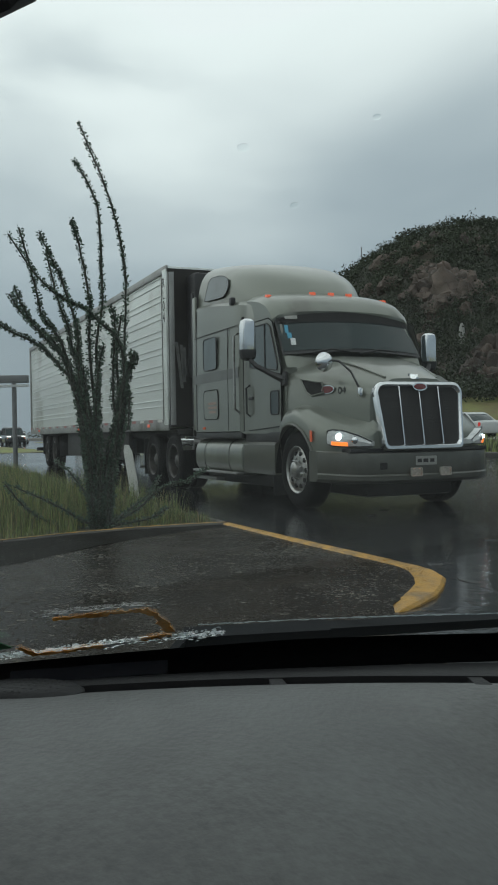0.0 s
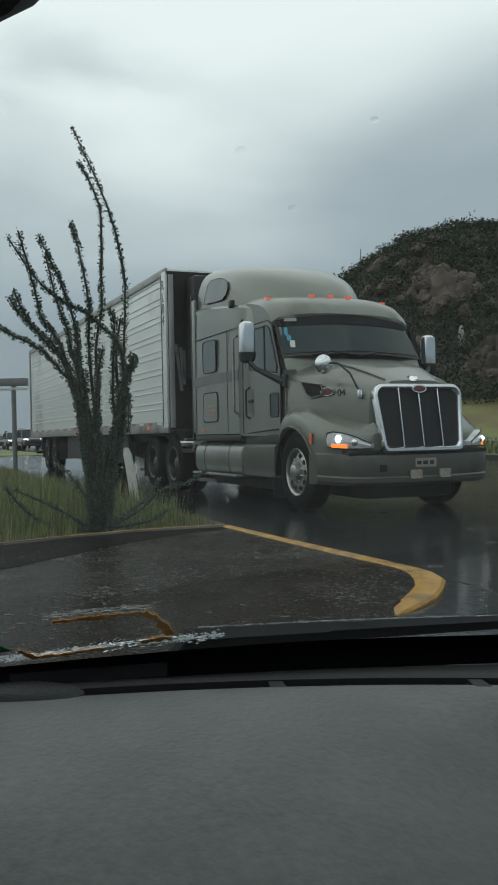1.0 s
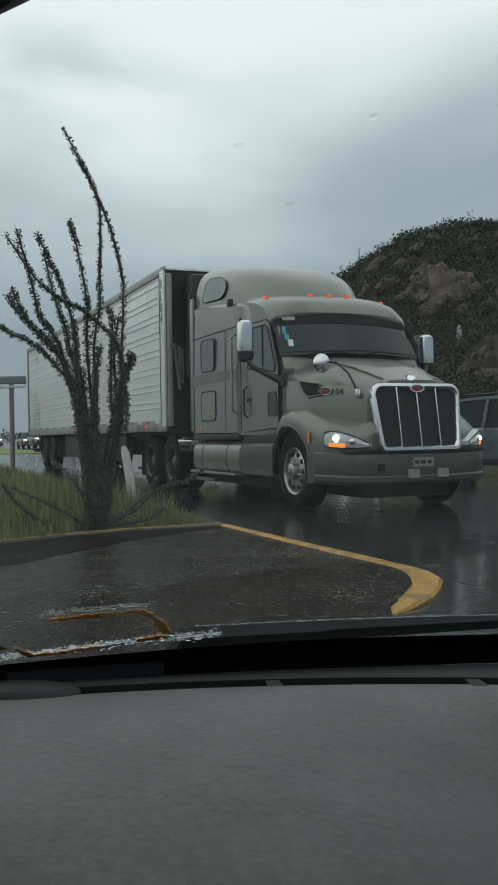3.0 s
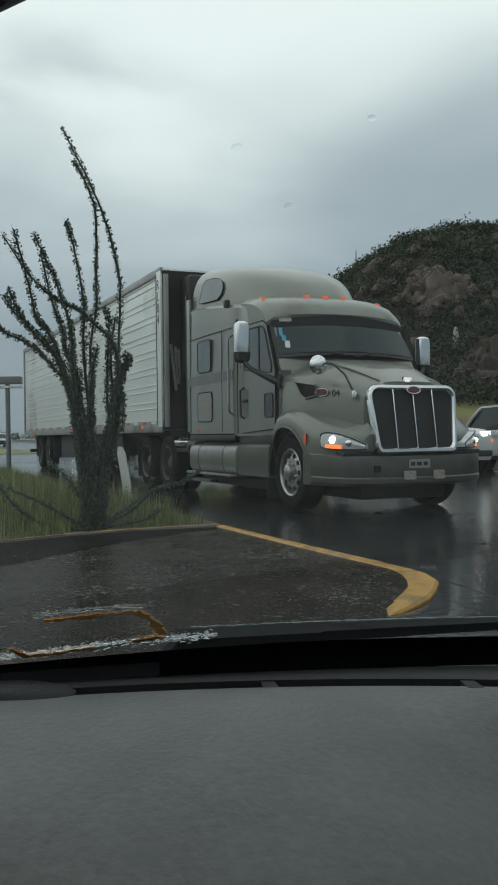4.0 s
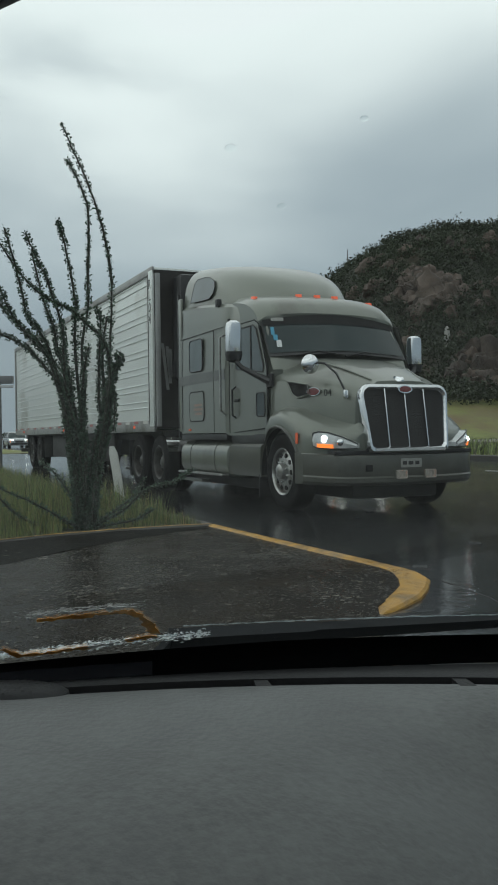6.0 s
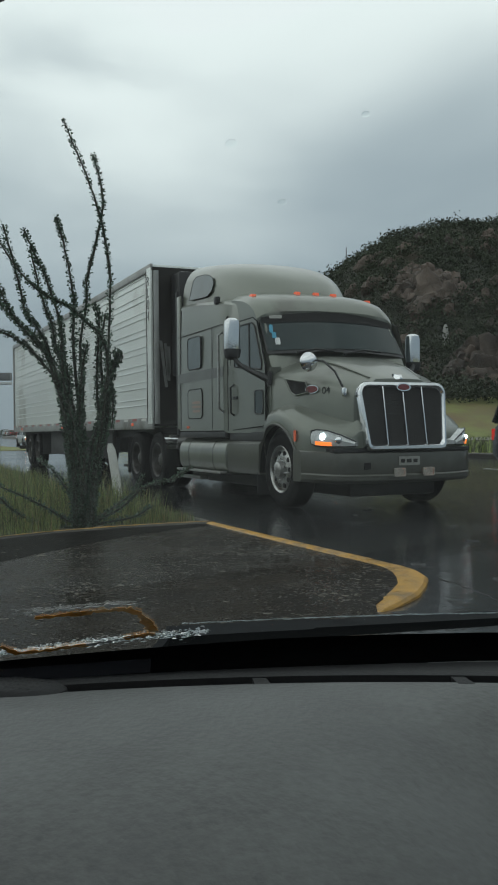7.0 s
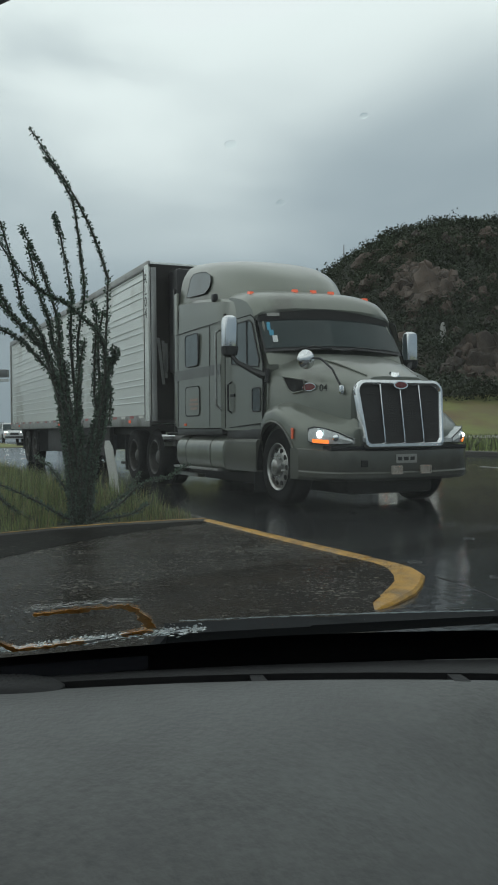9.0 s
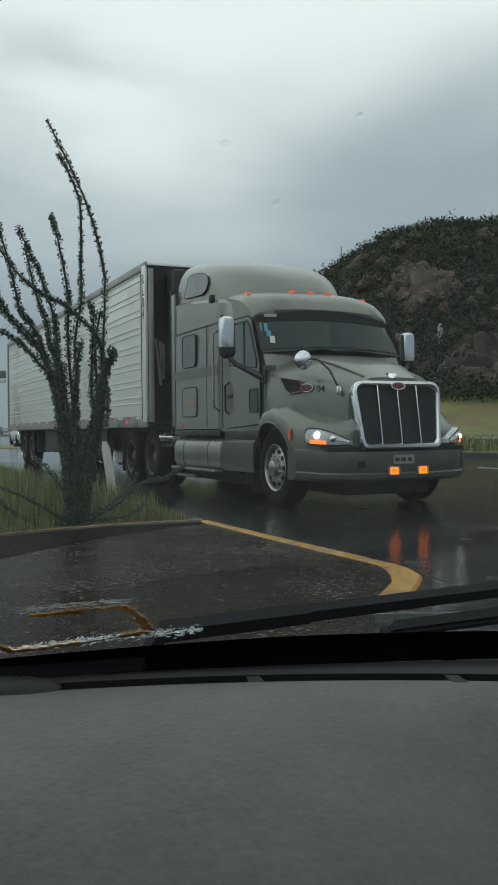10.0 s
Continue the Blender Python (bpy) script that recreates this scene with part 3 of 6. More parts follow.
bm = bmesh.new()
bmesh.ops.create_icosphere(bm, subdivisions=4, radius=1.0)
base_ico = [v.co.copy() for v in bm.verts]
base_faces = [[v.index for v in f.verts] for f in bm.faces]
bm.free()
rocks = []
for k in range(5):
    me = bpy.data.meshes.new("boulder")
    vs = []
    for p in base_ico:
        q = Vector((round(p.x * 1.7) / 1.7, round(p.y * 1.7) / 1.7, round(p.z * 1.7) / 1.7)).lerp(p, 0.5)
        vs.append(q * (1 + 0.3 * noise.noise(p * 1.3 + Vector((k * 7, 0, 0))) + 0.13 * noise.noise(p * 4 + Vector((0, k * 5, 0))) + 0.05 * noise.noise(p * 10 + Vector((k * 3, 0, 0)))))
    me.from_pydata(vs, [], base_faces)
    me.materials.append(M["rock"])
    for q in me.polygons:
        q.use_smooth = True
    me.set_sharp_from_angle(angle=radians(50))
    rocks.append(me)
rr = random.Random(11)
for k in range(640):
    u, v = rr.uniform(12, 42), rr.uniform(71, 126)
    cluster = rocky(u, v)
    if cluster < 0.3 and rr.random() > 0.12:
        continue
    s = rr.uniform(0.5, 1.1) + max(0, cluster) * rr.uniform(0.5, 2.0)
    ob = new("boulder", rocks[k % 5])
    ob.matrix_basis = Matrix.Translation(out_there(u, v, hill_height(u, v) - 0.1 * s)) @ Euler((rr.uniform(-0.4, 0.4), rr.uniform(-0.4, 0.4), rr.uniform(0, 6.3))).to_matrix().to_4x4() @ Matrix.Diagonal((s * rr.uniform(0.8, 1.4), s * rr.uniform(0.7, 1.1), s * rr.uniform(0.8, 1.5), 1))
    tagged(ob, "weathered red-brown boulder among the scrub", "boulder", "boulders on the hill")


def leaf_tuft(p, r, n):
    out = []
    for _ in range(n):
        d = Vector((rr.gauss(0, 1), rr.gauss(0, 1), rr.gauss(0, 0.8) + 0.3)).normalized() * r * rr.uniform(0.35, 1.0)
        c = Vector(p) + d
        a = Vector((rr.gauss(0, 1), rr.gauss(0, 1), rr.gauss(0, 1))).normalized()
        b = a.cross(Vector((rr.gauss(0, 1), rr.gauss(0, 1), rr.gauss(0, 1)))).normalized()
        w = r * rr.uniform(0.09, 0.18)
        out.append(([tuple(c + a * w), tuple(c + b * w * 0.6), tuple(c - a * w), tuple(c - b * w * 0.6)], [(0, 1, 2, 3)]))
    return out


shapes = []
for k in range(7600):
    u, v = rr.uniform(-8, 66), rr.uniform(66, 152)
    if rocky(u, v) > 0.42 and rr.random() < 0.62:
        continue
    r = rr.uniform(0.5, 1.35) * (1.25 if v > 135 else 1)
    shapes += leaf_tuft(out_there(u, v, hill_height(u, v) + r * 0.45), r, 46)
scatter_mesh("scrub", shapes, M["scrub"], "dark green thorn scrub covering the hillside", "scrub")
mast = thing("mast", "thin grey radio mast on the hill", "mast", at=Matrix.Translation(out_there(18.6, 140, 28)))
part("pole", tube([(0, 0, -2), (0, 0, 2.4)], [0.14, 0.07], 6), M["grey_steel"], mast)

# white stone marker on the hillside
pale = thing("hillside_marker", "pale upright stone slab on the hillside", "marker stone", at=Matrix.Translation(out_there(22.2, 90, hill_height(22.2, 90) + 0.3)))
part("slab", loft([[Vector((x * s, y * s, z)) for x, y in rounded(1.0, 0.6, 0.2)] for z, s in ((-1, 0.8), (0.5, 0.7), (1.2, 0.5), (1.5, 0.2))]), M["plate"], pale)

# low land far to the left
shapes = []
for k in range(900):
    u, v = rr.uniform(-190, -40), rr.uniform(180, 330)
    shapes += leaf_tuft(out_there(u, v, rr.uniform(0.3, 1.2)), rr.uniform(1.0, 2.4), 12)
scatter_mesh("far_bushes", shapes, M["scrub"], "distant low bushes along the plain", "bushes")

# roadside verge on the far side of the road
bm = bmesh.new()
gr = [[bm.verts.new((-120 + 200 * i / 100, 14.0 + 40 * j / 40, 0.02 + min(1, j / 8) * 0.25 + 0.15 * noise.noise((i * 0.3, j * 0.3, 5)) * min(1, j / 4))) for j in range(41)] for i in range(101)]
for i in range(100):
    for j in range(40):
        bm.faces.new((gr[i][j], gr[i + 1][j], gr[i + 1][j + 1], gr[i][j + 1]))
tagged(part("far_verge", bm, M["verge"]), "yellow-green grass bank beyond the road", "verge", kind="structure")
shapes = []
for k in range(24000):
    x, y = rnd.uniform(-60, 10), 14.3 + 22 * rnd.random() ** 1.3
    shapes.append(blade((x, y, 0.12), rnd.uniform(0.2, 0.55), rnd.uniform(0.015, 0.04)))
scatter_mesh("far_grass", shapes, M["grass"], "wet tufted grass beyond the road", "grass")
tagged(part("far_carriageway", box((260, 9.0, 0.46), (-60, 26.5, 0.23)), M["far_road"], smooth=False), "pale wet far carriageway on its low embankment", "road", kind="structure")
far_edge = thing("kerb_4", "low pale concrete edge of the far lane", "kerb", kind="structure")
for i in range(30):
    kerb_block((-75 + 3 * i, 13.6), (-72 + 3 * i, 13.6), 0.2, 0.16, M["kerb_face"], far_edge)


# ---- the lorry's tractor ----
tractor = thing("semi_truck", "champagne grey long-nose sleeper tractor unit, wet, with its lights on", "truck")


def interp(table, x):
    for a, b in zip(table, table[1:]):
        if x <= b[0]:
            k = 0 if b[0] == a[0] else max(0, (x - a[0]) / (b[0] - a[0]))
            return [p + (q - p) * k for p, q in zip(a[1:], b[1:])]
    return list(table[-1][1:])


# cab and sleeper: x, half width low, half width at the shoulder, bottom, shoulder height, crown
CAB = [(-5.05, 1.20, 1.17, 1.04, 3.14, 3.24), (-4.9, 1.22, 1.19, 1.04, 3.14, 3.24), (-4.4, 1.225, 1.19, 1.04, 3.11, 3.20), (-3.9, 1.225, 1.185, 1.04, 3.06, 3.15), (-3.4, 1.225, 1.18, 1.04, 3.0, 3.10), (-3.0, 1.22, 1.17, 1.04, 2.95, 3.05), (-2.95, 1.175, 1.155, 1.0, 2.94, 3.045), (-2.75, 1.165, 1.135, 1.0, 2.91, 3.03), (-2.55, 1.16, 1.11, 1.0, 2.88, 3.01), (-2.35, 1.15, 1.07, 1.0, 2.84, 2.96), (-2.15, 1.145, 1.05, 1.0, 2.77, 2.86), (-2.0, 1.14, 1.04, 1.0, 2.66, 2.74), (-1.85, 1.13, 1.07, 1.0, 2.42, 2.50), (-1.72, 1.12, 1.09, 1.0, 2.18, 2.28), (-1.6, 1.11, 1.09, 1.0, 1.94, 2.06), (-1.45, 1.0, 1.0, 1.0, 1.6, 1.7)]


def cab_ring(x):
    lo, sh, zb, zs, zc = interp(CAB, x)
    pts = [(-lo, zb), (-lo, 1.9), (-lo + (lo - sh) * 0.35, zb + (zs - zb) * 0.72), (-sh, zs)]
    for k in (0.2, 0.4, 0.6, 0.8):
        a = k * math.pi / 2
        pts.append((-sh * math.cos(a) ** 0.6, zs + (zc - zs) * math.sin(a) ** 0.7))
    pts.append((0, zc))
    pts += [(-y, z) for y, z in reversed(pts[:-1])]
    return [Vector((x, y, z)) for y, z in pts]


xs = sorted({r[0] for r in CAB} | {-4.65, -4.15, -3.65, -3.2, -2.85, -2.65, -2.45, -2.25})
part("cab", loft([cab_ring(x) for x in xs]), M["truck_paint"], tractor, "champagne grey cab and raised-roof sleeper", angle=30)

# the raised roof of the sleeper: a blunt shell with a rounded nose that stands on the ledge of the cab
DOME = [(2.90, 1.145, -2.30), (3.05, 1.14, -2.33), (3.12, 1.13, -2.36), (3.21, 1.122, -2.43), (3.3, 1.11, -2.50), (3.38, 1.092, -2.58), (3.45, 1.07, -2.68), (3.51, 1.04, -2.78), (3.56, 1.0, -2.9), (3.60, 0.96, -3.0), (3.63, 0.92, -3.1), (3.68, 0.80, -3.35), (3.71, 0.65, -3.6), (3.73, 0.45, -3.9), (3.737, 0.2, -4.3)]


def dome_ring(z, w, xf, xc=-4.6):
    half = [(-5.05, w), (-4.85, w)]
    for k in range(17):
        a = k / 16 * math.pi / 2
        half.append((xc + (xf - xc) * math.sin(a) ** 0.83, w * math.cos(a) ** 0.83 if k < 16 else 0.0))
    full = half + [(x, -y) for x, y in reversed(half[:-1])]
    return [Vector((x, y, 3.0 + (z - 3.0) * (1 + 0.19 * (-3.5 - x)))) for x, y in full]


part("raised_roof", loft([dome_ring(*r) for r in DOME]), M["truck_paint"], tractor, "tall rounded sleeper roof, wet", angle=30)

# curved sun visor and roof cap
rings = []
for k in range(25):
    y = -1.125 + 2.25 * k / 24
    e = (abs(y) / 1.10)
    bow = 0.13 * e ** 2.2
    drop = 0.07 * e ** 3 + 0.06 * max(0, e - 0.92) / 0.1
    sec = [(-2.85, 3.12), (-2.55, 3.10), (-2.30, 3.05), (-2.08, 2.97), (-1.92, 2.86), (-1.84, 2.74), (-1.85, 2.66), (-2.0, 2.67), (-2.5, 2.78), (-2.85, 2.86)]
    rings.append([Vector((x - bow * (1 if x > -2.8 else 0.2), y, z - drop)) for x, z in sec])
part("roof_cap", loft(rings), M["truck_paint"], tractor, angle=40)
for y in (-0.97, -0.305, 0.0, 0.305, 0.97):
    x = -2.31 - 0.17 * (abs(y) / 1.1) ** 2.2
    z = 3.022 - 0.075 * (abs(y) / 1.1) ** 3
    lamp = part("marker_lamp", loft([[Vector((x + dx, y + a * w, z + b)) for dx, b, w in ((0.055, -0.02, 1), (0.045, 0.055, 0.9), (-0.03, 0.065, 0.8), (-0.07, 0.0, 1), (-0.02, -0.03, 1))] for a in (-0.036, -0.028, 0.028, 0.036)]), M["amber_glow"], tractor, "lit amber roof marker lamp")

# windscreen and its dark surround, laid along the raked opening
def screen_ring(t, inset):
    """Points across the windscreen at height share t."""
    x, z, w = -1.655 - 0.385 * t, 2.11 + 0.61 * t, 1.115 - 0.035 * t
    return [Vector((x + 0.16 * (1 - (k / 8 - 1) ** 2) - 0.01, (w - inset) * (k / 8 - 1), z + 0.045 * (1 - (k / 8 - 1) ** 2))) for k in range(17)]


part("windscreen_surround", loft([screen_ring(t, 0.0) for t in (-0.05, 0.0, 0.5, 0.9, 0.97)], closed=False, caps=False), M["black"], tractor)
bm = loft([[p + Vector((0.012, 0, 0.006)) for p in screen_ring(t, 0.02)] for t in (0.02, 0.25, 0.5, 0.75, 0.97)], closed=False, caps=False)
part("windscreen", bm, M["cab_glass"], tractor, "dark wet windscreen")
# black strip laid on the glass for the shade under the visor
part("shade_band", loft([[p + Vector((0.02, 0, 0.01)) for p in screen_ring(t, 0.02)] for t in (0.68, 0.82, 0.97)], closed=False, caps=False), M["void"], tractor, "black band for the visor's shade on the windscreen")
# the topmost sticker has a dimmer colour, as it sits in that shade
for y, t0, w, h, m in ((-0.97, 0.56, 0.05, 0.14, "sticker_blue"), (-0.955, 0.40, 0.06, 0.10, "sticker_blue"), (-0.93, 0.25, 0.07, 0.12, "paper"), (-0.86, 0.84, 0.18, 0.06, "plate")):
    x, z = -1.655 - 0.385 * t0 - 0.03 + 0.16 * (1 - (y / 1.05) ** 2) + 0.05, 2.11 + 0.61 * t0 + 0.045 * (1 - (y / 1.05) ** 2)
    part("windscreen_sticker", slab(rounded(w, h, 0.01), 0.003, axes((x, y, z), (0.3 if y < 0 else 0, 1, 0), (-0.53, 0.1, 0.84))), M[m], tractor, "small sticker on the windscreen", smooth=False)
for y0, y1 in ((-0.75, -0.15), (0.0, 0.62)):
    part("wiper", tube([(-1.48 + 0.04 * abs(y0), y0, 2.10), (-1.47, (y0 + y1) / 2, 2.16), (-1.50, y1, 2.14)], 0.014, 6), M["black"], tractor)

# bonnet
HOOD = [(-1.78, 1.11, 1.86, 2.085), (-1.4, 1.08, 1.83, 2.05), (-1.0, 1.01, 1.765, 1.97), (-0.7, 0.92, 1.70, 1.89), (-0.45, 0.81, 1.64, 1.80), (-0.25, 0.72, 1.585, 1.725), (-0.12, 0.655, 1.55, 1.67)]


def hood_ring(x):
    w, zs, zc = interp(HOOD, x)
    pts = [(-w, 0.80), (-w - 0.01, 1.25), (-w, zs - 0.12), (-w * 0.97, zs - 0.03), (-w * 0.88, zs + 0.035), (-w * 0.62, zs + (zc - zs) * 0.62), (-w * 0.5, zs + (zc - zs) * 0.93), (-w * 0.25, zc), (0, zc)]
    pts += [(-y, z) for y, z in reversed(pts[:-1])]
    return [Vector((x, y, z)) for y, z in pts]


hood = part("bonnet", loft([hood_ring(x) for x in (-1.78, -1.6, -1.4, -1.2, -1.0, -0.85, -0.7, -0.57, -0.45, -0.35, -0.25, -0.12)]), M["truck_paint"], tractor, angle=38)
# raised bonnet strips and the emblem on the nose
for s in (-1, 1):
    part("bonnet_strip", tube([(x, s * interp(HOOD, x)[0] * 0.55, interp(HOOD, x)[1] + (interp(HOOD, x)[2] - interp(HOOD, x)[1]) * 0.85) for x in (-1.4, -1.0, -0.7, -0.45, -0.2)], 0.012, 6), M["truck_paint"], tractor)
part("bonnet_emblem", loft([[Vector((x, y * w, z)) for y, z in ((-0.05, 1.66), (0.05, 1.66), (0.03, 1.66 + h), (-0.03, 1.66 + h))] for x, w, h in ((-0.30, 0.5, 0.05), (-0.2, 1.3, 0.075), (-0.10, 1.0, 0.06), (-0.06, 0.5, 0.02))]), M["chrome"], tractor)

# wings over the front wheels
WING = [(-1.83, 1.03, 0.90), (-1.74, 1.13, 1.12), (-1.6, 1.20, 1.24), (-1.4, 1.24, 1.33), (-1.15, 1.25, 1.365), (-0.9, 1.245, 1.33), (-0.65, 1.225, 1.24), (-0.45, 1.18, 1.155), (-0.3, 1.10, 1.10), (-0.15, 0.95, 1.06), (-0.04, 0.74, 1.02)]
WHEEL_X = -1.17


def wing_ring(x, s):
    w, zt = interp(WING, x)
    d = abs(x - WHEEL_X)
    zb = 0.50 + math.sqrt(max(0, 0.61 ** 2 - d * d)) if d < 0.61 else 0.42
    zb = max(zb, 0.74 if x > -0.62 else 0.42)
    zb = min(zb, zt - 0.06)
    pts = [(0.56, zb + 0.01), (w - 0.05, zb), (w, zb + 0.02), (w + 0.008, (zb + zt) / 2), (w - 0.012, zt - 0.09), (w - 0.06, zt - 0.035), (w - 0.16, zt + 0.0), (0.62, zt + 0.10), (0.56, zt + 0.02)]
    return [Vector((x, s * y, z)) for y, z in pts]


wx = sorted({r[0] for r in WING} | {WHEEL_X + 0.61 * math.cos(radians(a)) for a in range(0, 181, 10)} | {-0.55, -0.22, -0.1})
for s in (-1, 1):
    part("wing", loft([wing_ring(x, s) for x in wx]), M["truck_paint"], tractor, angle=38)
    part("wheel_arch_lining", loft([[Vector((WHEEL_X + 0.60 * math.cos(radians(a)), s * y, 0.50 + 0.60 * math.sin(radians(a)))) for y in (0.6, 1.19)] for a in range(-5, 186, 10)], closed=False, caps=False), M["void"], tractor)
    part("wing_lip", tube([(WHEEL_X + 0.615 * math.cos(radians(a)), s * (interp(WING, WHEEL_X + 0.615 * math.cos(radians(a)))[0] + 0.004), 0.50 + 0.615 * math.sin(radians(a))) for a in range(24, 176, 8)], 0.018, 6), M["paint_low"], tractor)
    part("side_marker", slab(rounded(0.05, 0.14, 0.015), 0.012, axes((-0.60, s * 1.232, 0.96), (-s, 0, 0), (0.15, 0, 1)) if s > 0 else axes((-0.60, -1.232, 0.96), (1, 0, 0), (-0.15, 0, 1))), M["amber_side"], tractor, "amber side marker lamp", smooth=False)
    # headlamp: a raked lens that wraps the corner, with its lit bulb and turn lamp
    path = [(-0.37, 1.115), (-0.27, 1.085), (-0.15, 1.0), (-0.05, 0.865), (0.02, 0.71)]
    tops, bots = [1.02, 1.04, 1.02, 0.965, 0.885], [0.86, 0.835, 0.825, 0.825, 0.83]
    lamp = part("headlamp", loft([[Vector((x + 0.03, s * (y + 0.03), zb)), Vector((x + 0.045, s * (y + 0.045), (zb + zt) / 2)), Vector((x + 0.02, s * (y + 0.02), zt)), Vector((x - 0.1, s * (y - 0.1), zt)), Vector((x - 0.1, s * (y - 0.1), zb))] for (x, y), zt, zb in zip(path, tops, bots)]), M["lens"], tractor, "clear wrap-round headlamp, lit")
    part("headlamp_rim", tube([(x + 0.028, s * (y + 0.028), z) for (x, y), z in [*zip(path, tops), *reversed(list(zip(path, bots)))] + [(path[0], tops[0])]], 0.008, 6), M["black"], lamp)
    bulb = bmesh.new()
    bmesh.ops.create_uvsphere(bulb, u_segments=14, v_segments=8, radius=0.044 if s < 0 else 0.028, matrix=Matrix.Translation((-0.175, s * 1.07, 0.945) if s < 0 else (-0.075, s * 1.0, 0.92)))
    part("bulb", bulb, M["head_glow"], lamp, "lit white headlight bulb")
    dull = bmesh.new()
    bmesh.ops.create_uvsphere(dull, u_segments=14, v_segments=8, radius=0.05, matrix=Matrix.Translation((-0.05, s * 0.92, 0.905)))
    part("inner_reflector", dull, M["chrome"], lamp)
    part("turn_lamp", loft([[Vector((x + 0.052, s * (y + 0.052), zb + 0.005)), Vector((x + 0.056, s * (y + 0.056), zb + 0.05)), Vector((x, s * y, zb + 0.05)), Vector((x, s * y, zb + 0.005))] for (x, y), zb in (((-0.31, 1.08), 0.842), ((-0.22, 1.035), 0.835), ((-0.13, 0.955), 0.828))]), M["amber_turn"], lamp, "lit amber turn signal")

# side intake, badge and number on the bonnet flank
def flank(x, z, s=-1):
    w = interp(HOOD, x)[0]
    slope = (interp(HOOD, x + 0.1)[0] - interp(HOOD, x - 0.1)[0]) / 0.2
    return axes((x, s * (w + 0.012), z), (1, s * slope, 0), (0, 0, 1))


tri = [(-0.20, 0.10), (0.22, 0.035), (0.26, -0.10), (0.02, -0.13), (-0.08, -0.08)]
part("side_intake", slab(tri, 0.004, flank(-1.0, 1.615)), M["void"], tractor, "black bonnet side intake", smooth=False)
part("intake_rim", tube([flank(-1.0, 1.615) @ Vector((a, b, 0.006)) for a, b in tri + tri[:1]], 0.012, 6), M["truck_paint"], tractor)
oval = [(0.10 * math.cos(a), 0.045 * math.sin(a)) for a in [2 * math.pi * k / 24 for k in range(24)]]
rim = [(p * 1.12, q * 1.2) for p, q in oval]
bd = part("side_badge", slab(rim, 0.010, flank(-0.70, 1.555)), M["chrome"], tractor, "red oval badge with a chrome rim", smooth=False)
part("enamel", slab(oval, 0.014, flank(-0.70, 1.555)), M["badge"], bd, smooth=False)
words("04", 0.13, flank(-0.50, 1.53) @ Matrix.Translation((0, 0, -0.007)), M["letter"], "fleet_number", tractor)

# grille
GT, GB = (-0.085, 1.60), (0.045, 0.79)
gp = axes(((GT[0] + GB[0]) / 2, 0.0, (GT[1] + GB[1]) / 2), (0, 1, 0), (GT[0] - GB[0], 0, GT[1] - GB[1]))
gp_h = math.hypot(GT[0] - GB[0], GT[1] - GB[1])


def shield(top, bottom, h, r):
    out = []
    for cx, cy, a0 in ((1, 1, 0), (-1, 1, 90), (-1, -1, 180), (1, -1, 270)):
        half = top / 2 if cy > 0 else bottom / 2
        rad = r if cy > 0 else r * 0.5
        for k in range(5):
            a = radians(a0 + 22.5 * k)
            out.append((cx * (half - rad) + rad * math.cos(a), cy * (h / 2 - rad) + rad * math.sin(a)))
    return out


grille = part("grille", slab(shield(1.20, 1.06, gp_h - 0.10, 0.10), 0.01, gp), M["grille_mesh"], tractor, "tall dark mesh grille with chrome surround and bars", smooth=False)
part("grille_shell", loft([[gp @ Vector((a, b, z)) for a, b in shield(t, bt, h, r)] for t, bt, h, r, z in ((1.27, 1.15, gp_h + 0.02, 0.14, -0.12), (1.29, 1.17, gp_h + 0.05, 0.14, 0.02), (1.27, 1.15, gp_h + 0.02, 0.13, 0.055), (1.22, 1.10, gp_h - 0.05, 0.11, 0.06), (1.17, 1.05, gp_h - 0.11, 0.09, 0.03), (1.165, 1.045, gp_h - 0.12, 0.09, 0.004))], caps=False), M["chrome"], grille, "broad chrome grille surround")
for a in (-0.29, 0.0, 0.285):
    part("grille_bar", box((0.019, gp_h - 0.08, 0.03), bevel=0.007, turn=gp @ Matrix.Translation((a, 0, 0.03))), M["chrome"], grille, "upright chrome grille bar")
for k in range(17):
    part("grille_slat", box((1.06, 0.006, 0.006), turn=gp @ Matrix.Translation((0, -0.35 + 0.0425 * k, 0.012))), M["grille_mesh"], grille, smooth=False)
bd = part("nose_badge", slab([(p * 0.95, q * 0.95) for p, q in rim], 0.02, gp @ Matrix.Translation((0, gp_h / 2 - 0.055, 0.05))), M["chrome"], grille, "red oval badge with a chrome rim", smooth=False)
part("enamel", slab([(p * 0.84, q * 0.84) for p, q in oval], 0.026, gp @ Matrix.Translation((0, gp_h / 2 - 0.055, 0.05))), M["badge"], bd, smooth=False)

# bumper
rings = []
for k in range(29):
    y = -1.255 + 2.51 * k / 28
    e = abs(y) / 1.255
    x = 0.055 - 0.13 * e ** 2 - 0.33 * max(0, (e - 0.72) / 0.28) ** 2
    lift = 0.03 * e ** 4
    rings.append([Vector((x + dx, y, z + lift)) for dx, z in ((-0.22, 0.745), (-0.05, 0.75), (-0.012, 0.735), (0.0, 0.69), (0.0, 0.50), (-0.008, 0.475), (0.012, 0.455), (0.005, 0.40), (-0.05, 0.36), (-0.22, 0.36))])
bumper = part("bumper", loft(rings), M["paint_low"], tractor, "deep grey bumper, wet", angle=25)
part("bumper_trim", box((0.3, 2.02, 0.05), (-0.16, 0, 0.775), 0.01), M["black"], tractor, smooth=False)
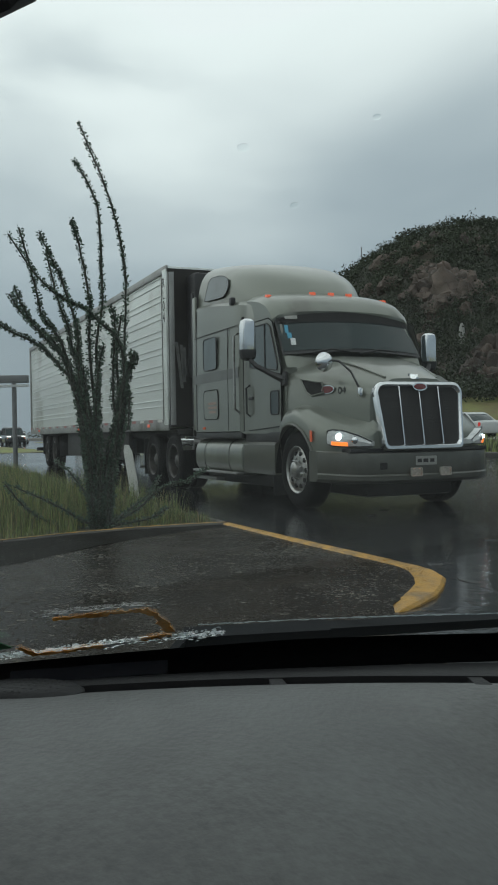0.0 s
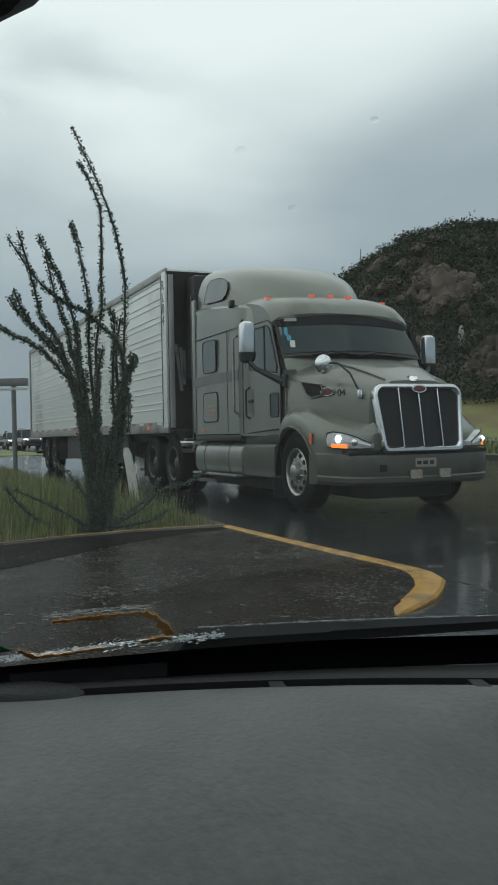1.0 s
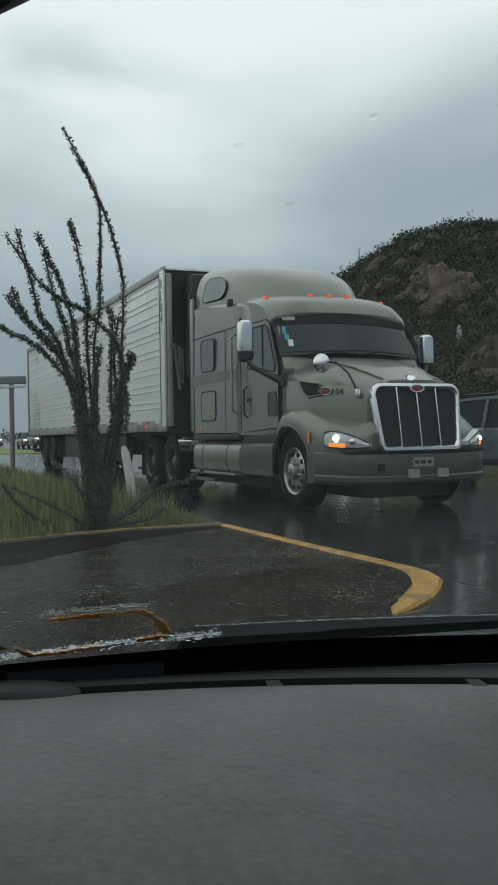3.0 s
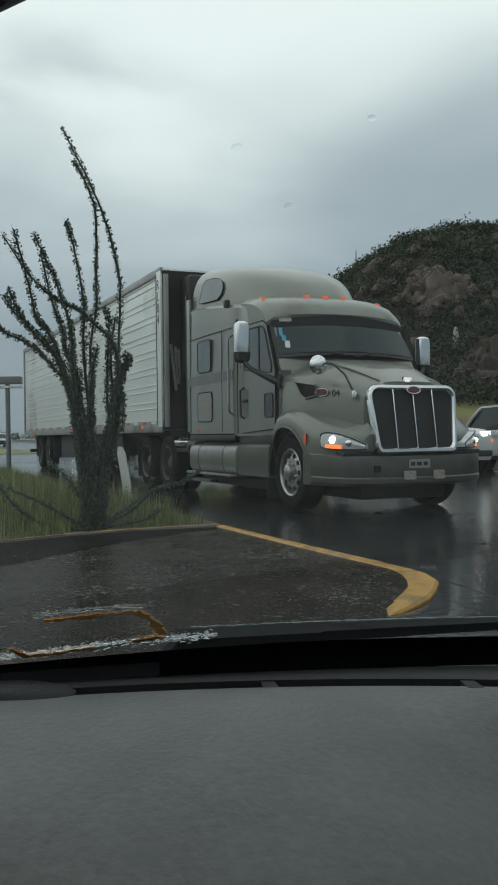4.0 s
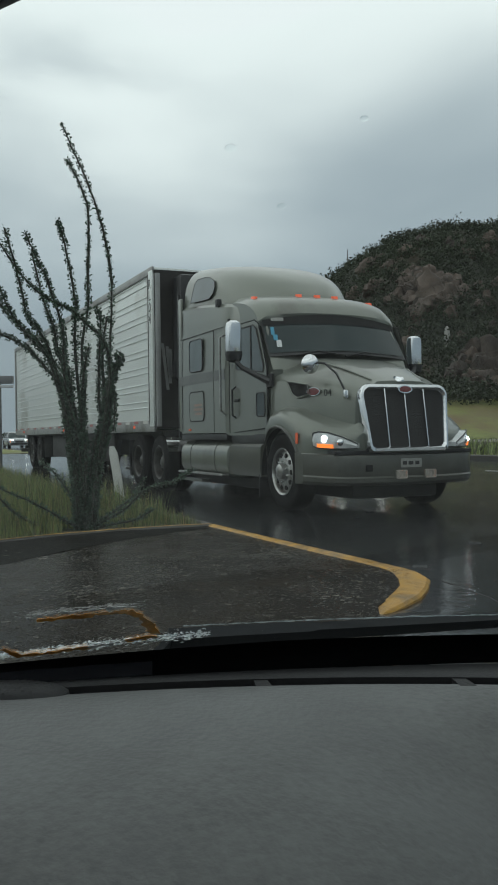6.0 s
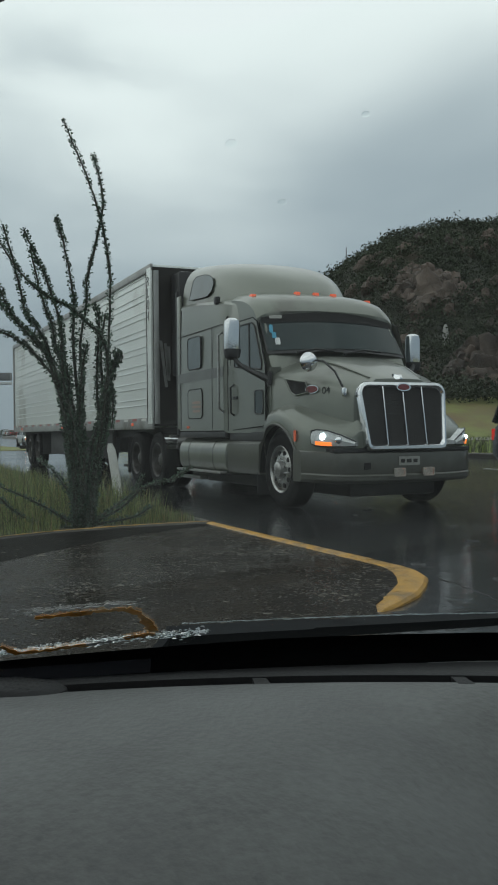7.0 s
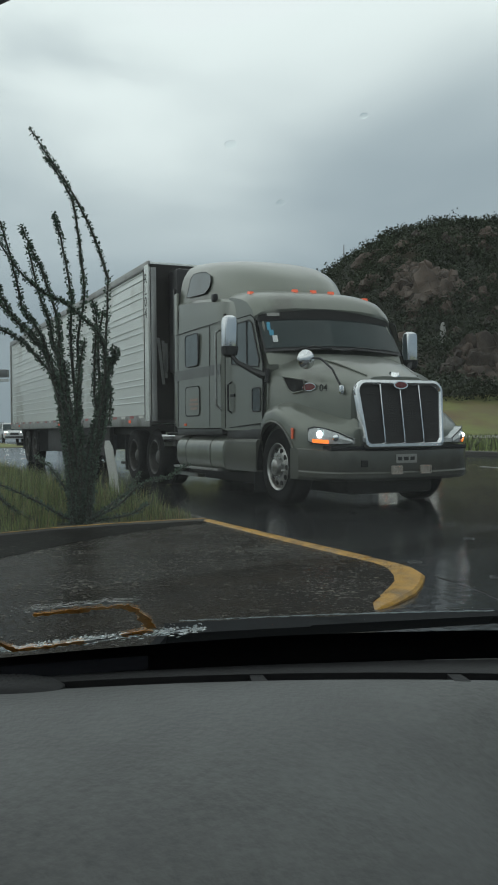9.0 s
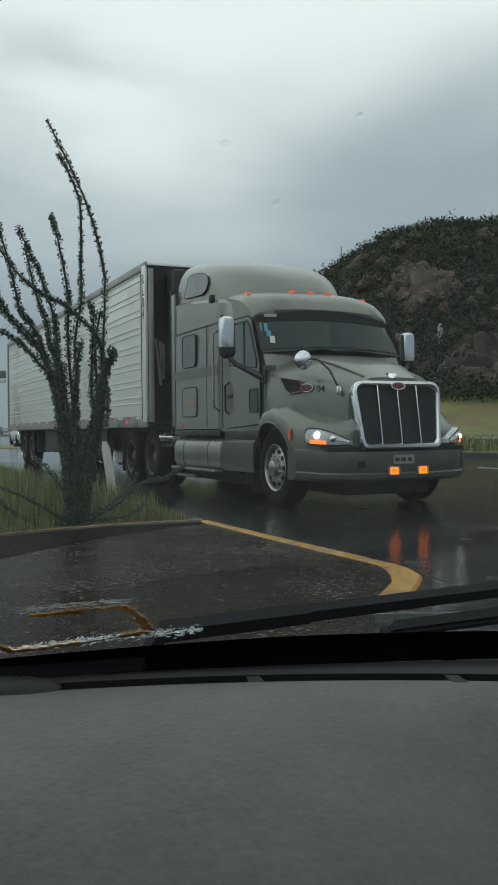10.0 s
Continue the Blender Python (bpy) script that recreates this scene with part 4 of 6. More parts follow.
for y in (-0.56,):
    part("bumper_slot", box((0.02, 0.10, 0.085), (0.05 - 0.13 * (y / 1.255) ** 2 - 0.33 * max(0, (abs(y) / 1.255 - 0.72) / 0.28) ** 2, y, 0.58), 0.008), M["void"], bumper, smooth=False)
plate = part("number_plate", slab(rounded(0.31, 0.112, 0.012), 0.006, axes((0.06, 0.03, 0.635), (0, 1, 0), (0, 0, 1))), M["plate"], bumper, "pale number plate with dark bars", smooth=False)
for y, w in ((-0.10, 0.06), (-0.01, 0.07), (0.085, 0.06)):
    part("plate_bar", box((0.004, w, 0.045), (0.068, 0.03 + y, 0.635)), M["letter"], plate, smooth=False)

# flashing amber lamps in the bumper: a housing, and a two-faced lamp insert that turns
flashers = []
for y in (-0.12, 0.31):
    ho = part("flasher_housing", frame_of(rounded(0.158, 0.108, 0.016), rounded(0.134, 0.086, 0.010), 0.035, axes((0.055, y, 0.495), (0, 1, 0), (0, 0, 1))), M["amber_off"], bumper, "square flashing lamp in the bumper", smooth=False)
    part("housing_back", box((0.01, 0.15, 0.10), (0.045, y, 0.495)), M["void"], ho, smooth=False)
    # lit face to the front: a bright rim round a dimmer core; the back is the unlit lens
    bm = box((0.006, 0.132, 0.084), bevel=0.002, segments=1)
    for k in range(3):
        for j in range(3):
            box((0.004, 0.034, 0.020), (-0.004, -0.042 + 0.042 * k, -0.027 + 0.027 * j), bm=bm)
    for f in bm.faces:
        f.material_index = 1 if f.calc_center_median().x < 0.0 else 0
    before = set(bm.faces)
    box((0.003, 0.084, 0.044), (0.004, 0, 0), bm=bm)
    for f in bm.faces:
        if f not in before:
            f.material_index = 2
    ins = part("flasher_insert", bm, [M["amber_flash"], M["amber_off"], M["amber_core"]], bumper, "amber flashing lamp", smooth=False)
    flashers.append((ins, Vector((0.075, y, 0.495))))

# mirrors
for s in (-1, 1):
    low = 0.0 if s < 0 else 0.12
    mir = part("mirror", loft([[Vector((-1.98 + a, s * 1.50 + b, z - low)) for a, b in [(p * k, q * k) for p, q in rounded(0.16, 0.22, 0.06)]] for z, k in ((2.03, 0.45), (2.06, 0.85), (2.12, 1.0), (2.5, 1.0), (2.57, 0.9), (2.60, 0.5))]), M["chrome"], tractor, "tall chrome-backed door mirror")
    # black lower shell, put on for the dark reflection in the chrome
    part("mirror_dark_reflection", loft([[Vector((-1.98 + a, s * 1.50 + b, z - low)) for a, b in [(p * k, q * k) for p, q in rounded(0.165, 0.225, 0.06)]] for z, k in ((2.02, 0.4), (2.05, 0.88), (2.12, 1.03), (2.17, 1.03))]), M["black"], mir)
    part("mirror_arm", tube([(-1.96, s * 1.50, 2.06), (-1.88, s * 1.42, 1.94), (-1.76, s * 1.26, 1.83), (-1.62, s * 1.12, 1.74)], [0.03, 0.035, 0.04, 0.06], 8), M["black"], mir)
    part("mirror_foot", box((0.16, 0.06, 0.2), (-1.62, s * 1.12, 1.75), 0.03), M["black"], mir)
# convex wing mirror on its curved stalk
ball_at = Vector((-0.62, -1.02, 1.90))
ball = part("wing_mirror", lathe([(-0.05, 0.0), (-0.048, 0.06), (-0.03, 0.105), (0.0, 0.125), (0.012, 0.12), (0.03, 0.10), (0.06, 0.06), (0.07, 0.0)], 24, "x", ball_at), M["chrome"], tractor, "round chrome wing mirror on a curved stalk")
part("stalk", tube([ball_at + Vector((0.03, 0.08, 0.02)), (-0.45, -0.90, 1.90), (-0.30, -0.82, 1.76), (-0.22, -0.755, 1.56)], 0.014, 8), M["black"], ball)
part("stalk_foot", box((0.06, 0.05, 0.11), (-0.21, -0.745, 1.50), 0.015), M["chrome"], ball)

# doors, windows and hatches on both flanks
for s in (-1, 1):
    def fl(x, z, y=1.152):
        return axes((x, s * y, z), (-s, 0, 0), (0, 0, 1)) if s > 0 else axes((x, -y, z), (1, 0, 0), (0, 0, 1))
    k = 1 if s < 0 else -1
    door_out = [(k * a, b) for a, b in ((-0.62, -0.86), (0.58, -0.80), (0.60, 0.02), (0.34, 0.66), (0.20, 0.73), (-0.52, 0.73), (-0.62, 0.64))]
    dx, dz = -2.22, 1.90
    door_in = [(a * 0.965, b * 0.965) for a, b in door_out]
    door = part("door", slab(door_out, 0.010, fl(dx, dz)), M["truck_paint"], tractor, "cab door", smooth=False)
    part("door_seam", tube([fl(dx, dz) @ Vector((a, b, 0.008)) for a, b in door_out + door_out[:1]], 0.009, 5), M["void"], door, smooth=False)
    win = [(k * a, b) for a, b in ((-0.46, 0.08), (0.48, -0.02), (0.50, 0.06), (0.27, 0.60), (0.17, 0.66), (-0.44, 0.66), (-0.50, 0.58))]
    w = part("side_window", slab(win, 0.016, fl(dx, dz)), M["side_glass"], door, "dark side window", smooth=False)
    part("window_seal", tube([fl(dx, dz) @ Vector((a, b, 0.016)) for a, b in win + win[:1]], 0.012, 6), M["black"], w)
    part("window_bar", tube([fl(dx, dz) @ Vector((k * a, b, 0.018)) for a, b in ((0.09, 0.03), (0.09, 0.66))], 0.014, 6), M["black"], w)
    lw = part("kick_window", slab(rounded(0.26, 0.32, 0.04), 0.016, fl(-1.83, 1.43)), M["cab_glass"], door, "small low window in the door", smooth=False)
    part("window_seal", tube([fl(-1.83, 1.43) @ Vector((a, b, 0.016)) for a, b in rounded(0.27, 0.33, 0.04) + rounded(0.27, 0.33, 0.04)[:1]], 0.010, 6), M["black"], lw)
    part("door_handle", box((0.16, 0.03, 0.045), (-2.66, s * 1.17, 1.52), 0.012), M["black"], door)
    part("grab_rail", tube([(-2.98, s * 1.225, 2.52), (-2.99, s * 1.30, 2.48), (-2.99, s * 1.30, 1.38), (-2.98, s * 1.225, 1.32)], 0.019, 8), M["alu"], tractor, "long upright grab rail")
    part("grab_rail", tube([(-2.72, s * 1.16, 1.72), (-2.72, s * 1.22, 1.68), (-2.72, s * 1.22, 1.30), (-2.72, s * 1.16, 1.26)], 0.016, 8), M["black"], tractor)
    part("cab_gap", box((0.10, 0.02, 1.72), (-2.97, s * 1.165, 1.90)), M["void"], tractor, smooth=False)
    for nm, x, z, ww, hh, rr_, y, m in (("sleeper_window", -4.20, 2.31, 0.60, 0.52, 0.08, 1.229, "side_glass"),):
        w = part(nm, slab(rounded(ww, hh, rr_), 0.012, fl(x, z, y)), M[m], tractor, "dark sleeper window", smooth=False)
        part("window_seal", tube([fl(x, z, y) @ Vector((a, b, 0.012)) for a, b in rounded(ww, hh, rr_) + rounded(ww, hh, rr_)[:1]], 0.009, 6), M["black"], w)
    up = [(k * a, b) for a, b in ((-0.43, -0.17), (0.02, -0.2), (0.32, -0.205), (0.43, -0.14), (0.455, -0.03), (0.38, 0.09), (0.2, 0.17), (0.0, 0.21), (-0.33, 0.225), (-0.42, 0.17))]
    pl = axes((-4.20, s * 1.084, 3.40), (-1, 0.065, 0), (0, -0.24, 1)) if s > 0 else axes((-4.20, -1.084, 3.40), (1, 0.065, 0), (0, 0.24, 1))
    w = part("roof_window", slab(up, 0.009, pl), M["side_glass"], tractor, "upper sleeper window", smooth=False)
    part("window_seal", tube([pl @ Vector((a, b, 0.008)) for a, b in up + up[:1]], 0.006, 6), M["black"], w)
    h = part("locker_hatch", slab(rounded(0.64, 0.46, 0.08), 0.010, fl(-4.20, 1.48, 1.228)), M["truck_paint"], tractor, "luggage hatch with faded red lettering", smooth=False)
    part("hatch_seam", tube([fl(-4.20, 1.48, 1.228) @ Vector((a, b, 0.006)) for a, b in rounded(0.66, 0.48, 0.08) + rounded(0.66, 0.48, 0.08)[:1]], 0.008, 5), M["void"], h)
    for zz, wd in ((1.50, 0.36), (1.43, 0.40), (1.36, 0.32)):
        part("lettering_bar", box((wd, 0.004, 0.04), (-4.12, s * 1.240, zz)), M["door_writing"], h, smooth=False)
    # side extender behind the sleeper and the dark stripe along the flank
    part("side_extender", box((0.16, 0.05, 2.3), (-5.10, s * 1.17, 2.22), 0.02), M["truck_paint"], tractor)
    part("extender_edge", box((0.05, 0.052, 2.5), (-5.20, s * 1.17, 2.22), 0.01), M["black"], tractor)
    part("flank_stripe", box((2.05, 0.006, 0.16), (-4.02, s * 1.2265, 1.93)), M["paint_low"], tractor, "darker stripe", smooth=False)
    part("panel_seam", tube([(-5.03, s * 1.217, 2.64), (-4.0, s * 1.219, 2.645), (-3.02, s * 1.217, 2.65)], 0.006, 5), M["chassis"], tractor)
    part("panel_seam", tube([(-3.45, s * 1.226, 1.06), (-3.45, s * 1.226, 1.9), (-3.45, s * 1.218, 2.64)], 0.006, 5), M["chassis"], tractor)
    part("panel_seam", tube([(-4.93, s * 1.223, 1.06), (-4.93, s * 1.223, 1.9), (-4.93, s * 1.214, 2.64), (-4.93, s * 1.19, 3.1)], 0.006, 5), M["chassis"], tractor)
    part("side_lamp", box((0.10, 0.02, 0.04), (-4.55, s * 1.232, 1.10), 0.008), M["amber_side"], tractor, "small amber side lamp")
    part("horn_cover", box((0.10, 0.08, 0.12), (-3.32, s * 1.18, 3.05), 0.02), M["black"], tractor)
    # tank, steps, fairing
    tank = part("fuel_tank", loft([[Vector((x, s * (0.92 + a * k2), 0.64 + b * k2)) for a, b in rounded(0.58, 0.56, 0.20, 6)] for x, k2 in ((-5.06, 0.9), (-5.04, 1.0), (-2.98, 1.0), (-2.96, 0.9))]), M["truck_paint"], tractor, "champagne painted fuel tank, wet")
    for x in (-4.6, -3.5):
        part("tank_strap", loft([[Vector((x + dx, s * (0.92 + a * 1.02), 0.64 + b * 1.02)) for a, b in rounded(0.58, 0.56, 0.20, 6)] for dx in (-0.012, 0.012)]), M["paint_low"], tank)
    part("tank_step", box((2.0, 0.12, 0.035), (-4.0, s * 1.23, 0.40), 0.01), M["trailer_rail"], tractor)
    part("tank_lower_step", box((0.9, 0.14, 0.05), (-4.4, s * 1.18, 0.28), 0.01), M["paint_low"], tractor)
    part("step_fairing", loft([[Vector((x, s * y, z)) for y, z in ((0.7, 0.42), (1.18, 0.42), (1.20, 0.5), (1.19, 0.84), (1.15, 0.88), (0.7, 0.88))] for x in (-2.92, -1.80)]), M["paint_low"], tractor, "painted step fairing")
    part("cab_skirt", box((1.3, 0.05, 0.14), (-2.3, s * 1.12, 0.95), 0.015), M["black"], tractor)
    part("sleeper_skirt", box((2.05, 0.08, 0.10), (-4.03, s * 1.16, 0.98), 0.02), M["black"], tractor)
part("frame_rail", box((8.0, 0.09, 0.28), (-4.6, -0.45, 0.85)), M["chassis"], tractor, smooth=False)
part("frame_rail", box((8.0, 0.09, 0.28), (-4.6, 0.45, 0.85)), M["chassis"], tractor, smooth=False)
part("engine_block", box((1.7, 0.9, 0.9), (-1.1, 0, 0.95), 0.1), M["chassis"], tractor)
# boxes added beneath the lorry to block bright road and sky beyond it
part("underbody_blocker", box((4.2, 1.5, 0.70), (-3.6, 0, 0.53), 0.05), M["chassis"], tractor)
part("driveshaft_blocker", box((3.2, 1.0, 0.62), (-6.9, 0, 0.53), 0.05), M["chassis"], tractor)
part("sump_blocker", box((1.6, 1.3, 0.40), (-1.05, 0, 0.38), 0.06), M["chassis"], tractor)
for s in (-1, 1):
    # flap added to close the bright gap behind the front wheel
    part("wheel_gap_blocker", box((0.025, 0.62, 0.66), (-1.86, s * 0.88, 0.46), 0.008), M["black"], tractor, "dark flap added behind the front wheel to block light")
    part("brake_chamber", lathe([(-0.1, 0.0), (-0.1, 0.085), (0.1, 0.085), (0.1, 0.0)], 14, "x", (-5.75, s * 0.72, 0.62)), M["badge"], tractor)
    part("air_tank", lathe([(-0.42, 0.0), (-0.40, 0.10), (0.40, 0.10), (0.42, 0.0)], 16, "x", (-5.45, s * 0.9, 0.88)), M["rim_dull"], tractor)
part("front_axle", tube([(WHEEL_X, -0.95, 0.5), (WHEEL_X, 0.95, 0.5)], 0.08, 10), M["chassis"], tractor)
part("cab_back_stack", box((0.25, 1.3, 1.9), (-5.3, 0, 1.9), 0.05), M["chassis"], tractor)
part("fifth_wheel", box((1.0, 0.9, 0.12), (-6.9, 0, 1.06), 0.03), M["chassis"], tractor)


# ---- wheels ----
def wheel(name, parent, x, s, y_out, r, wide, deep, metal="alu"):
    """A tyre with a tread, an aluminium rim with hand holes, and a hub; s is the side it faces."""
    tyre_prof = [(0.0, r * 0.60), (-0.005, r * 0.66), (0.012, r * 0.80), (-0.002, r * 0.93), (-0.03, r * 0.985), (-0.05, r), (-wide * 0.5, r * 1.004), (-wide + 0.05, r), (-wide + 0.03, r * 0.985), (-wide, r * 0.9), (-wide, r * 0.6)]
    hub = part(name, lathe([(s * (a), b) for a, b in tyre_prof], 40, "y", (0, 0, 0)), M["rubber"], parent, "wet black tyre on an aluminium rim")
    hub.matrix_basis = Matrix.Translation((x, s * y_out, r))
    rim_prof = [(0.0, r * 0.615), (0.008, r * 0.60), (-0.012, r * 0.555), (-0.06, r * 0.535), (-deep, r * 0.50), (-deep + 0.03, r * 0.40), (-deep + 0.035, r * 0.30), (-deep + 0.02, r * 0.24), (-deep + 0.10, r * 0.20), (-deep + 0.12, r * 0.12), (-deep + 0.12, 0.0)]
    rim = part("rim", lathe([(s * a, b) for a, b in rim_prof], 40), M[metal], hub, "aluminium rim with round hand holes")
    for k in range(10):
        a = 2 * math.pi * k / 10
        h = lathe([(s * (-deep + 0.036), 0.0), (s * (-deep + 0.036), r * 0.062), (s * (-deep + 0.02), r * 0.066)], 12, "y", (r * 0.43 * math.cos(a), 0, r * 0.43 * math.sin(a)))
        part("hand_hole", h, M["void"], rim)
        bn = lathe([(s * (-deep + 0.02), 0.016), (s * (-deep + 0.065), 0.014), (s * (-deep + 0.07), 0.0)], 6, "y", (r * 0.27 * math.cos(a + 0.3), 0, r * 0.27 * math.sin(a + 0.3)))
        part("wheel_nut", bn, M["chrome"], rim)
    return hub


for s in (-1, 1):
    wheel("wheel", tractor, WHEEL_X, s, 1.165, 0.515, 0.29, 0.05)
    for x in (-6.22, -7.54):
        wheel("wheel", tractor, x, s, 1.24, 0.515, 0.27, 0.16, "rim_dull")
        part("inner_tyre", lathe([(s * (-0.29 - a), b) for a, b in ((0, 0.3), (0, 0.48), (0.04, 0.515), (0.22, 0.515), (0.26, 0.48), (0.26, 0.3))], 28, "y", (x, s * 1.24, 0.515)), M["rubber"], tractor)
    part("mudflap", box((0.02, 0.6, 0.72), (-8.2, s * 0.93, 0.56)), M["black"], tractor, smooth=False)
    part("wheel_hanger", tube([(-5.62, s * 0.5, 0.95), (-5.62, s * 1.2, 0.95)], 0.03, 8), M["chrome"], tractor)
    part("quarter_fender", loft([[Vector((-6.22 + 0.60 * math.cos(radians(a)), s * y, 0.515 + 0.60 * math.sin(radians(a)))) for y in (0.62, 1.24)] for a in range(20, 81, 10)], closed=False, caps=False), M["chrome"], tractor)

# ---- the trailer ----
trailer = thing("box_trailer", "long pale ribbed refrigerated box trailer, coupled to the tractor", "trailer")
XF, XR, ZB, ZT, YW = -6.25, -22.40, 1.13, 4.13, 1.30
part("body", box((XF - XR, 2 * YW - 0.03, ZT - ZB), ((XF + XR) / 2, 0, (ZT + ZB) / 2), 0.02), M["white_panel"], trailer)
for s in (-1, 1):
    for k in range(8):
        z = ZB + 0.415 + 0.33 * k
        if s < 0:
            for j in range(5):
                x0 = XR + 0.15 + (XF - XR - 0.55) * j / 5
                ln = (XF - XR - 0.55) / 5 - 0.05
                for dz in (0, 0.115):
                    part("side_rib", box((ln, 0.020, 0.022), (x0 + ln / 2, s * (YW - 0.009), z + dz), 0.008, 1), M["trailer_rib"], trailer, smooth=False)
        else:
            part("side_rib", box((XF - XR - 0.4, 0.03, 0.06), ((XF + XR) / 2, s * YW, z)), M["trailer_rib"], trailer, smooth=False)
    part("top_rail", box((XF - XR + 0.02, 0.05, 0.13), ((XF + XR) / 2, s * YW, ZT - 0.05), 0.012), M["trailer_rail"], trailer)
    part("bottom_rail", box((XF - XR + 0.02, 0.05, 0.22), ((XF + XR) / 2, s * YW, ZB + 0.06), 0.012), M["trailer_rail"], trailer)
    part("corner_post", box((0.24, 0.05, ZT - ZB - 0.1), (XF - 0.11, s * (YW + 0.004), (ZT + ZB) / 2), 0.015), M["white_panel"], trailer)
    part("rear_post", box((0.14, 0.05, ZT - ZB), (XR + 0.06, s * (YW + 0.004), (ZT + ZB) / 2), 0.015), M["trailer_rail"], trailer)
    part("corner_seam", box((0.03, 0.055, ZT - ZB - 0.2), (XF - 0.25, s * (YW + 0.004), (ZT + ZB) / 2)), M["chassis"], trailer, smooth=False)
    for k in range(26):
        part("reflective_tape", box((0.28, 0.006, 0.05), (XF - 0.5 - 0.62 * k, s * (YW + 0.029), ZB + 0.135)), M["tape_red"] if k % 2 else M["tape_white"], trailer, smooth=False)
    for x in (XF - 1.25, -14.2, -20.6):
        part("side_lamp", box((0.10, 0.03, 0.06), (x, s * (YW + 0.035), ZB + 0.05), 0.01), M["amber_glow"], trailer, "lit amber side lamp")
    # running gear
    for x in (-18.3, -19.6):
        wheel("wheel", trailer, x, s, 1.24, 0.515, 0.27, 0.16, "rim_dull")
    part("landing_leg", box((0.14, 0.14, 0.85), (-9.4, s * 0.8, 0.72), 0.02), M["chassis"], trailer)
    part("landing_foot", box((0.3, 0.3, 0.06), (-9.4, s * 0.8, 0.30), 0.02), M["chassis"], trailer)
    part("side_skirt", box((7.0, 0.10, 0.66), (-13.4, s * 1.05, 0.76), 0.03), M["chassis"], trailer)
    part("mudflap", box((0.02, 0.62, 0.65), (-17.45, s * 0.93, 0.72)), M["black"], trailer, smooth=False)
    part("mudflap", box((0.02, 0.62, 0.65), (-20.4, s * 0.93, 0.72)), M["black"], trailer, smooth=False)
part("floor_frame", box((15.9, 1.9, 0.2), (-14.5, 0, 1.02)), M["chassis"], trailer, smooth=False)
part("bogie", box((3.0, 1.0, 0.35), (-19, 0, 0.75)), M["chassis"], trailer, smooth=False)
part("rear_bumper", box((0.1, 2.3, 0.12), (XR + 0.1, 0, 0.55), 0.02), M["chassis"], trailer)
part("front_wall", box((0.05, 2.57, ZT - ZB - 0.06), (XF + 0.02, 0, (ZT + ZB) / 2 - 0.02)), M["chassis"], trailer, "dark front wall", smooth=False)
for s in (-1, 1):
    part("nose_corner", loft([[Vector((XF + 0.05 + d, s * y, z)) for y, d in ((1.285, -0.03), (1.28, 0.02), (1.25, 0.035), (1.19, 0.035), (1.19, -0.03))] for z in (ZB + 0.05, ZT - 0.12)]), M["trailer_rail"], trailer)
    for k, (y0, y1) in enumerate(((1.15, 1.05), (1.06, 1.0), (1.0, 0.99))):
        part("slanted_stripe", loft([[Vector((XF + 0.046 + d, s * (y + w), z)) for w, d in ((-0.028, 0), (0.028, 0), (0.028, 0.008), (-0.028, 0.008))] for y, z in ((y0, 2.72 - 0.05 * k), (y1, 1.86 + 0.12 * k))]), M["trailer_rail"], trailer, "pale slanted stripe", smooth=False)
unit = part("cooling_unit", box((0.48, 1.9, 1.9), (XF + 0.28, 0, 3.0), 0.08), M["black"], trailer, "black cooling unit on the front wall")
for k in range(9):
    part("unit_slat", box((0.02, 1.5, 0.04), (XF + 0.53, 0, 2.75 + 0.11 * k)), M["chassis"], unit, smooth=False)
part("unit_panel", box((0.02, 0.30, 0.85), (XF + 0.53, -0.70, 2.35), 0.02), M["trailer_rail"], unit)
part("air_hose", tube([(XF + 0.05, -0.6, 2.1), (-6.0, -0.55, 1.7), (-5.6, -0.3, 1.5), (-5.35, -0.1, 1.7)], 0.025, 8), M["badge"], trailer)
for k, ch in enumerate("RL04"):
    words(ch, 0.26, side(XF - 0.125, 3.82 - 0.215 * k, -(YW + 0.031)), M["letter"], "trailer_letter", trailer)


# ---- the ocotillo behind the kerb ----
OCO = Matrix.Translation((0.165, -4.014, 0.03)) @ Matrix((RGT, FWD, (0, 0, 1))).transposed().to_4x4()
ocotillo = thing("ocotillo", "tall leafy ocotillo shrub with thorny wand-like stems", "shrub", at=OCO)
ro = random.Random(21)


def smooth_path(ctrl, n=6):
    """A rounded path through control points."""
    c = [Vector(p) for p in ctrl]
    c = [c[0] * 2 - c[1]] + c + [c[-1] * 2 - c[-2]]
    out = []
    for i in range(1, len(c) - 2):
        for k in range(n):
            t = k / n
            out.append(0.5 * ((2 * c[i]) + (c[i + 1] - c[i - 1]) * t + (2 * c[i - 1] - 5 * c[i] + 4 * c[i + 1] - c[i + 2]) * t * t + (3 * c[i] - c[i - 1] - 3 * c[i + 1] + c[i + 2]) * t ** 3))
    return out + [c[-2]]


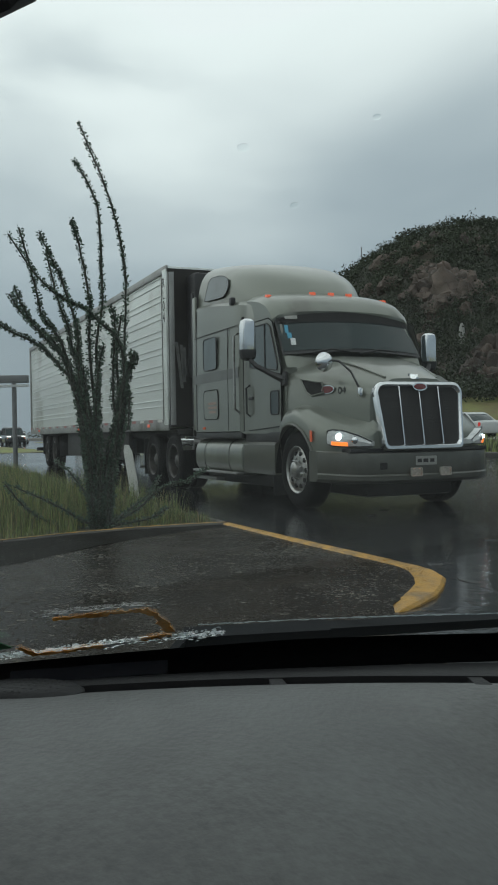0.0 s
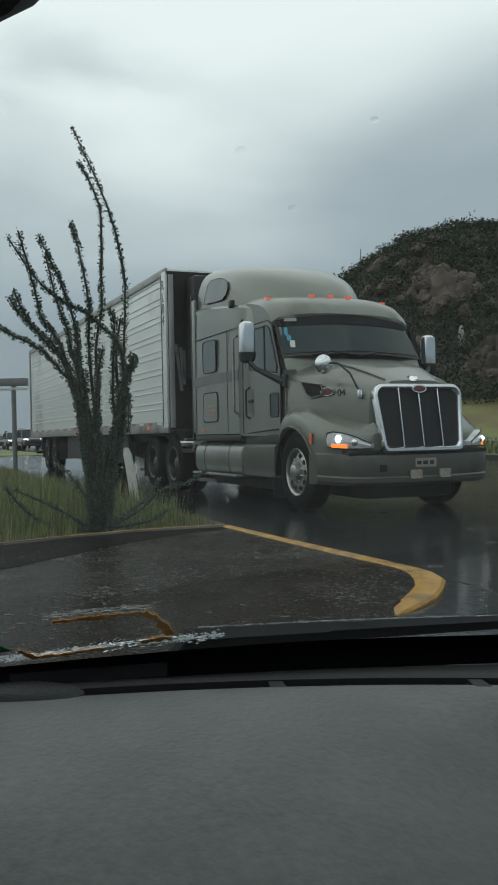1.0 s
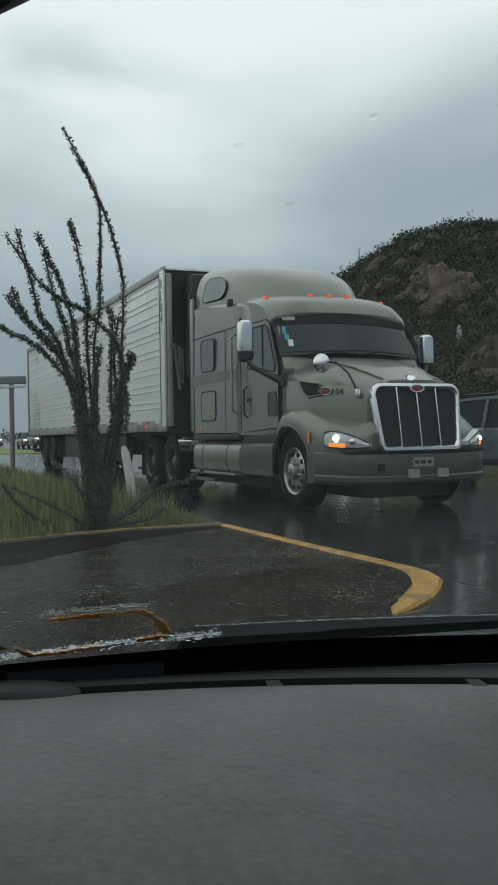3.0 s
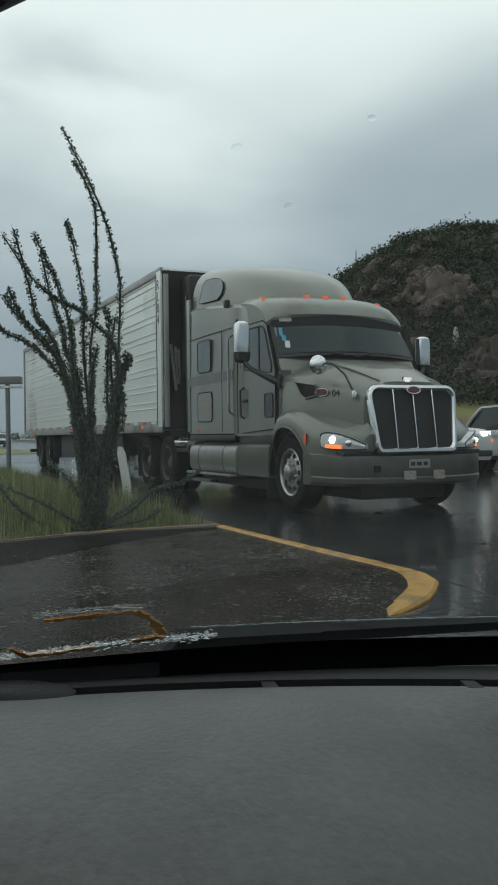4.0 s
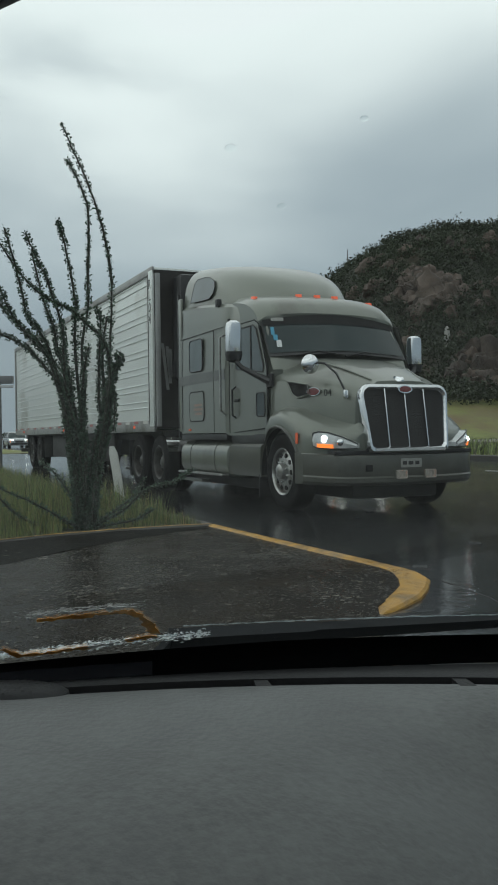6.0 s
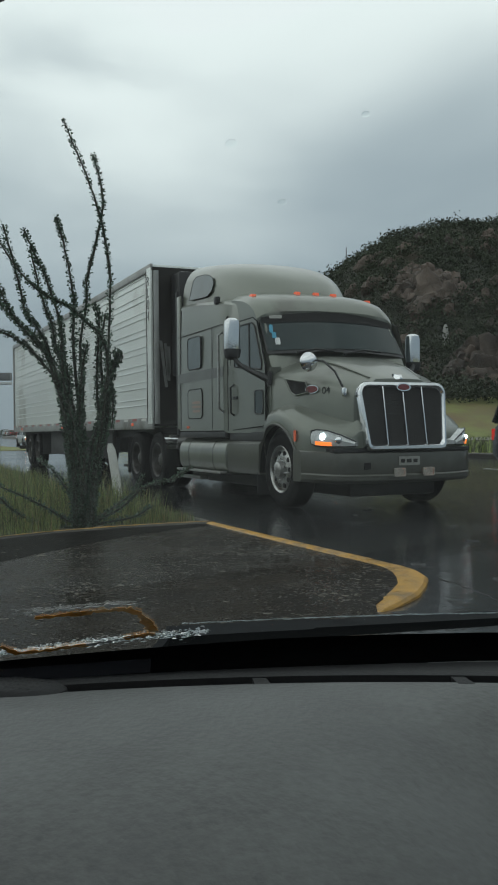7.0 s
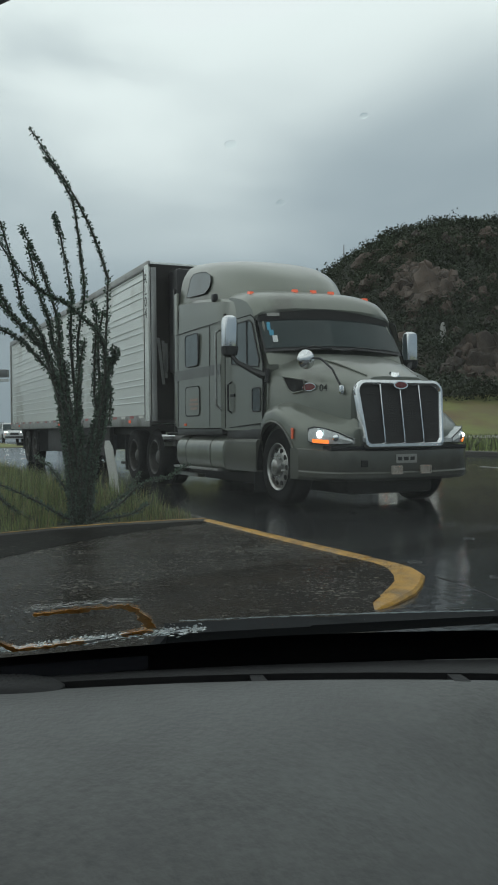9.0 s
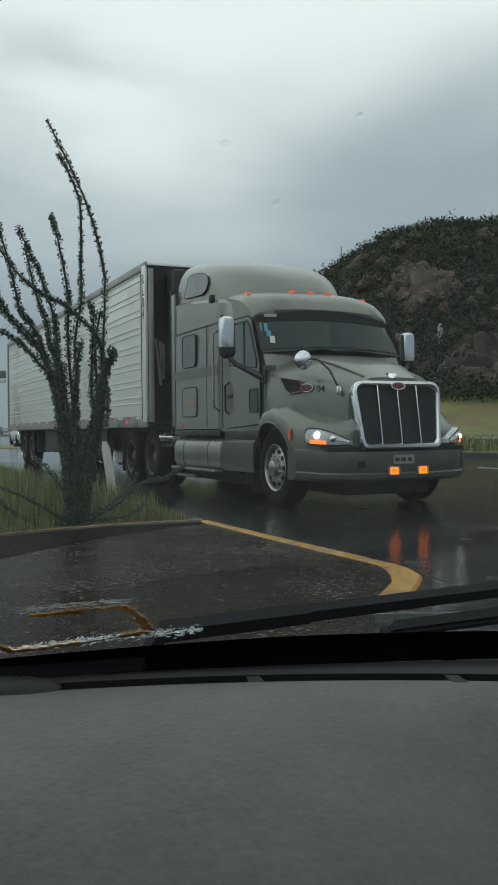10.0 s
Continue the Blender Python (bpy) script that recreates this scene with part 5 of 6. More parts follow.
def stem(ctrl, thick, leafy, parent, pivot=Vector((0, 0, 0)), depth=0.0, low=1.0):
    """One wand with its small leaves; control points are (side, height) in metres."""
    n = len(ctrl) - 1
    pts = smooth_path([Vector((a, depth * i / n + ro.uniform(-0.02, 0.02), h)) - pivot for i, (a, h) in enumerate(ctrl)])
    k = len(pts) - 1
    rad = [thick * 0.62 * (1 - 0.55 * i / k) for i in range(len(pts))]
    pts = [p + Vector((ro.gauss(0, 0.003), ro.gauss(0, 0.003), 0)) for p in pts]
    st = part("stem", tube(pts, rad, 7), M["oco_bark"], parent)
    st.matrix_basis = Matrix.Translation(pivot)
    vs, fs = [], []
    length = sum((b - a).length for a, b in zip(pts, pts[1:]))
    for _ in range(int(length * leafy)):
        i = (k - 0.01) * ro.random() ** low
        p = pts[int(i)].lerp(pts[int(i) + 1], i % 1)
        d = Vector((ro.gauss(0, 1), ro.gauss(0, 1), ro.gauss(0.3, 0.8))).normalized()
        s = d.cross(Vector((ro.gauss(0, 1), ro.gauss(0, 1), ro.gauss(0, 1)))).normalized()
        r0 = thick * ro.uniform(0.35, 0.7)
        ln, w = ro.uniform(0.016, 0.040), ro.uniform(0.006, 0.012)
        a = p + d * r0
        j = len(vs)
        vs += [tuple(a), tuple(a + d * ln * 0.55 + s * w), tuple(a + d * ln), tuple(a + d * ln * 0.55 - s * w)]
        fs.append((j, j + 1, j + 2, j + 3))
    me = bpy.data.meshes.new("leaves")
    me.from_pydata(vs, [], fs)
    me.materials.append(M["oco_leaf"])
    lf = new("leaves", me)
    lf.parent = st
    tagged(lf, "small dark green leaves", kind="stuff")
    return st


def wand(upper, root, shift, thick, depth, leafy=560):
    """A wand that rises out of one of the two leafy trunks and follows its own bends above them."""
    foot = {"big": [(-0.13, -0.03), (-0.15, 0.56), (-0.20, 1.04)], "small": [(-0.05, -0.03), (0.0, 0.62), (0.09, 1.05)]}[root]
    return stem([(a + shift * (0.7 + 0.3 * h), h) for a, h in foot] + upper, thick, leafy, ocotillo, depth=depth, low=1.25)


wand([(-0.25, 1.60), (-0.30, 2.13), (-0.44, 2.62), (-0.53, 2.81), (-0.65, 3.10)], "big", 0.05, 0.034, -0.15)
wand([(-0.19, 1.80), (-0.19, 2.21), (-0.20, 2.51), (-0.30, 3.03), (-0.37, 3.30)], "big", 0.08, 0.034, 0.15)
wand([(-0.39, 1.77), (-0.52, 2.08), (-0.63, 2.24), (-0.70, 2.57), (-0.83, 3.12)], "big", -0.05, 0.036, -0.25)
wand([(-0.34, 1.72), (-0.40, 1.94), (-0.46, 2.21), (-0.57, 2.49), (-0.69, 3.02)], "big", 0.0, 0.034, 0.3)
wand([(-0.36, 1.61), (-0.58, 2.00), (-0.77, 2.16), (-0.93, 2.33), (-1.04, 2.51)], "big", -0.06, 0.034, 0.1)
wand([(-0.42, 1.75), (-0.55, 1.94), (-0.69, 2.11), (-0.80, 2.30), (-0.88, 2.51)], "big", -0.03, 0.032, -0.3)
wand([(-0.34, 1.50), (-0.55, 1.80), (-0.72, 1.96), (-0.96, 2.08), (-1.15, 2.20)], "big", -0.08, 0.036, -0.2)
wand([(-0.26, 1.50), (-0.27, 1.85), (-0.27, 2.15)], "big", 0.03, 0.034, -0.2)
wand([(-0.10, 1.45), (-0.07, 1.71), (-0.02, 1.92)], "big", 0.07, 0.034, -0.1)
wand([(-0.30, 1.30), (-0.33, 1.48), (-0.38, 1.62)], "big", -0.07, 0.05, 0.1, 800)
wand([(-0.24, 1.25), (-0.22, 1.50), (-0.24, 1.70)], "big", 0.02, 0.05, -0.1, 800)
wand([(0.10, 1.35), (0.08, 1.71), (0.08, 1.93), (0.12, 2.28)], "small", -0.05, 0.036, 0.2)
wand([(0.15, 1.44), (0.21, 1.65), (0.28, 1.76), (0.27, 1.84)], "small", 0.03, 0.056, 0.0, 900)
wand([(0.17, 1.42), (0.20, 1.62), (0.22, 1.74)], "small", 0.05, 0.05, 0.1, 800)
wand([(0.20, 1.40), (0.235, 1.42), (0.235, 1.24), (0.22, 1.04)], "small", 0.06, 0.026, -0.1)
wand([(0.05, 1.38), (0.05, 1.75), (0.08, 2.15), (0.03, 2.37)], "small", 0.0, 0.03, 0.1)
# one wand leaves the smaller trunk and arches over the others
wand([(0.19, 1.70), (0.13, 1.98), (-0.03, 2.15), (-0.19, 2.30), (-0.33, 2.36), (-0.49, 2.46), (-0.67, 2.65), (-0.94, 3.06)], "small", 0.02, 0.03, -0.3)
# short leafy shoots that thicken the foot, and low branches that spread over the grass
for a, h, d in ((-0.20, 0.95, -0.1), (-0.07, 0.85, -0.12), (0.02, 0.75, 0.1), (-0.23, 0.7, 0.05), (-0.12, 1.1, 0.12)):
    stem([(-0.10 + 0.3 * a, -0.03), (-0.04 + 0.8 * a, h * 0.5), (a, h), (a - 0.02, h + 0.15)], 0.05, 900, ocotillo, depth=d)
stem([(-0.15, 0.03), (-0.33, 0.14), (-0.53, 0.28), (-0.93, 0.48)], 0.026, 420, ocotillo, depth=-0.3)
stem([(-0.20, 0.0), (-0.42, 0.02), (-0.65, 0.10), (-0.87, 0.28), (-1.03, 0.51)], 0.028, 420, ocotillo, depth=-0.25)
stem([(-0.16, 0.20), (-0.28, 0.40), (-0.44, 0.59), (-0.61, 0.74)], 0.024, 420, ocotillo, depth=0.2)
stem([(-0.05, 0.02), (0.12, 0.11), (0.33, 0.23), (0.56, 0.43), (0.85, 0.51), (1.05, 0.64)], 0.026, 420, ocotillo, depth=-0.3)
stem([(-0.05, 0.02), (0.15, 0.06), (0.44, 0.12), (0.64, 0.23)], 0.024, 420, ocotillo, depth=-0.2)
stem([(-0.05, 0.05), (0.18, 0.18), (0.38, 0.34), (0.50, 0.52)], 0.024, 420, ocotillo, depth=0.3)
# the two tallest wands: a standing part, and a top that sways in the wind
wand([(0.17, 1.50), (0.19, 2.00), (0.215, 2.60)], "small", 0.04, 0.036, 0.0, 420)
wand([(-0.09, 1.45), (-0.11, 1.93), (-0.04, 2.35), (-0.04, 2.60)], "big", 0.06, 0.036, 0.0, 420)
TOP_A, TOP_B = Vector((0.215, 0, 2.58)), Vector((-0.04, 0, 2.58))
wand_a = stem([(0.215, 2.58), (0.18, 2.92), (0.115, 3.27), (-0.02, 3.71), (-0.145, 4.0), (-0.245, 4.28)], 0.025, 330, ocotillo, TOP_A)
wand_b = stem([(-0.04, 2.58), (-0.045, 2.96), (-0.06, 3.34), (-0.145, 3.60), (-0.23, 3.76), (-0.305, 3.89)], 0.025, 330, ocotillo, TOP_B)

# white stake in the verge
stake = thing("verge_stake", "leaning whitewashed wooden stake in the grass", "stake", at=Matrix.Translation((-3.2, -2.85, 0.03)) @ pose(0, 0, 0, 0, 0, 157.15 - 90))
part("post", loft([[Vector((x0 + a * w, b * w, z)) for a, b in rounded(0.13, 0.06, 0.015)] for x0, z, w in ((0.05, -0.1, 1.1), (0.0, 0.35, 1.0), (-0.06, 0.74, 0.95), (-0.08, 0.84, 0.5))]), M["whitewash"], stake)

# roadside gantry far to the left
gantry = thing("gantry_sign", "grey steel gantry panel with a white strip on a post", "sign", at=Matrix.Translation((-19.0, -2.35, 0.0)) @ pose(0, 0, 0, 0, 0, 157.15 - 90))
part("post", tube([(0, 0, -0.05), (0, 0, 2.75)], 0.075, 12), M["grey_steel"], gantry)
part("beam", box((4.4, 0.25, 0.24), (-1.75, 0, 2.82), 0.02), M["grey_steel"], gantry)
part("white_strip", box((4.4, 0.2, 0.08), (-1.75, 0, 2.61), 0.01), M["sign_white"], gantry, "white strip under the beam")

# ---- the parked car from which the view is taken ----
CAR = Matrix((RGT, FWD, (0, 0, 1))).transposed().to_4x4()
CAR.translation = (EYE.x, EYE.y, 0)
own_car = thing("parked_car", "interior of a parked car seen over its grey dashboard", "car", at=CAR)
UZ = EYE.z


def base_f(r):
    return 1.02 + 0.15 * r - 0.21 * r * r


def glass_at(r, s, off=0.0):
    """On the windscreen: r to the side, s up along the slope, off outwards."""
    return Vector((r - 0.12 * off, base_f(r) - 0.8195 * s + 0.57 * off, UZ - 0.268 + 0.5731 * s + 0.81 * off))


bm = loft([[glass_at(-0.62 + 2.05 * i / 40, -0.02 + 0.90 * j / 12) for j in range(13)] for i in range(41)], closed=False, caps=False)
screen = part("windscreen", bm, M["windscreen"], own_car, "clear wet windscreen")
screen.visible_shadow = False
part("black_border", loft([[glass_at(-0.62 + 2.05 * i / 40, s, -0.004) for s in (-0.03, 0.0, 0.02, 0.055 + 0.012 * math.cos(3 * (-0.62 + 2.05 * i / 40)) - 0.03 * max(0, 0.05 - (-0.62 + 2.05 * i / 40)) ** 0.8)] for i in range(41)], closed=False, caps=False), M["frit"], screen, "black printed border of the windscreen")
# beads of water gathered at the foot of the glass
shapes = []
def fleck(r, s, long, high):
    """A small flat streak of water on the glass."""
    v = [tuple(glass_at(r + long * a, s + high * b + 0.12 * long * a, 0.004 + c)) for a, b, c in ((-1, 0, 0), (0, -1, 0), (1, 0, 0), (0, 1, 0), (0, 0, 0.0012))]
    return v, [(0, 1, 4), (1, 2, 4), (2, 3, 4), (3, 0, 4)]


for k in range(850):
    r = rnd.uniform(-0.30, -0.03)
    s0 = 0.062 + 0.11 * (min(r, -0.02) + 0.2) + rnd.gauss(-0.002, 0.005)
    shapes.append(fleck(r, s0, rnd.uniform(0.0008, 0.0042) * rnd.random() + 0.0005, rnd.uniform(0.0002, 0.0007)))
scatter_mesh("water_beads", shapes, M["water"], "beads of rain water along the foot of the glass", "water", smooth=True)
bpy.data.objects["water_beads"].matrix_basis = CAR
rim_r = random.Random(8)
edge = [(-0.06 + 0.004 * k) for k in range(105)]
rim_water = part("water_line", tube([glass_at(r, -0.066 + 0.0016 * noise.noise((r * 60, 0, 0)) + rim_r.uniform(-0.0006, 0.0006), 0.075) for r in edge], [rim_r.uniform(0.0003, 0.0012) for _ in edge], 6), M["water"])
rim_water.matrix_basis = CAR
tagged(rim_water, "line of rain water along the glass edge", "water")


def drop(r, s, size):
    bm = bmesh.new()
    bmesh.ops.create_uvsphere(bm, u_segments=16, v_segments=8, radius=1.0)
    e1, e2 = (glass_at(r + 0.01, s) - glass_at(r, s)).normalized(), (glass_at(r, s + 0.01) - glass_at(r, s)).normalized()
    m = axes(glass_at(r, s, 0.002), e1, e2) @ Matrix.Diagonal((size, size * 0.8, size * 0.22, 1))
    bmesh.ops.transform(bm, matrix=m, verts=bm.verts)
    ob = part("raindrop", bm, M["drop"])
    ob.matrix_basis = CAR
    return tagged(ob, "clear raindrop on the windscreen", "raindrop", "raindrops on the windscreen")


M["drop"] = mat("clear_raindrop", (0.95, 0.97, 0.97), 0.03, 0.0, 0.02, 30, 100)
db = M["drop"].node_tree.nodes["Principled BSDF"]
db.inputs["Transmission Weight"].default_value, db.inputs["IOR"].default_value = 1.0, 1.03
for r, s, q in ((0.0, 0.713, 0.0032), (0.027, 0.677, 0.0026), (0.066, 0.733, 0.0022)):
    drop(r, s, q)

# glue left by a torn sticker on the inside of the glass
residue = thing("sticker_residue", "rusty orange glue outline of a torn sticker on the glass", "sticker", at=CAR)


def glue(name, pts, width, material, seed):
    q = random.Random(seed)
    path = []
    for (a, b), (c, d) in zip(pts, pts[1:]):
        n = max(2, int(math.hypot(c - a, d - b) / 0.004))
        path += [(a + (c - a) * k / n, b + (d - b) * k / n) for k in range(n)]
    path.append(pts[-1])
    left, right = [], []
    for i, (a, b) in enumerate(path):
        c, d = path[min(i + 1, len(path) - 1)], path[max(i - 1, 0)]
        tx, ty = c[0] - d[0], c[1] - d[1]
        L = math.hypot(tx, ty) or 1
        w = width * (q.uniform(0.05, 1.5) if "pale" in material else q.uniform(0.4, 1.35))
        a, b = a + q.gauss(0, 0.0006), b + q.gauss(0, 0.0009)
        left.append(glass_at(a - ty / L * w, b + tx / L * w, -0.0015))
        right.append(glass_at(a + ty / L * w * q.uniform(0.6, 1.2), b - tx / L * w, -0.0015))
    rings = [[l, r, r + Vector((0, -0.0003, -0.0002)), l + Vector((0, -0.0003, -0.0002))] for l, r in zip(left, right)]
    return part(name, loft(rings), M[material], residue, smooth=False)


glue("glue_edge", [(-0.198, 0.152), (-0.15, 0.158), (-0.108, 0.163)], 0.0045, "residue", 1)
glue("glue_edge", [(-0.110, 0.163), (-0.100, 0.150), (-0.090, 0.118), (-0.088, 0.098)], 0.0050, "residue", 2)
glue("glue_edge", [(-0.086, 0.092), (-0.12, 0.086)], 0.0050, "residue", 3)
glue("glue_edge", [(-0.12, 0.084), (-0.16, 0.074)], 0.0030, "residue_pale", 4)
glue("glue_edge", [(-0.158, 0.075), (-0.20, 0.066), (-0.232, 0.064), (-0.243, 0.086)], 0.0042, "residue", 5)
glue("paper_shred", [(-0.205, 0.160), (-0.17, 0.168), (-0.13, 0.171), (-0.10, 0.172)], 0.0028, "residue_pale", 6)
glue("paper_shred", [(-0.098, 0.139), (-0.094, 0.125), (-0.093, 0.118)], 0.0018, "residue_pale", 7)
flakes = bmesh.new()
fq = random.Random(31)
for k in range(150):
    a = fq.uniform(-0.215, -0.09) if k < 90 else fq.uniform(-0.16, -0.06)
    b = 0.1695 + 0.06 * (a + 0.13) + fq.gauss(0, 0.003) if k < 90 else 0.088 + 0.12 * (a + 0.10) + fq.gauss(0, 0.004)
    e = [glass_at(a + fq.uniform(0.0005, 0.0035) * math.cos(q), b + fq.uniform(0.0004, 0.0016) * math.sin(q), -0.0022) for q in (0.3, 1.6, 3.0, 4.4)]
    flakes.faces.new([flakes.verts.new(p) for p in e])
tagged(part("paper_flakes", flakes, M["residue_pale"], residue, "pale shreds of torn paper", smooth=False), "pale shreds of torn paper", kind="stuff")
green = thing("green_sticker", "corner of a dark green sticker on the glass", "sticker", at=CAR)
part("sheet", loft([[glass_at(a, b, -0.006 - d) for a, b in ((-0.30, 0.135), (-0.262, 0.13), (-0.246, 0.10), (-0.30, 0.09))] for d in (0, 0.001)]), M["sticker_green"], green, smooth=False)

# dashboard
def slot_f(r):
    return 0.904 - 0.30 * (r - 0.07) ** 2


DASH = [(0.0, -0.264), (0.02, -0.2615), (0.07, -0.2590), (0.13, -0.2612), (0.19, -0.268), (0.25, -0.281), (0.31, -0.300), (0.37, -0.328), (0.43, -0.365), (0.49, -0.42), (0.53, -0.48), (0.57, -0.64)]


def fall(r, d):
    """The top sinks a little towards its middle."""
    return 0.85 * max(0.0, min(0.4, r) + 0.06) ** 2 * min(1.0, d / 0.16) ** 1.5


part("dashboard", loft([[Vector((-0.55 + 1.95 * i / 48, slot_f(max(-0.35, min(0.8, -0.55 + 1.95 * i / 48))) - d, UZ + u - fall(-0.55 + 1.95 * i / 48, d))) for d, u in DASH] for i in range(49)], closed=False, caps=False), M["dash"], own_car, "grey grained vinyl dashboard top")
part("dash_shelf", loft([[Vector((r, slot_f(r) + 0.018, UZ - 0.272)), Vector((r, slot_f(r) + 0.019, UZ - 0.262)), Vector((r, slot_f(r) + 0.03, UZ - 0.2605)), Vector((r, 0.965 + 0.1 * r - 0.2 * r * r, UZ - 0.265)), Vector((r, base_f(r) - 0.004, UZ - 0.285))] for r in [-0.55 + 1.95 * i / 48 for i in range(49)]], closed=False, caps=False), M["dash_dark"], own_car, "dark plastic shelf under the windscreen")
part("defroster_slot", loft([[Vector((r, slot_f(r) - 0.004, UZ - 0.285)), Vector((r, slot_f(r) + 0.024, UZ - 0.285))] for r in [-0.55 + 1.95 * i / 48 for i in range(49)]], closed=False, caps=False), M["void"], own_car, "black defroster slot")
for r0 in (-0.20, 0.024, 0.234, 0.45):
    part("slot_tab", loft([[Vector((r0 + a, slot_f(r0 + a) + f, UZ + u)) for a, f, u in ((-0.005, -0.004, -0.264), (0.012, -0.004, -0.264), (0.006, 0.022, -0.263), (-0.008, 0.022, -0.263))], [Vector((r0 + a, slot_f(r0 + a) + f, UZ - 0.275)) for a, f in ((-0.005, -0.004), (0.012, -0.004), (0.006, 0.022), (-0.008, 0.022))]]), M["dash_dark"], own_car, smooth=False)
# speaker cover at the corner of the dashboard
bm = loft([[Vector((-0.235 + 0.062 * k * math.cos(a) + 0.012 * k * math.sin(a), 0.898 + 0.030 * k * math.sin(a) - 0.012 * k * math.cos(a), UZ - 0.267 + h)) for a in [2 * math.pi * i / 28 for i in range(28)]] for k, h in ((1.0, -0.004), (0.97, 0.004), (0.85, 0.008), (0.5, 0.0105), (0.1, 0.011))])
spk = part("speaker_cover", bm, M["dash_dark"], own_car, "dark perforated speaker cover")
for i in range(13):
    for j in range(7):
        a, b = -0.75 + 1.5 * i / 12, -0.75 + 1.5 * j / 6
        if a * a + b * b < 0.62:
            part("perforation", lathe([(0.0, 0.0), (0.0, 0.0014)], 6, "z", (-0.235 + 0.062 * a + 0.012 * b, 0.898 + 0.03 * b - 0.012 * a, UZ - 0.267 + 0.0105 + 0.0012 - 0.004 * (a * a + b * b))), M["void"], spk, smooth=False)
part("vent_strip", loft([[Vector((r, base_f(r) - 0.030 - f, UZ - 0.266 + h)) for f, h in ((0.0, 0.0), (0.0, 0.012), (0.008, 0.014), (0.012, 0.0))] for r in (-0.26, -0.2, -0.15, -0.095)]), M["car_dark"], own_car, "glossy black strip at the foot of the glass")

# pillar and header, and the unseen rest of the cabin, added to shape the light
RIM = [(-0.62, -0.02), (-0.52, 0.16), (-0.40, 0.42), (-0.28, 0.63), (-0.20, 0.715), (-0.14, 0.757), (-0.10, 0.778), (-0.085, 0.786), (-0.07, 0.80), (-0.04, 0.825), (0.0, 0.84), (0.2, 0.85), (0.6, 0.85), (0.85, 0.82), (0.98, 0.72), (1.12, 0.45), (1.26, 0.16), (1.36, -0.02)]
rings = []
for i, (a, b) in enumerate(RIM):
    c, d = RIM[min(i + 1, len(RIM) - 1)], RIM[max(i - 1, 0)]
    tx, ty = c[0] - d[0], c[1] - d[1]
    L = math.hypot(tx, ty)
    nx, ny = -ty / L, tx / L
    rings.append([glass_at(a, b, -0.006), glass_at(a + nx * 0.012, b + ny * 0.012, -0.03), glass_at(a + nx * 0.14, b + ny * 0.14, -0.03), glass_at(a + nx * 0.14, b + ny * 0.14, 0.02), glass_at(a, b, 0.006)])
part("windscreen_frame", loft(rings, closed=True), M["headliner"], own_car, "dark grey pillar and roof header trim")
part("headliner", box((1.75, 1.9, 0.03), (0.37, -0.62, UZ + 0.26), 0.01), M["headliner"], own_car)
part("unseen_rear_wall", box((1.75, 0.05, 1.0), (0.37, -1.35, UZ - 0.25)), M["seat"], own_car)
# low on the left to let daylight in, tall on the right to block it
for r, nm in ((-0.52, "door_lining"), (1.26, "door_lining")):
    part(nm, box((0.06, 2.5, 0.48 if r < 0 else 1.1), (r, -0.3, UZ - 0.60 if r < 0 else UZ - 0.28)), M["dash_dark"], own_car)
    part("centre_pillar", box((0.06, 0.14, 0.5), (r, -0.65, UZ + 0.03)), M["headliner"], own_car)
part("cabin_floor", box((1.78, 2.6, 0.04), (0.37, -0.3, 0.22)), M["seat"], own_car)
part("engine_lid", loft([[Vector((r, f, z)) for r in (-0.5, -0.3, 0.37, 1.04, 1.24)] for f, z in ((1.06, UZ - 0.345), (1.4, UZ - 0.40), (1.9, UZ - 0.50), (2.15, UZ - 0.62))], closed=False, caps=False), M["own_bonnet"], own_car, "dark wet bonnet")

# wiper: lies along its own x axis, turns about its pivot
W_E1, W_E2 = Vector((0.9791, 0.2033, 0.0)), Vector((0.1654, -0.7968, 0.5812))
W_AT = Vector((-0.150, 1.048, UZ - 0.306))
W_BASE = axes(W_AT, W_E1, W_E2)


def bar(x0, x1, y0, y1, w0, w1, z0, z1):
    """A flat tapered bar in the wiper's plane, its thickness from z0 to z1."""
    d = Vector((x1 - x0, y1 - y0)).normalized()
    n = Vector((-d.y, d.x))
    return loft([[Vector((x + n.x * w * s, y + n.y * w * s, z)) for s, z in ((-1, z0), (-0.8, z1), (0.8, z1), (1, z0))] for x, y, w in ((x0, y0, w0), (x1, y1, w1))])


wiper = thing("windscreen_wiper", "wet black windscreen wiper with a torn rubber strip", "wiper", at=CAR @ W_BASE)
SG = -1.0  # outwards of the glass along the wiper's z axis
part("wiper_cap", lathe([(-0.012, 0.0), (-0.012, 0.012), (0.0, 0.016), (0.02, 0.016), (0.02, 0.0)], 16, "z"), M["wiper"], wiper)
part("arm_root", loft([[Vector((x, y, SG * z)) for y, z in ((-w, z0), (w, z0), (w, z0 + 0.012), (-w, z0 + 0.012))] for x, w, z0 in ((-0.012, 0.014, -0.004), (0.03, 0.018, 0.006), (0.075, 0.021, 0.052))]), M["wiper"], wiper)
part("arm", bar(0.07, 0.26, 0, 0, 0.020, 0.018, SG * 0.050, SG * 0.066), M["wiper"], wiper, "wiper arm")
part("arm_rod", bar(0.25, 0.532, 0.0, 0.0, 0.0175, 0.014, SG * 0.052, SG * 0.064), M["wiper"], wiper)
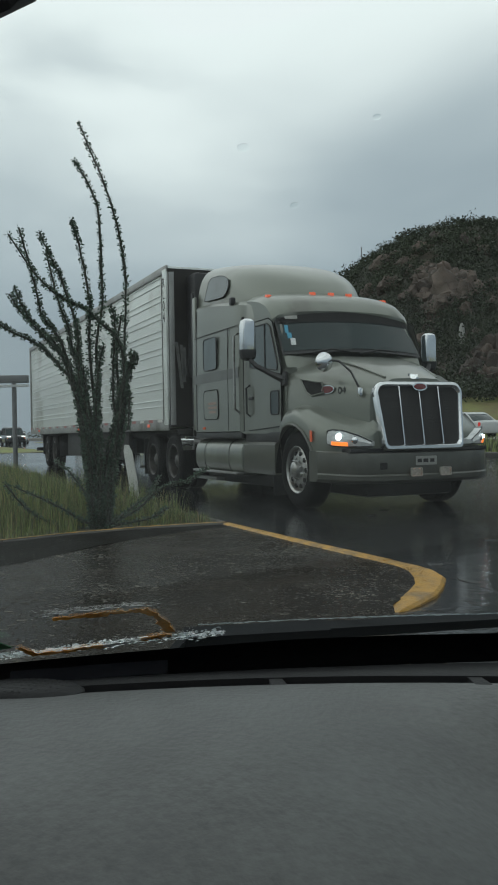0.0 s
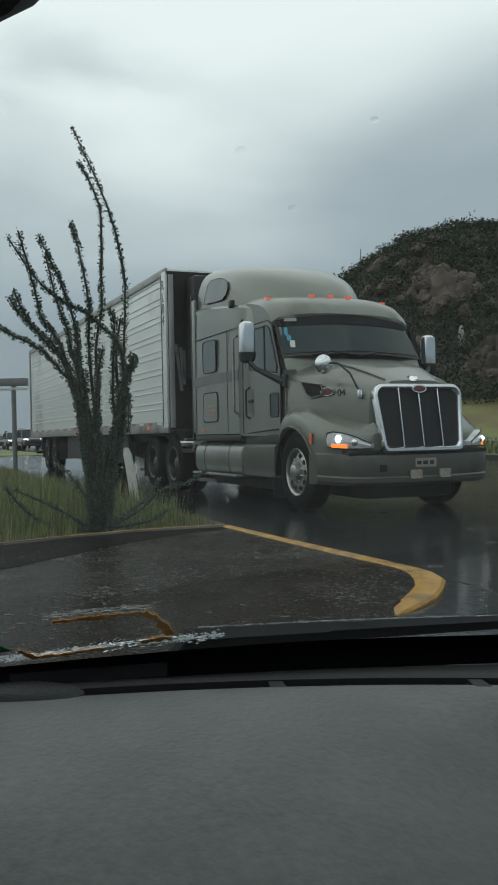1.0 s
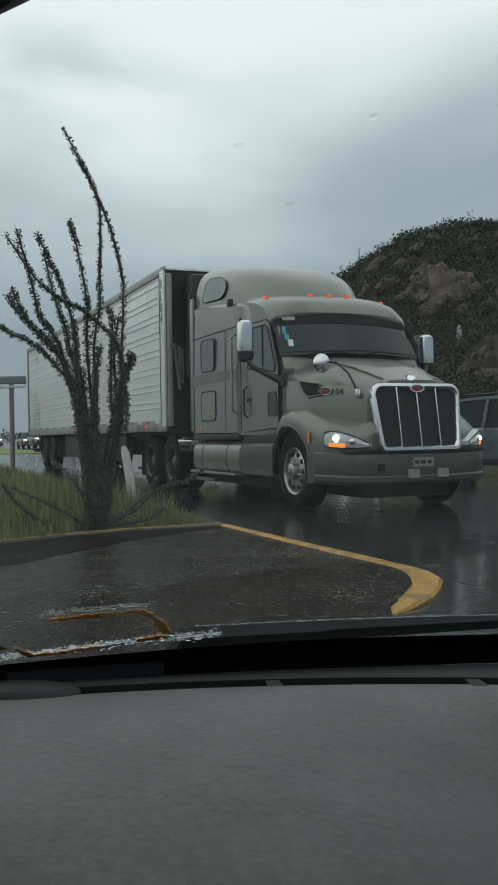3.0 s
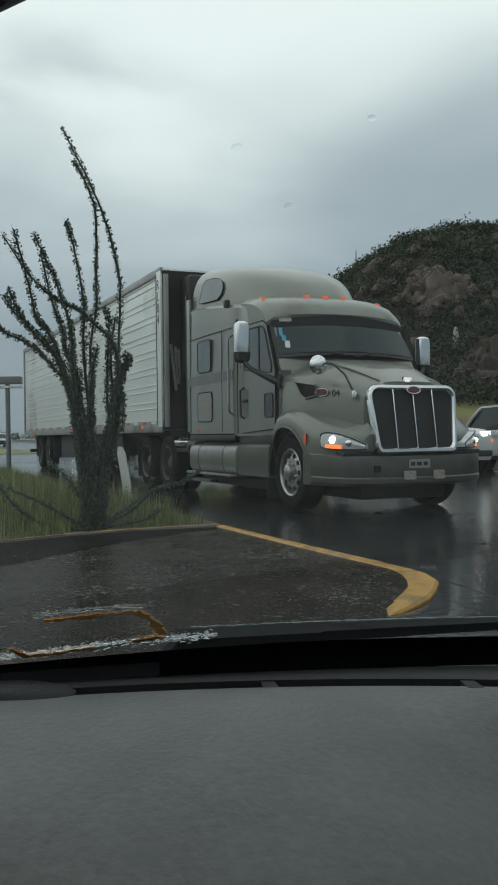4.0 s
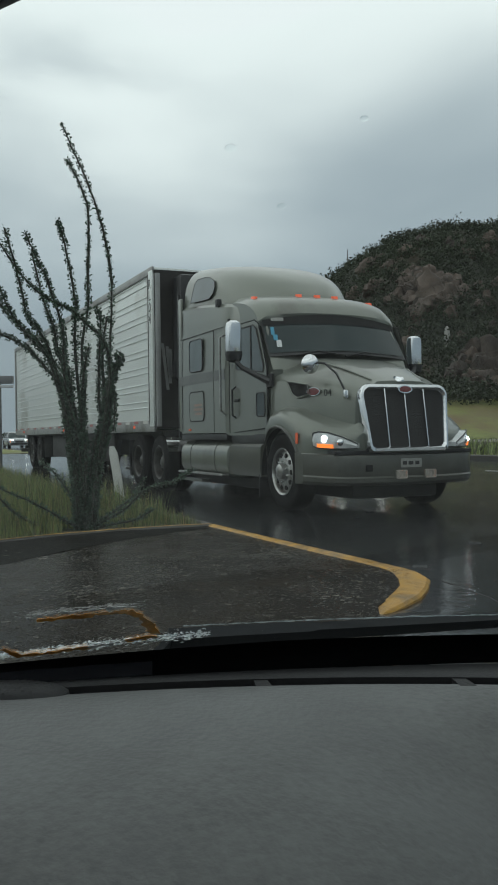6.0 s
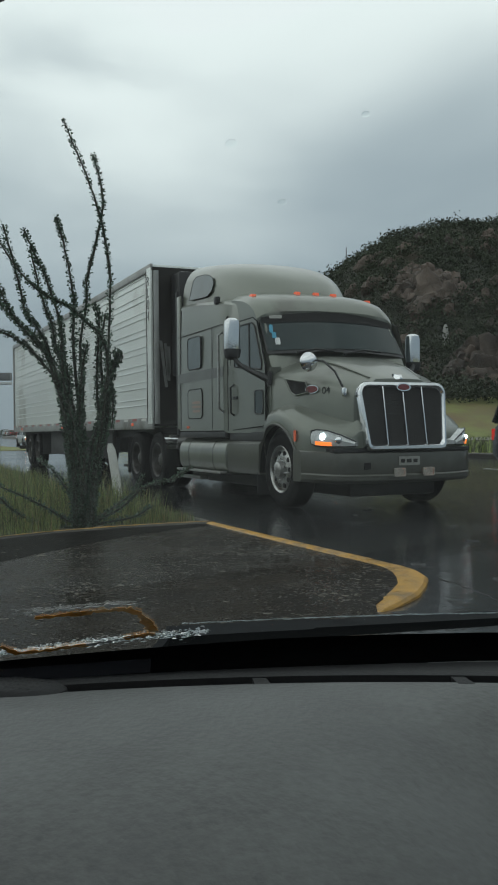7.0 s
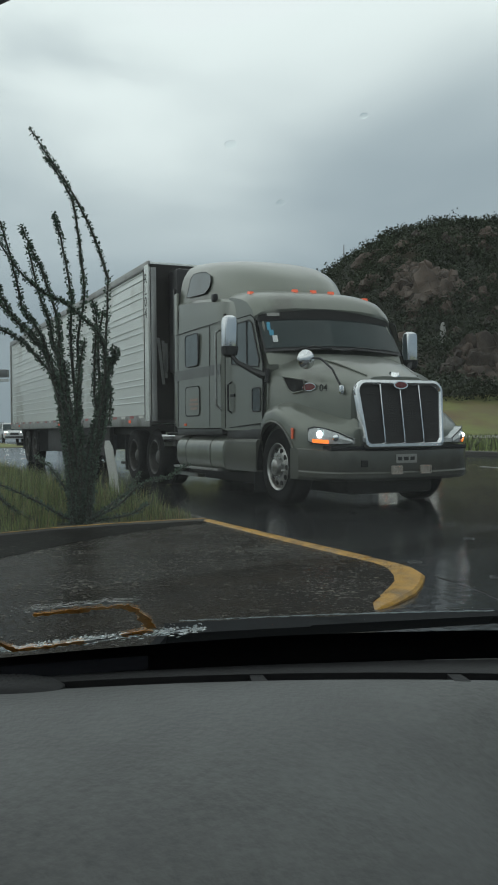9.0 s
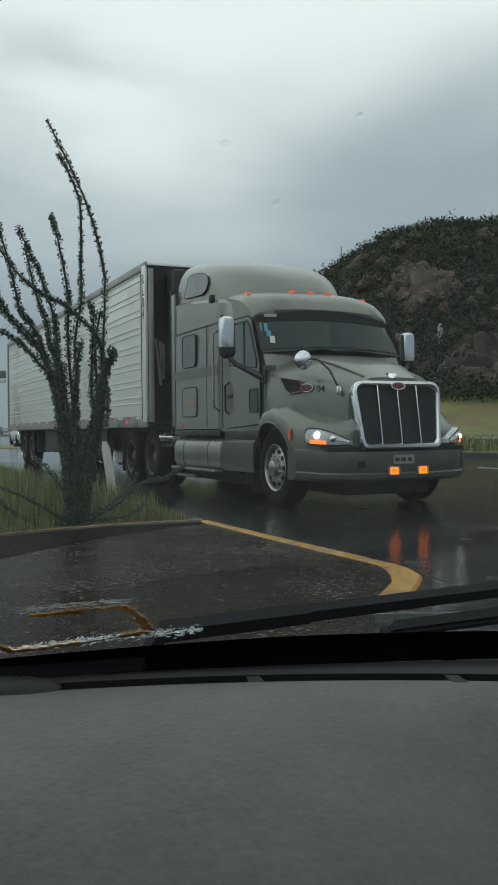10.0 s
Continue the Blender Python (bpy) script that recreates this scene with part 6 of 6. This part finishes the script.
part("arm_hook", loft([[Vector((x + a, y + b, SG * z + c)) for a, b, c in ((0, -w, -0.005), (0, w, -0.005), (0, w, 0.005), (0, -w, 0.005))] for x, y, z, w in ((0.522, 0.0, 0.058, 0.011), (0.56, 0.012, 0.046, 0.011), (0.60, 0.032, 0.024, 0.011), (0.635, 0.044, 0.014, 0.010))]), M["wiper"], wiper)
# the blade lies on the glass, held at its middle by the hook of the arm
blade_ = part("blade", bar(0.335, 0.985, 0.041, 0.041, 0.0062, 0.0062, SG * -0.002, SG * 0.010), M["wiper"], wiper, "black rubber wiper blade")
part("blade_spoiler", bar(0.35, 0.97, 0.0500, 0.0500, 0.002, 0.002, SG * 0.002, SG * 0.014), M["wiper"], blade_)
for x, ln in [(0.665 + 0.0295 * k, 0.010) for k in range(11)] + [(0.50 + 0.023 * k, 0.010) for k in range(3)] + [(0.345, 0.15), (0.575, 0.09)]:
    part("blade_rung", bar(x, x + ln, 0.0478, 0.0478, 0.002, 0.002, SG * 0.002, SG * 0.010), M["wiper"], blade_)
part("blade_saddle", bar(0.59, 0.67, 0.043, 0.043, 0.012, 0.012, SG * 0.002, SG * 0.022), M["wiper"], blade_)
S_AT = Vector((0.61, 0.045, 0.0))
strip_ = part("loose_strip", loft([[Vector((x + a, y + b, SG * 0.012 + c)) - S_AT for a, b, c in ((0, -w, -0.003), (0, w, -0.003), (0, w, 0.003), (0, -w, 0.003))] for x, y, w in ((0.61, 0.045, 0.006), (0.55, 0.036, 0.006), (0.486, 0.017, 0.005), (0.41, -0.022, 0.005), (0.336, -0.066, 0.004))]), M["wiper"], wiper, "loose torn rubber strip")
strip_.matrix_basis = Matrix.Translation(S_AT)


# ---- passing traffic ----
def traffic_car(label, paint, shape, group="traffic on the road"):
    """A car with its front bumper at x = 0, facing +x; its wheels turn."""
    ob = thing("car", label, "car", group)
    L, Wd, H, belt, hood_z, clear_z = shape["L"], shape["W"] / 2, shape["H"], shape["belt"], shape["hood"], shape["clear"]
    wheels_x = (-0.85, -L + 0.95)
    st = [(0.0, clear_z + 0.1, hood_z - 0.28, 0.80), (-0.05, clear_z, hood_z - 0.16, 0.90), (-0.25, clear_z, hood_z - 0.05, 0.96), (-0.8, clear_z, hood_z, 1.0), (-shape["cowl"], clear_z, belt - 0.02, 1.0), (-L * 0.6, clear_z, belt, 1.0), (-L + 0.6, clear_z, belt, 0.99), (-L + 0.15, clear_z, shape["tail"], 0.95), (-L + 0.03, clear_z + 0.05, shape["tail"] - 0.12, 0.90), (-L, clear_z + 0.12, shape["tail"] - 0.3, 0.86)]
    rings = []
    for x, zb, zt, k in st:
        w = Wd * k
        rings.append([Vector((x, y, z)) for y, z in ((-w * 0.9, zb), (-w, zb + 0.12), (-w * 1.01, (zb + zt) / 2), (-w * 0.97, zt - 0.06), (-w * 0.88, zt), (-w * 0.4, zt + 0.02), (w * 0.4, zt + 0.02), (w * 0.88, zt), (w * 0.97, zt - 0.06), (w * 1.01, (zb + zt) / 2), (w, zb + 0.12), (w * 0.9, zb))])
    body = part("body", loft(rings), M[paint], ob, angle=28)
    a, b, c, d = shape["cowl"], shape["roof0"], shape["roof1"], shape["back"]
    gl, rf = [], []
    for x, z, k in ((-a, belt - 0.03, 0.93), (-(a + b) / 2, (belt + H) / 2, 0.86), (-b, H - 0.05, 0.78), (-(b + c) / 2, H - 0.02, 0.77), (-c, H - 0.05, 0.77), (-(c + d) / 2, (belt + H) / 2, 0.82), (-d, belt - 0.03, 0.90)):
        w = Wd * k
        gl.append([Vector((x, y, zz)) for y, zz in ((-Wd * 0.92, belt - 0.06), (-w, z), (-w * 0.9, z + 0.03), (w * 0.9, z + 0.03), (w, z), (Wd * 0.92, belt - 0.06))])
    part("glasshouse", loft(gl), M["cab_glass"], ob, "dark wet car windows", angle=25)
    for x, z, k in ((-b + 0.10, H - 0.10, 0.80), (-b - 0.05, H - 0.02, 0.785), (-(b + c) / 2, H + 0.012, 0.78), (-c, H - 0.01, 0.78), (-c - 0.12, H - 0.10, 0.80)):
        w = Wd * k
        rf.append([Vector((x, y, zz)) for y, zz in ((-w, z - 0.035), (-w * 0.99, z + 0.015), (-w * 0.7, z + 0.04), (w * 0.7, z + 0.04), (w * 0.99, z + 0.015), (w, z - 0.035))])
    part("roof", loft(rf), M[paint], ob)
    for s in (-1, 1):
        for x0, x1 in ((a, b), (d, c)):
            part("roof_pillar", tube([(-x0, s * Wd * 0.93, belt - 0.03), (-(x0 + x1) / 2, s * Wd * 0.87, (belt + H) / 2), (-x1, s * Wd * 0.785, H - 0.05)], 0.045, 8), M[paint], ob)
        mid = (b + c) / 2
        for xm in ((mid,) if shape["L"] < 4.8 else (mid - 0.35, mid + 0.75)):
            part("door_pillar", tube([(-xm, s * Wd * 0.95, belt - 0.03), (-xm, s * Wd * 0.80, H - 0.04)], 0.04, 6), M[paint], ob)
        part("door_handle", box((0.16, 0.03, 0.03), (-mid - 0.2, s * Wd * 1.0, belt - 0.16), 0.008), M[paint], ob)
        part("headlight", loft([[Vector((x, s * y, z)) for z in (hood_z - 0.21, hood_z - 0.10)] + [Vector((x - 0.1, s * y, z)) for z in (hood_z - 0.10, hood_z - 0.21)] for x, y in ((0.0, Wd * 0.56), (-0.03, Wd * 0.72), (-0.16, Wd * 0.93))]), M["car_head"] if shape["lit"] else M["lens"], ob, "lit headlight" if shape["lit"] else "clear headlight")
        part("turn_lamp", box((0.05, 0.12, 0.10), (-0.06, s * Wd * 0.84, hood_z - 0.32), 0.015), M["amber_turn"], ob, "amber turn signal")
        part("tail_lamp", box((0.10, 0.12, 0.24), (-L + 0.06, s * Wd * 0.86, shape["tail"] - 0.22), 0.02), M["tail_red"], ob, "red tail lamp")
        part("side_mirror", box((0.12, 0.20, 0.13), (-a - 0.25, s * (Wd + 0.07), belt + 0.05), 0.04), M[paint], ob)
        part("side_sill", box((L * 0.5, 0.05, 0.1), (-L * 0.5, s * Wd * 0.97, clear_z + 0.04), 0.02), M["black"], ob)
        if shape["rack"]:
            part("roof_rail", tube([(-b - 0.1, s * Wd * 0.68, H + 0.03), (-b - 0.2, s * Wd * 0.68, H + 0.09), (-c + 0.1, s * Wd * 0.68, H + 0.09), (-c, s * Wd * 0.68, H + 0.03)], 0.02, 6), M["black"], ob)
    part("front_grille", box((0.04, Wd * 0.8, 0.18), (0.0, 0, hood_z - 0.3), 0.02), M["black"], ob)
    part("front_bumper", box((0.16, Wd * 1.7, 0.16), (-0.06, 0, clear_z + 0.16), 0.05), M["black"], ob)
    part("rear_window", box((0.02, Wd * 1.3, 0.3), (-d - 0.02, 0, belt + 0.1)), M["cab_glass"], ob, smooth=False) if shape["rack"] else None
    r = shape["wheel"]
    spinning = []
    for x in wheels_x:
        for s in (-1, 1):
            part("wheel_arch", lathe([(s * 0.0, 0.0), (s * 0.0, r * 1.16), (s * -0.2, r * 1.16)], 24, "y", (x, s * (Wd * 1.012), r * 1.02)), M["void"], ob)
            w = part("wheel", lathe([(s * q, p) for q, p in ((0.0, r * 0.62), (0.01, r * 0.8), (-0.01, r * 0.95), (-0.04, r), (-0.18, r), (-0.2, r * 0.8))], 24), M["rubber"], ob, "tyre on an alloy rim")
            rim_ = part("rim", lathe([(s * 0.0, r * 0.64), (s * -0.01, r * 0.58), (s * -0.03, r * 0.54), (s * -0.03, 0.0)], 20), M["alu"], w)
            for q in range(5):
                an = 2 * math.pi * q / 5
                part("spoke_gap", lathe([(s * -0.024, 0.0), (s * -0.024, r * 0.13)], 8, "y", (r * 0.36 * math.cos(an), 0, r * 0.36 * math.sin(an))), M["void"], rim_)
            w.matrix_basis = Matrix.Translation((x, s * (Wd * 1.012 + 0.012), r))
            spinning.append((w, x, s * (Wd * 1.012 + 0.012), r))
    return ob, spinning


SUV = dict(L=5.1, W=1.98, H=1.90, belt=1.18, hood=1.12, clear=0.34, cowl=1.55, roof0=2.05, roof1=4.7, back=5.0, tail=1.12, lit=True, rack=True, wheel=0.39)
MID = dict(L=4.7, W=1.88, H=1.70, belt=1.08, hood=1.02, clear=0.28, cowl=1.30, roof0=1.95, roof1=4.0, back=4.55, tail=1.02, lit=True, rack=True, wheel=0.36)
SEDAN = dict(L=4.55, W=1.76, H=1.45, belt=0.94, hood=0.88, clear=0.22, cowl=1.25, roof0=1.95, roof1=3.2, back=4.0, tail=0.98, lit=True, rack=False, wheel=0.32)
TRAFFIC = [
    # label, paint, shape, lane, place of the front bumper at a time, speed
    ("white sedan driving away on the far carriageway", "car_white", dict(SEDAN, lit=False), 26.0, -36.0, 0.0, -25.0),
    ("dark red sedan driving away on the far carriageway", "car_red", dict(SEDAN, lit=False), 26.0, -36.2, 0.3, -25.0),
    ("grey sport utility car with roof rails driving past", "car_silver", MID, 9.8, -9.4, 2.5, 12.0),
    ("blue-grey sport utility car driving past", "car_blue", MID, 6.5, -5.6, 2.7, 9.0),
    ("white sport utility car driving past", "car_white", dict(MID, rack=False), 9.8, -8.6, 3.8, 12.0),
    ("tall white sport utility car with roof rails driving past", "car_white", SUV, 6.5, -7.6, 4.0, 9.0),
    ("black off-road car driving past", "car_dark", SUV, 6.5, -2.4, 6.8, 11.8),
    ("silver sedan driving past on the wet road", "car_silver", dict(SEDAN, lit=False), 9.8, -8.0, 7.8, 12.0),
    ("black sedan with its headlights on driving past", "car_dark", SEDAN, 6.5, -5.7, 8.0, 12.9),
    ("black sport utility car driving past", "car_dark", MID, 6.5, -7.7, 9.15, 9.1),
    ("distant silver car with its headlights on", "car_silver", SEDAN, 6.5, -80.0, 5.0, 9.0),
    ("distant white car with its headlights on", "car_white", MID, 6.5, -80.0, 8.0, 9.0),
]
cars = [(*traffic_car(lb, pt, sh), lane, x0, t0, v) for lb, pt, sh, lane, x0, t0, v in TRAFFIC]

# white lane line on the road
lane_line = thing("lane_line", "worn white broken lane line", "road marking", kind="structure")
for k in range(14):
    part("dash_mark", box((3.0, 0.12, 0.008), (-70 + 7 * k, 8.15, 0.006)), M["lane_white"], lane_line, smooth=False)

# rain rings on the wet road, and a crack in the asphalt
ring_mesh = bpy.data.meshes.new("rain_ring")
bm = bmesh.new()
for rad_, th in ((0.05, 0.004), (0.026, 0.003)):
    n = 20
    rows = [[bm.verts.new(((rad_ + th * q) * math.cos(2 * math.pi * k / n), (rad_ + th * q) * math.sin(2 * math.pi * k / n), z)) for q, z in ((-1, 0), (0, th * 0.8), (1, 0))] for k in range(n)]
    for k in range(n):
        for q in (0, 1):
            bm.faces.new((rows[k][q], rows[k][q + 1], rows[(k + 1) % n][q + 1], rows[(k + 1) % n][q]))
bm.to_mesh(ring_mesh)
bm.free()
ring_mesh.materials.append(M["asphalt"])
for k in range(20):
    rg = new("rain_ring", ring_mesh)
    q = rnd.uniform(0.4, 1.2)
    rg.matrix_basis = pose(rnd.uniform(-1.0, 5.5), rnd.uniform(-2.4, 1.5), 0.001) @ Matrix.Diagonal((q, q, q, 1))
    tagged(rg, "small ring where a raindrop meets the wet road", "rain ring", "rain rings on the road")
CRACK = ((4.25, -2.60), (5.3, -2.80))
crack = [(CRACK[0][0] + (CRACK[1][0] - CRACK[0][0]) * k / 14 + rnd.uniform(-0.02, 0.02), CRACK[0][1] + (CRACK[1][1] - CRACK[0][1]) * k / 14 + rnd.uniform(-0.02, 0.02), 0.0) for k in range(15)]
tagged(part("road_crack", tube(crack, [rnd.uniform(0.002, 0.006) for _ in crack], 5), M["chassis"]), "dark tarred crack across the asphalt", "crack", kind="structure")


# ---- all that moves ----
LIT = [(0.47, 0.57), (1.17, 1.27), (1.87, 1.93), (2.57, 2.63), (3.3, 3.4), (4.07, 4.33), (4.77, 5.04), (5.47, 5.57), (6.2, 6.3), (6.87, 6.93), (7.57, 7.63), (7.77, 7.93), (8.27, 8.33), (8.47, 8.63), (9.07, 9.23), (9.8, 10.0)]
LIT_ALONE = [(2.1, 2.23), (7.1, 7.23)]
SWEEP = [(0.0, -0.8), (4.2, -0.8), (4.3, 6.3), (4.4, 24.7), (4.5, 45.9), (4.6, 73.5), (4.7, 96.6), (4.8, 117.0), (4.9, 134.0), (4.97, 137.0), (5.03, 133.0), (5.1, 117.0), (5.2, 100.0), (5.3, 84.3), (5.4, 59.5), (5.5, 26.1), (5.6, 8.5), (5.7, -0.8), (9.8, -0.8), (9.9, 4.5), (10.0, 9.5)]
ROCK = [(0.0, 0.0), (4.3, 0.0), (4.4, 9.0), (4.5, 13.0), (4.6, 13.0), (4.7, 10.0), (4.8, 11.0), (4.9, 8.0), (5.0, 8.0), (5.1, 12.0), (5.2, 10.0), (5.3, 3.0), (5.4, 0.0), (5.7, 0.0), (9.8, 0.0), (9.9, 5.0), (10.0, 9.0)]
SWAY_A = [(0.0, 0.0), (0.5, 1.0), (1.0, 2.0), (1.5, 4.0), (1.8, 1.8), (2.0, 0.8), (2.2, 2.5), (2.5, 5.5), (3.2, 4.5), (4.0, 4.2), (4.5, 3.2), (5.0, 7.0), (5.2, 7.0), (5.5, 0.0), (6.2, 1.5), (6.8, -1.2), (7.0, 0.2), (7.4, -0.2), (7.6, 1.5), (7.8, 4.3), (8.0, 3.6), (8.2, 4.0), (8.4, 5.7), (8.6, 4.3), (8.8, 6.7), (9.0, 11.5), (9.3, 6.4), (9.5, 3.5), (10.0, 4.0)]
SWAY_B = [(0.0, 0.0), (0.5, -8.5), (1.0, -2.5), (1.5, -2.0), (2.0, -5.0), (2.5, -4.0), (3.2, -3.0), (4.0, -2.0), (4.5, -2.0), (5.0, -2.0), (5.2, -3.5), (5.5, -0.5), (6.2, -4.0), (6.8, -11.4), (6.9, -15.0), (7.0, -15.4), (7.1, -13.6), (7.2, -9.7), (7.3, -5.7), (7.4, -2.6), (7.6, -2.6), (7.8, -8.4), (8.0, -9.7), (8.2, -4.0), (8.4, 2.2), (8.6, 0.0), (8.8, -2.6), (9.0, 5.3), (9.3, 8.8), (9.5, -1.0), (10.0, -2.0)]


def motions():
    walk(wiper, [(t, CAR @ W_BASE @ pose(0, 0, 0, 0, 0, a)) for t, a in SWEEP])
    walk(strip_, [(t, Matrix.Translation(S_AT) @ pose(0, 0, 0, 0, 0, a * 3)) for t, a in ROCK])
    for wand, top, rows in ((wand_a, TOP_A, SWAY_A), (wand_b, TOP_B, SWAY_B)):
        walk(wand, [(t, Matrix.Translation(top) @ pose(0, 0, 0, 0, -a, 0)) for t, a in rows])
    for n, (insert, at) in enumerate(flashers):
        rows = [(0.0, 180.0)]
        turn = 180.0
        for a, b in sorted(LIT + (LIT_ALONE if n == 0 else [])):
            rows += [(a - 0.0667, turn), (a - 0.0333, turn + 85), (a, turn + 170)]
            if b < 10.0:
                rows += [(b, turn + 190), (b + 0.0333, turn + 275), (b + 0.0667, turn + 360)]
            turn += 360
        if rows[-1][0] < 10.0:
            rows.append((10.0, rows[-1][1] + 20))
        rows = [r for i, r in enumerate(rows) if i == 0 or r[0] > rows[i - 1][0] + 0.02]
        walk(insert, [(t, Matrix.Translation(at) @ pose(0, 0, 0, 0, 0, a)) for t, a in rows])
    for ob, wheels_, lane, x0, t0, v in cars:
        walk(ob, [(t, pose(x0 + v * (t - t0), lane, 0.46 if v < 0 else 0, 0, 0, 180 if v < 0 else 0)) for t in (0.0, 5.0, 10.0)])
        for w, x, y, r in wheels_:
            step = 1 / 30
            walk(w, [(k * step, Matrix.Translation((x, y, r)) @ pose(0, 0, 0, 0, math.degrees(abs(v) * k * step / r), 0)) for k in range(0, 301)])


motions()
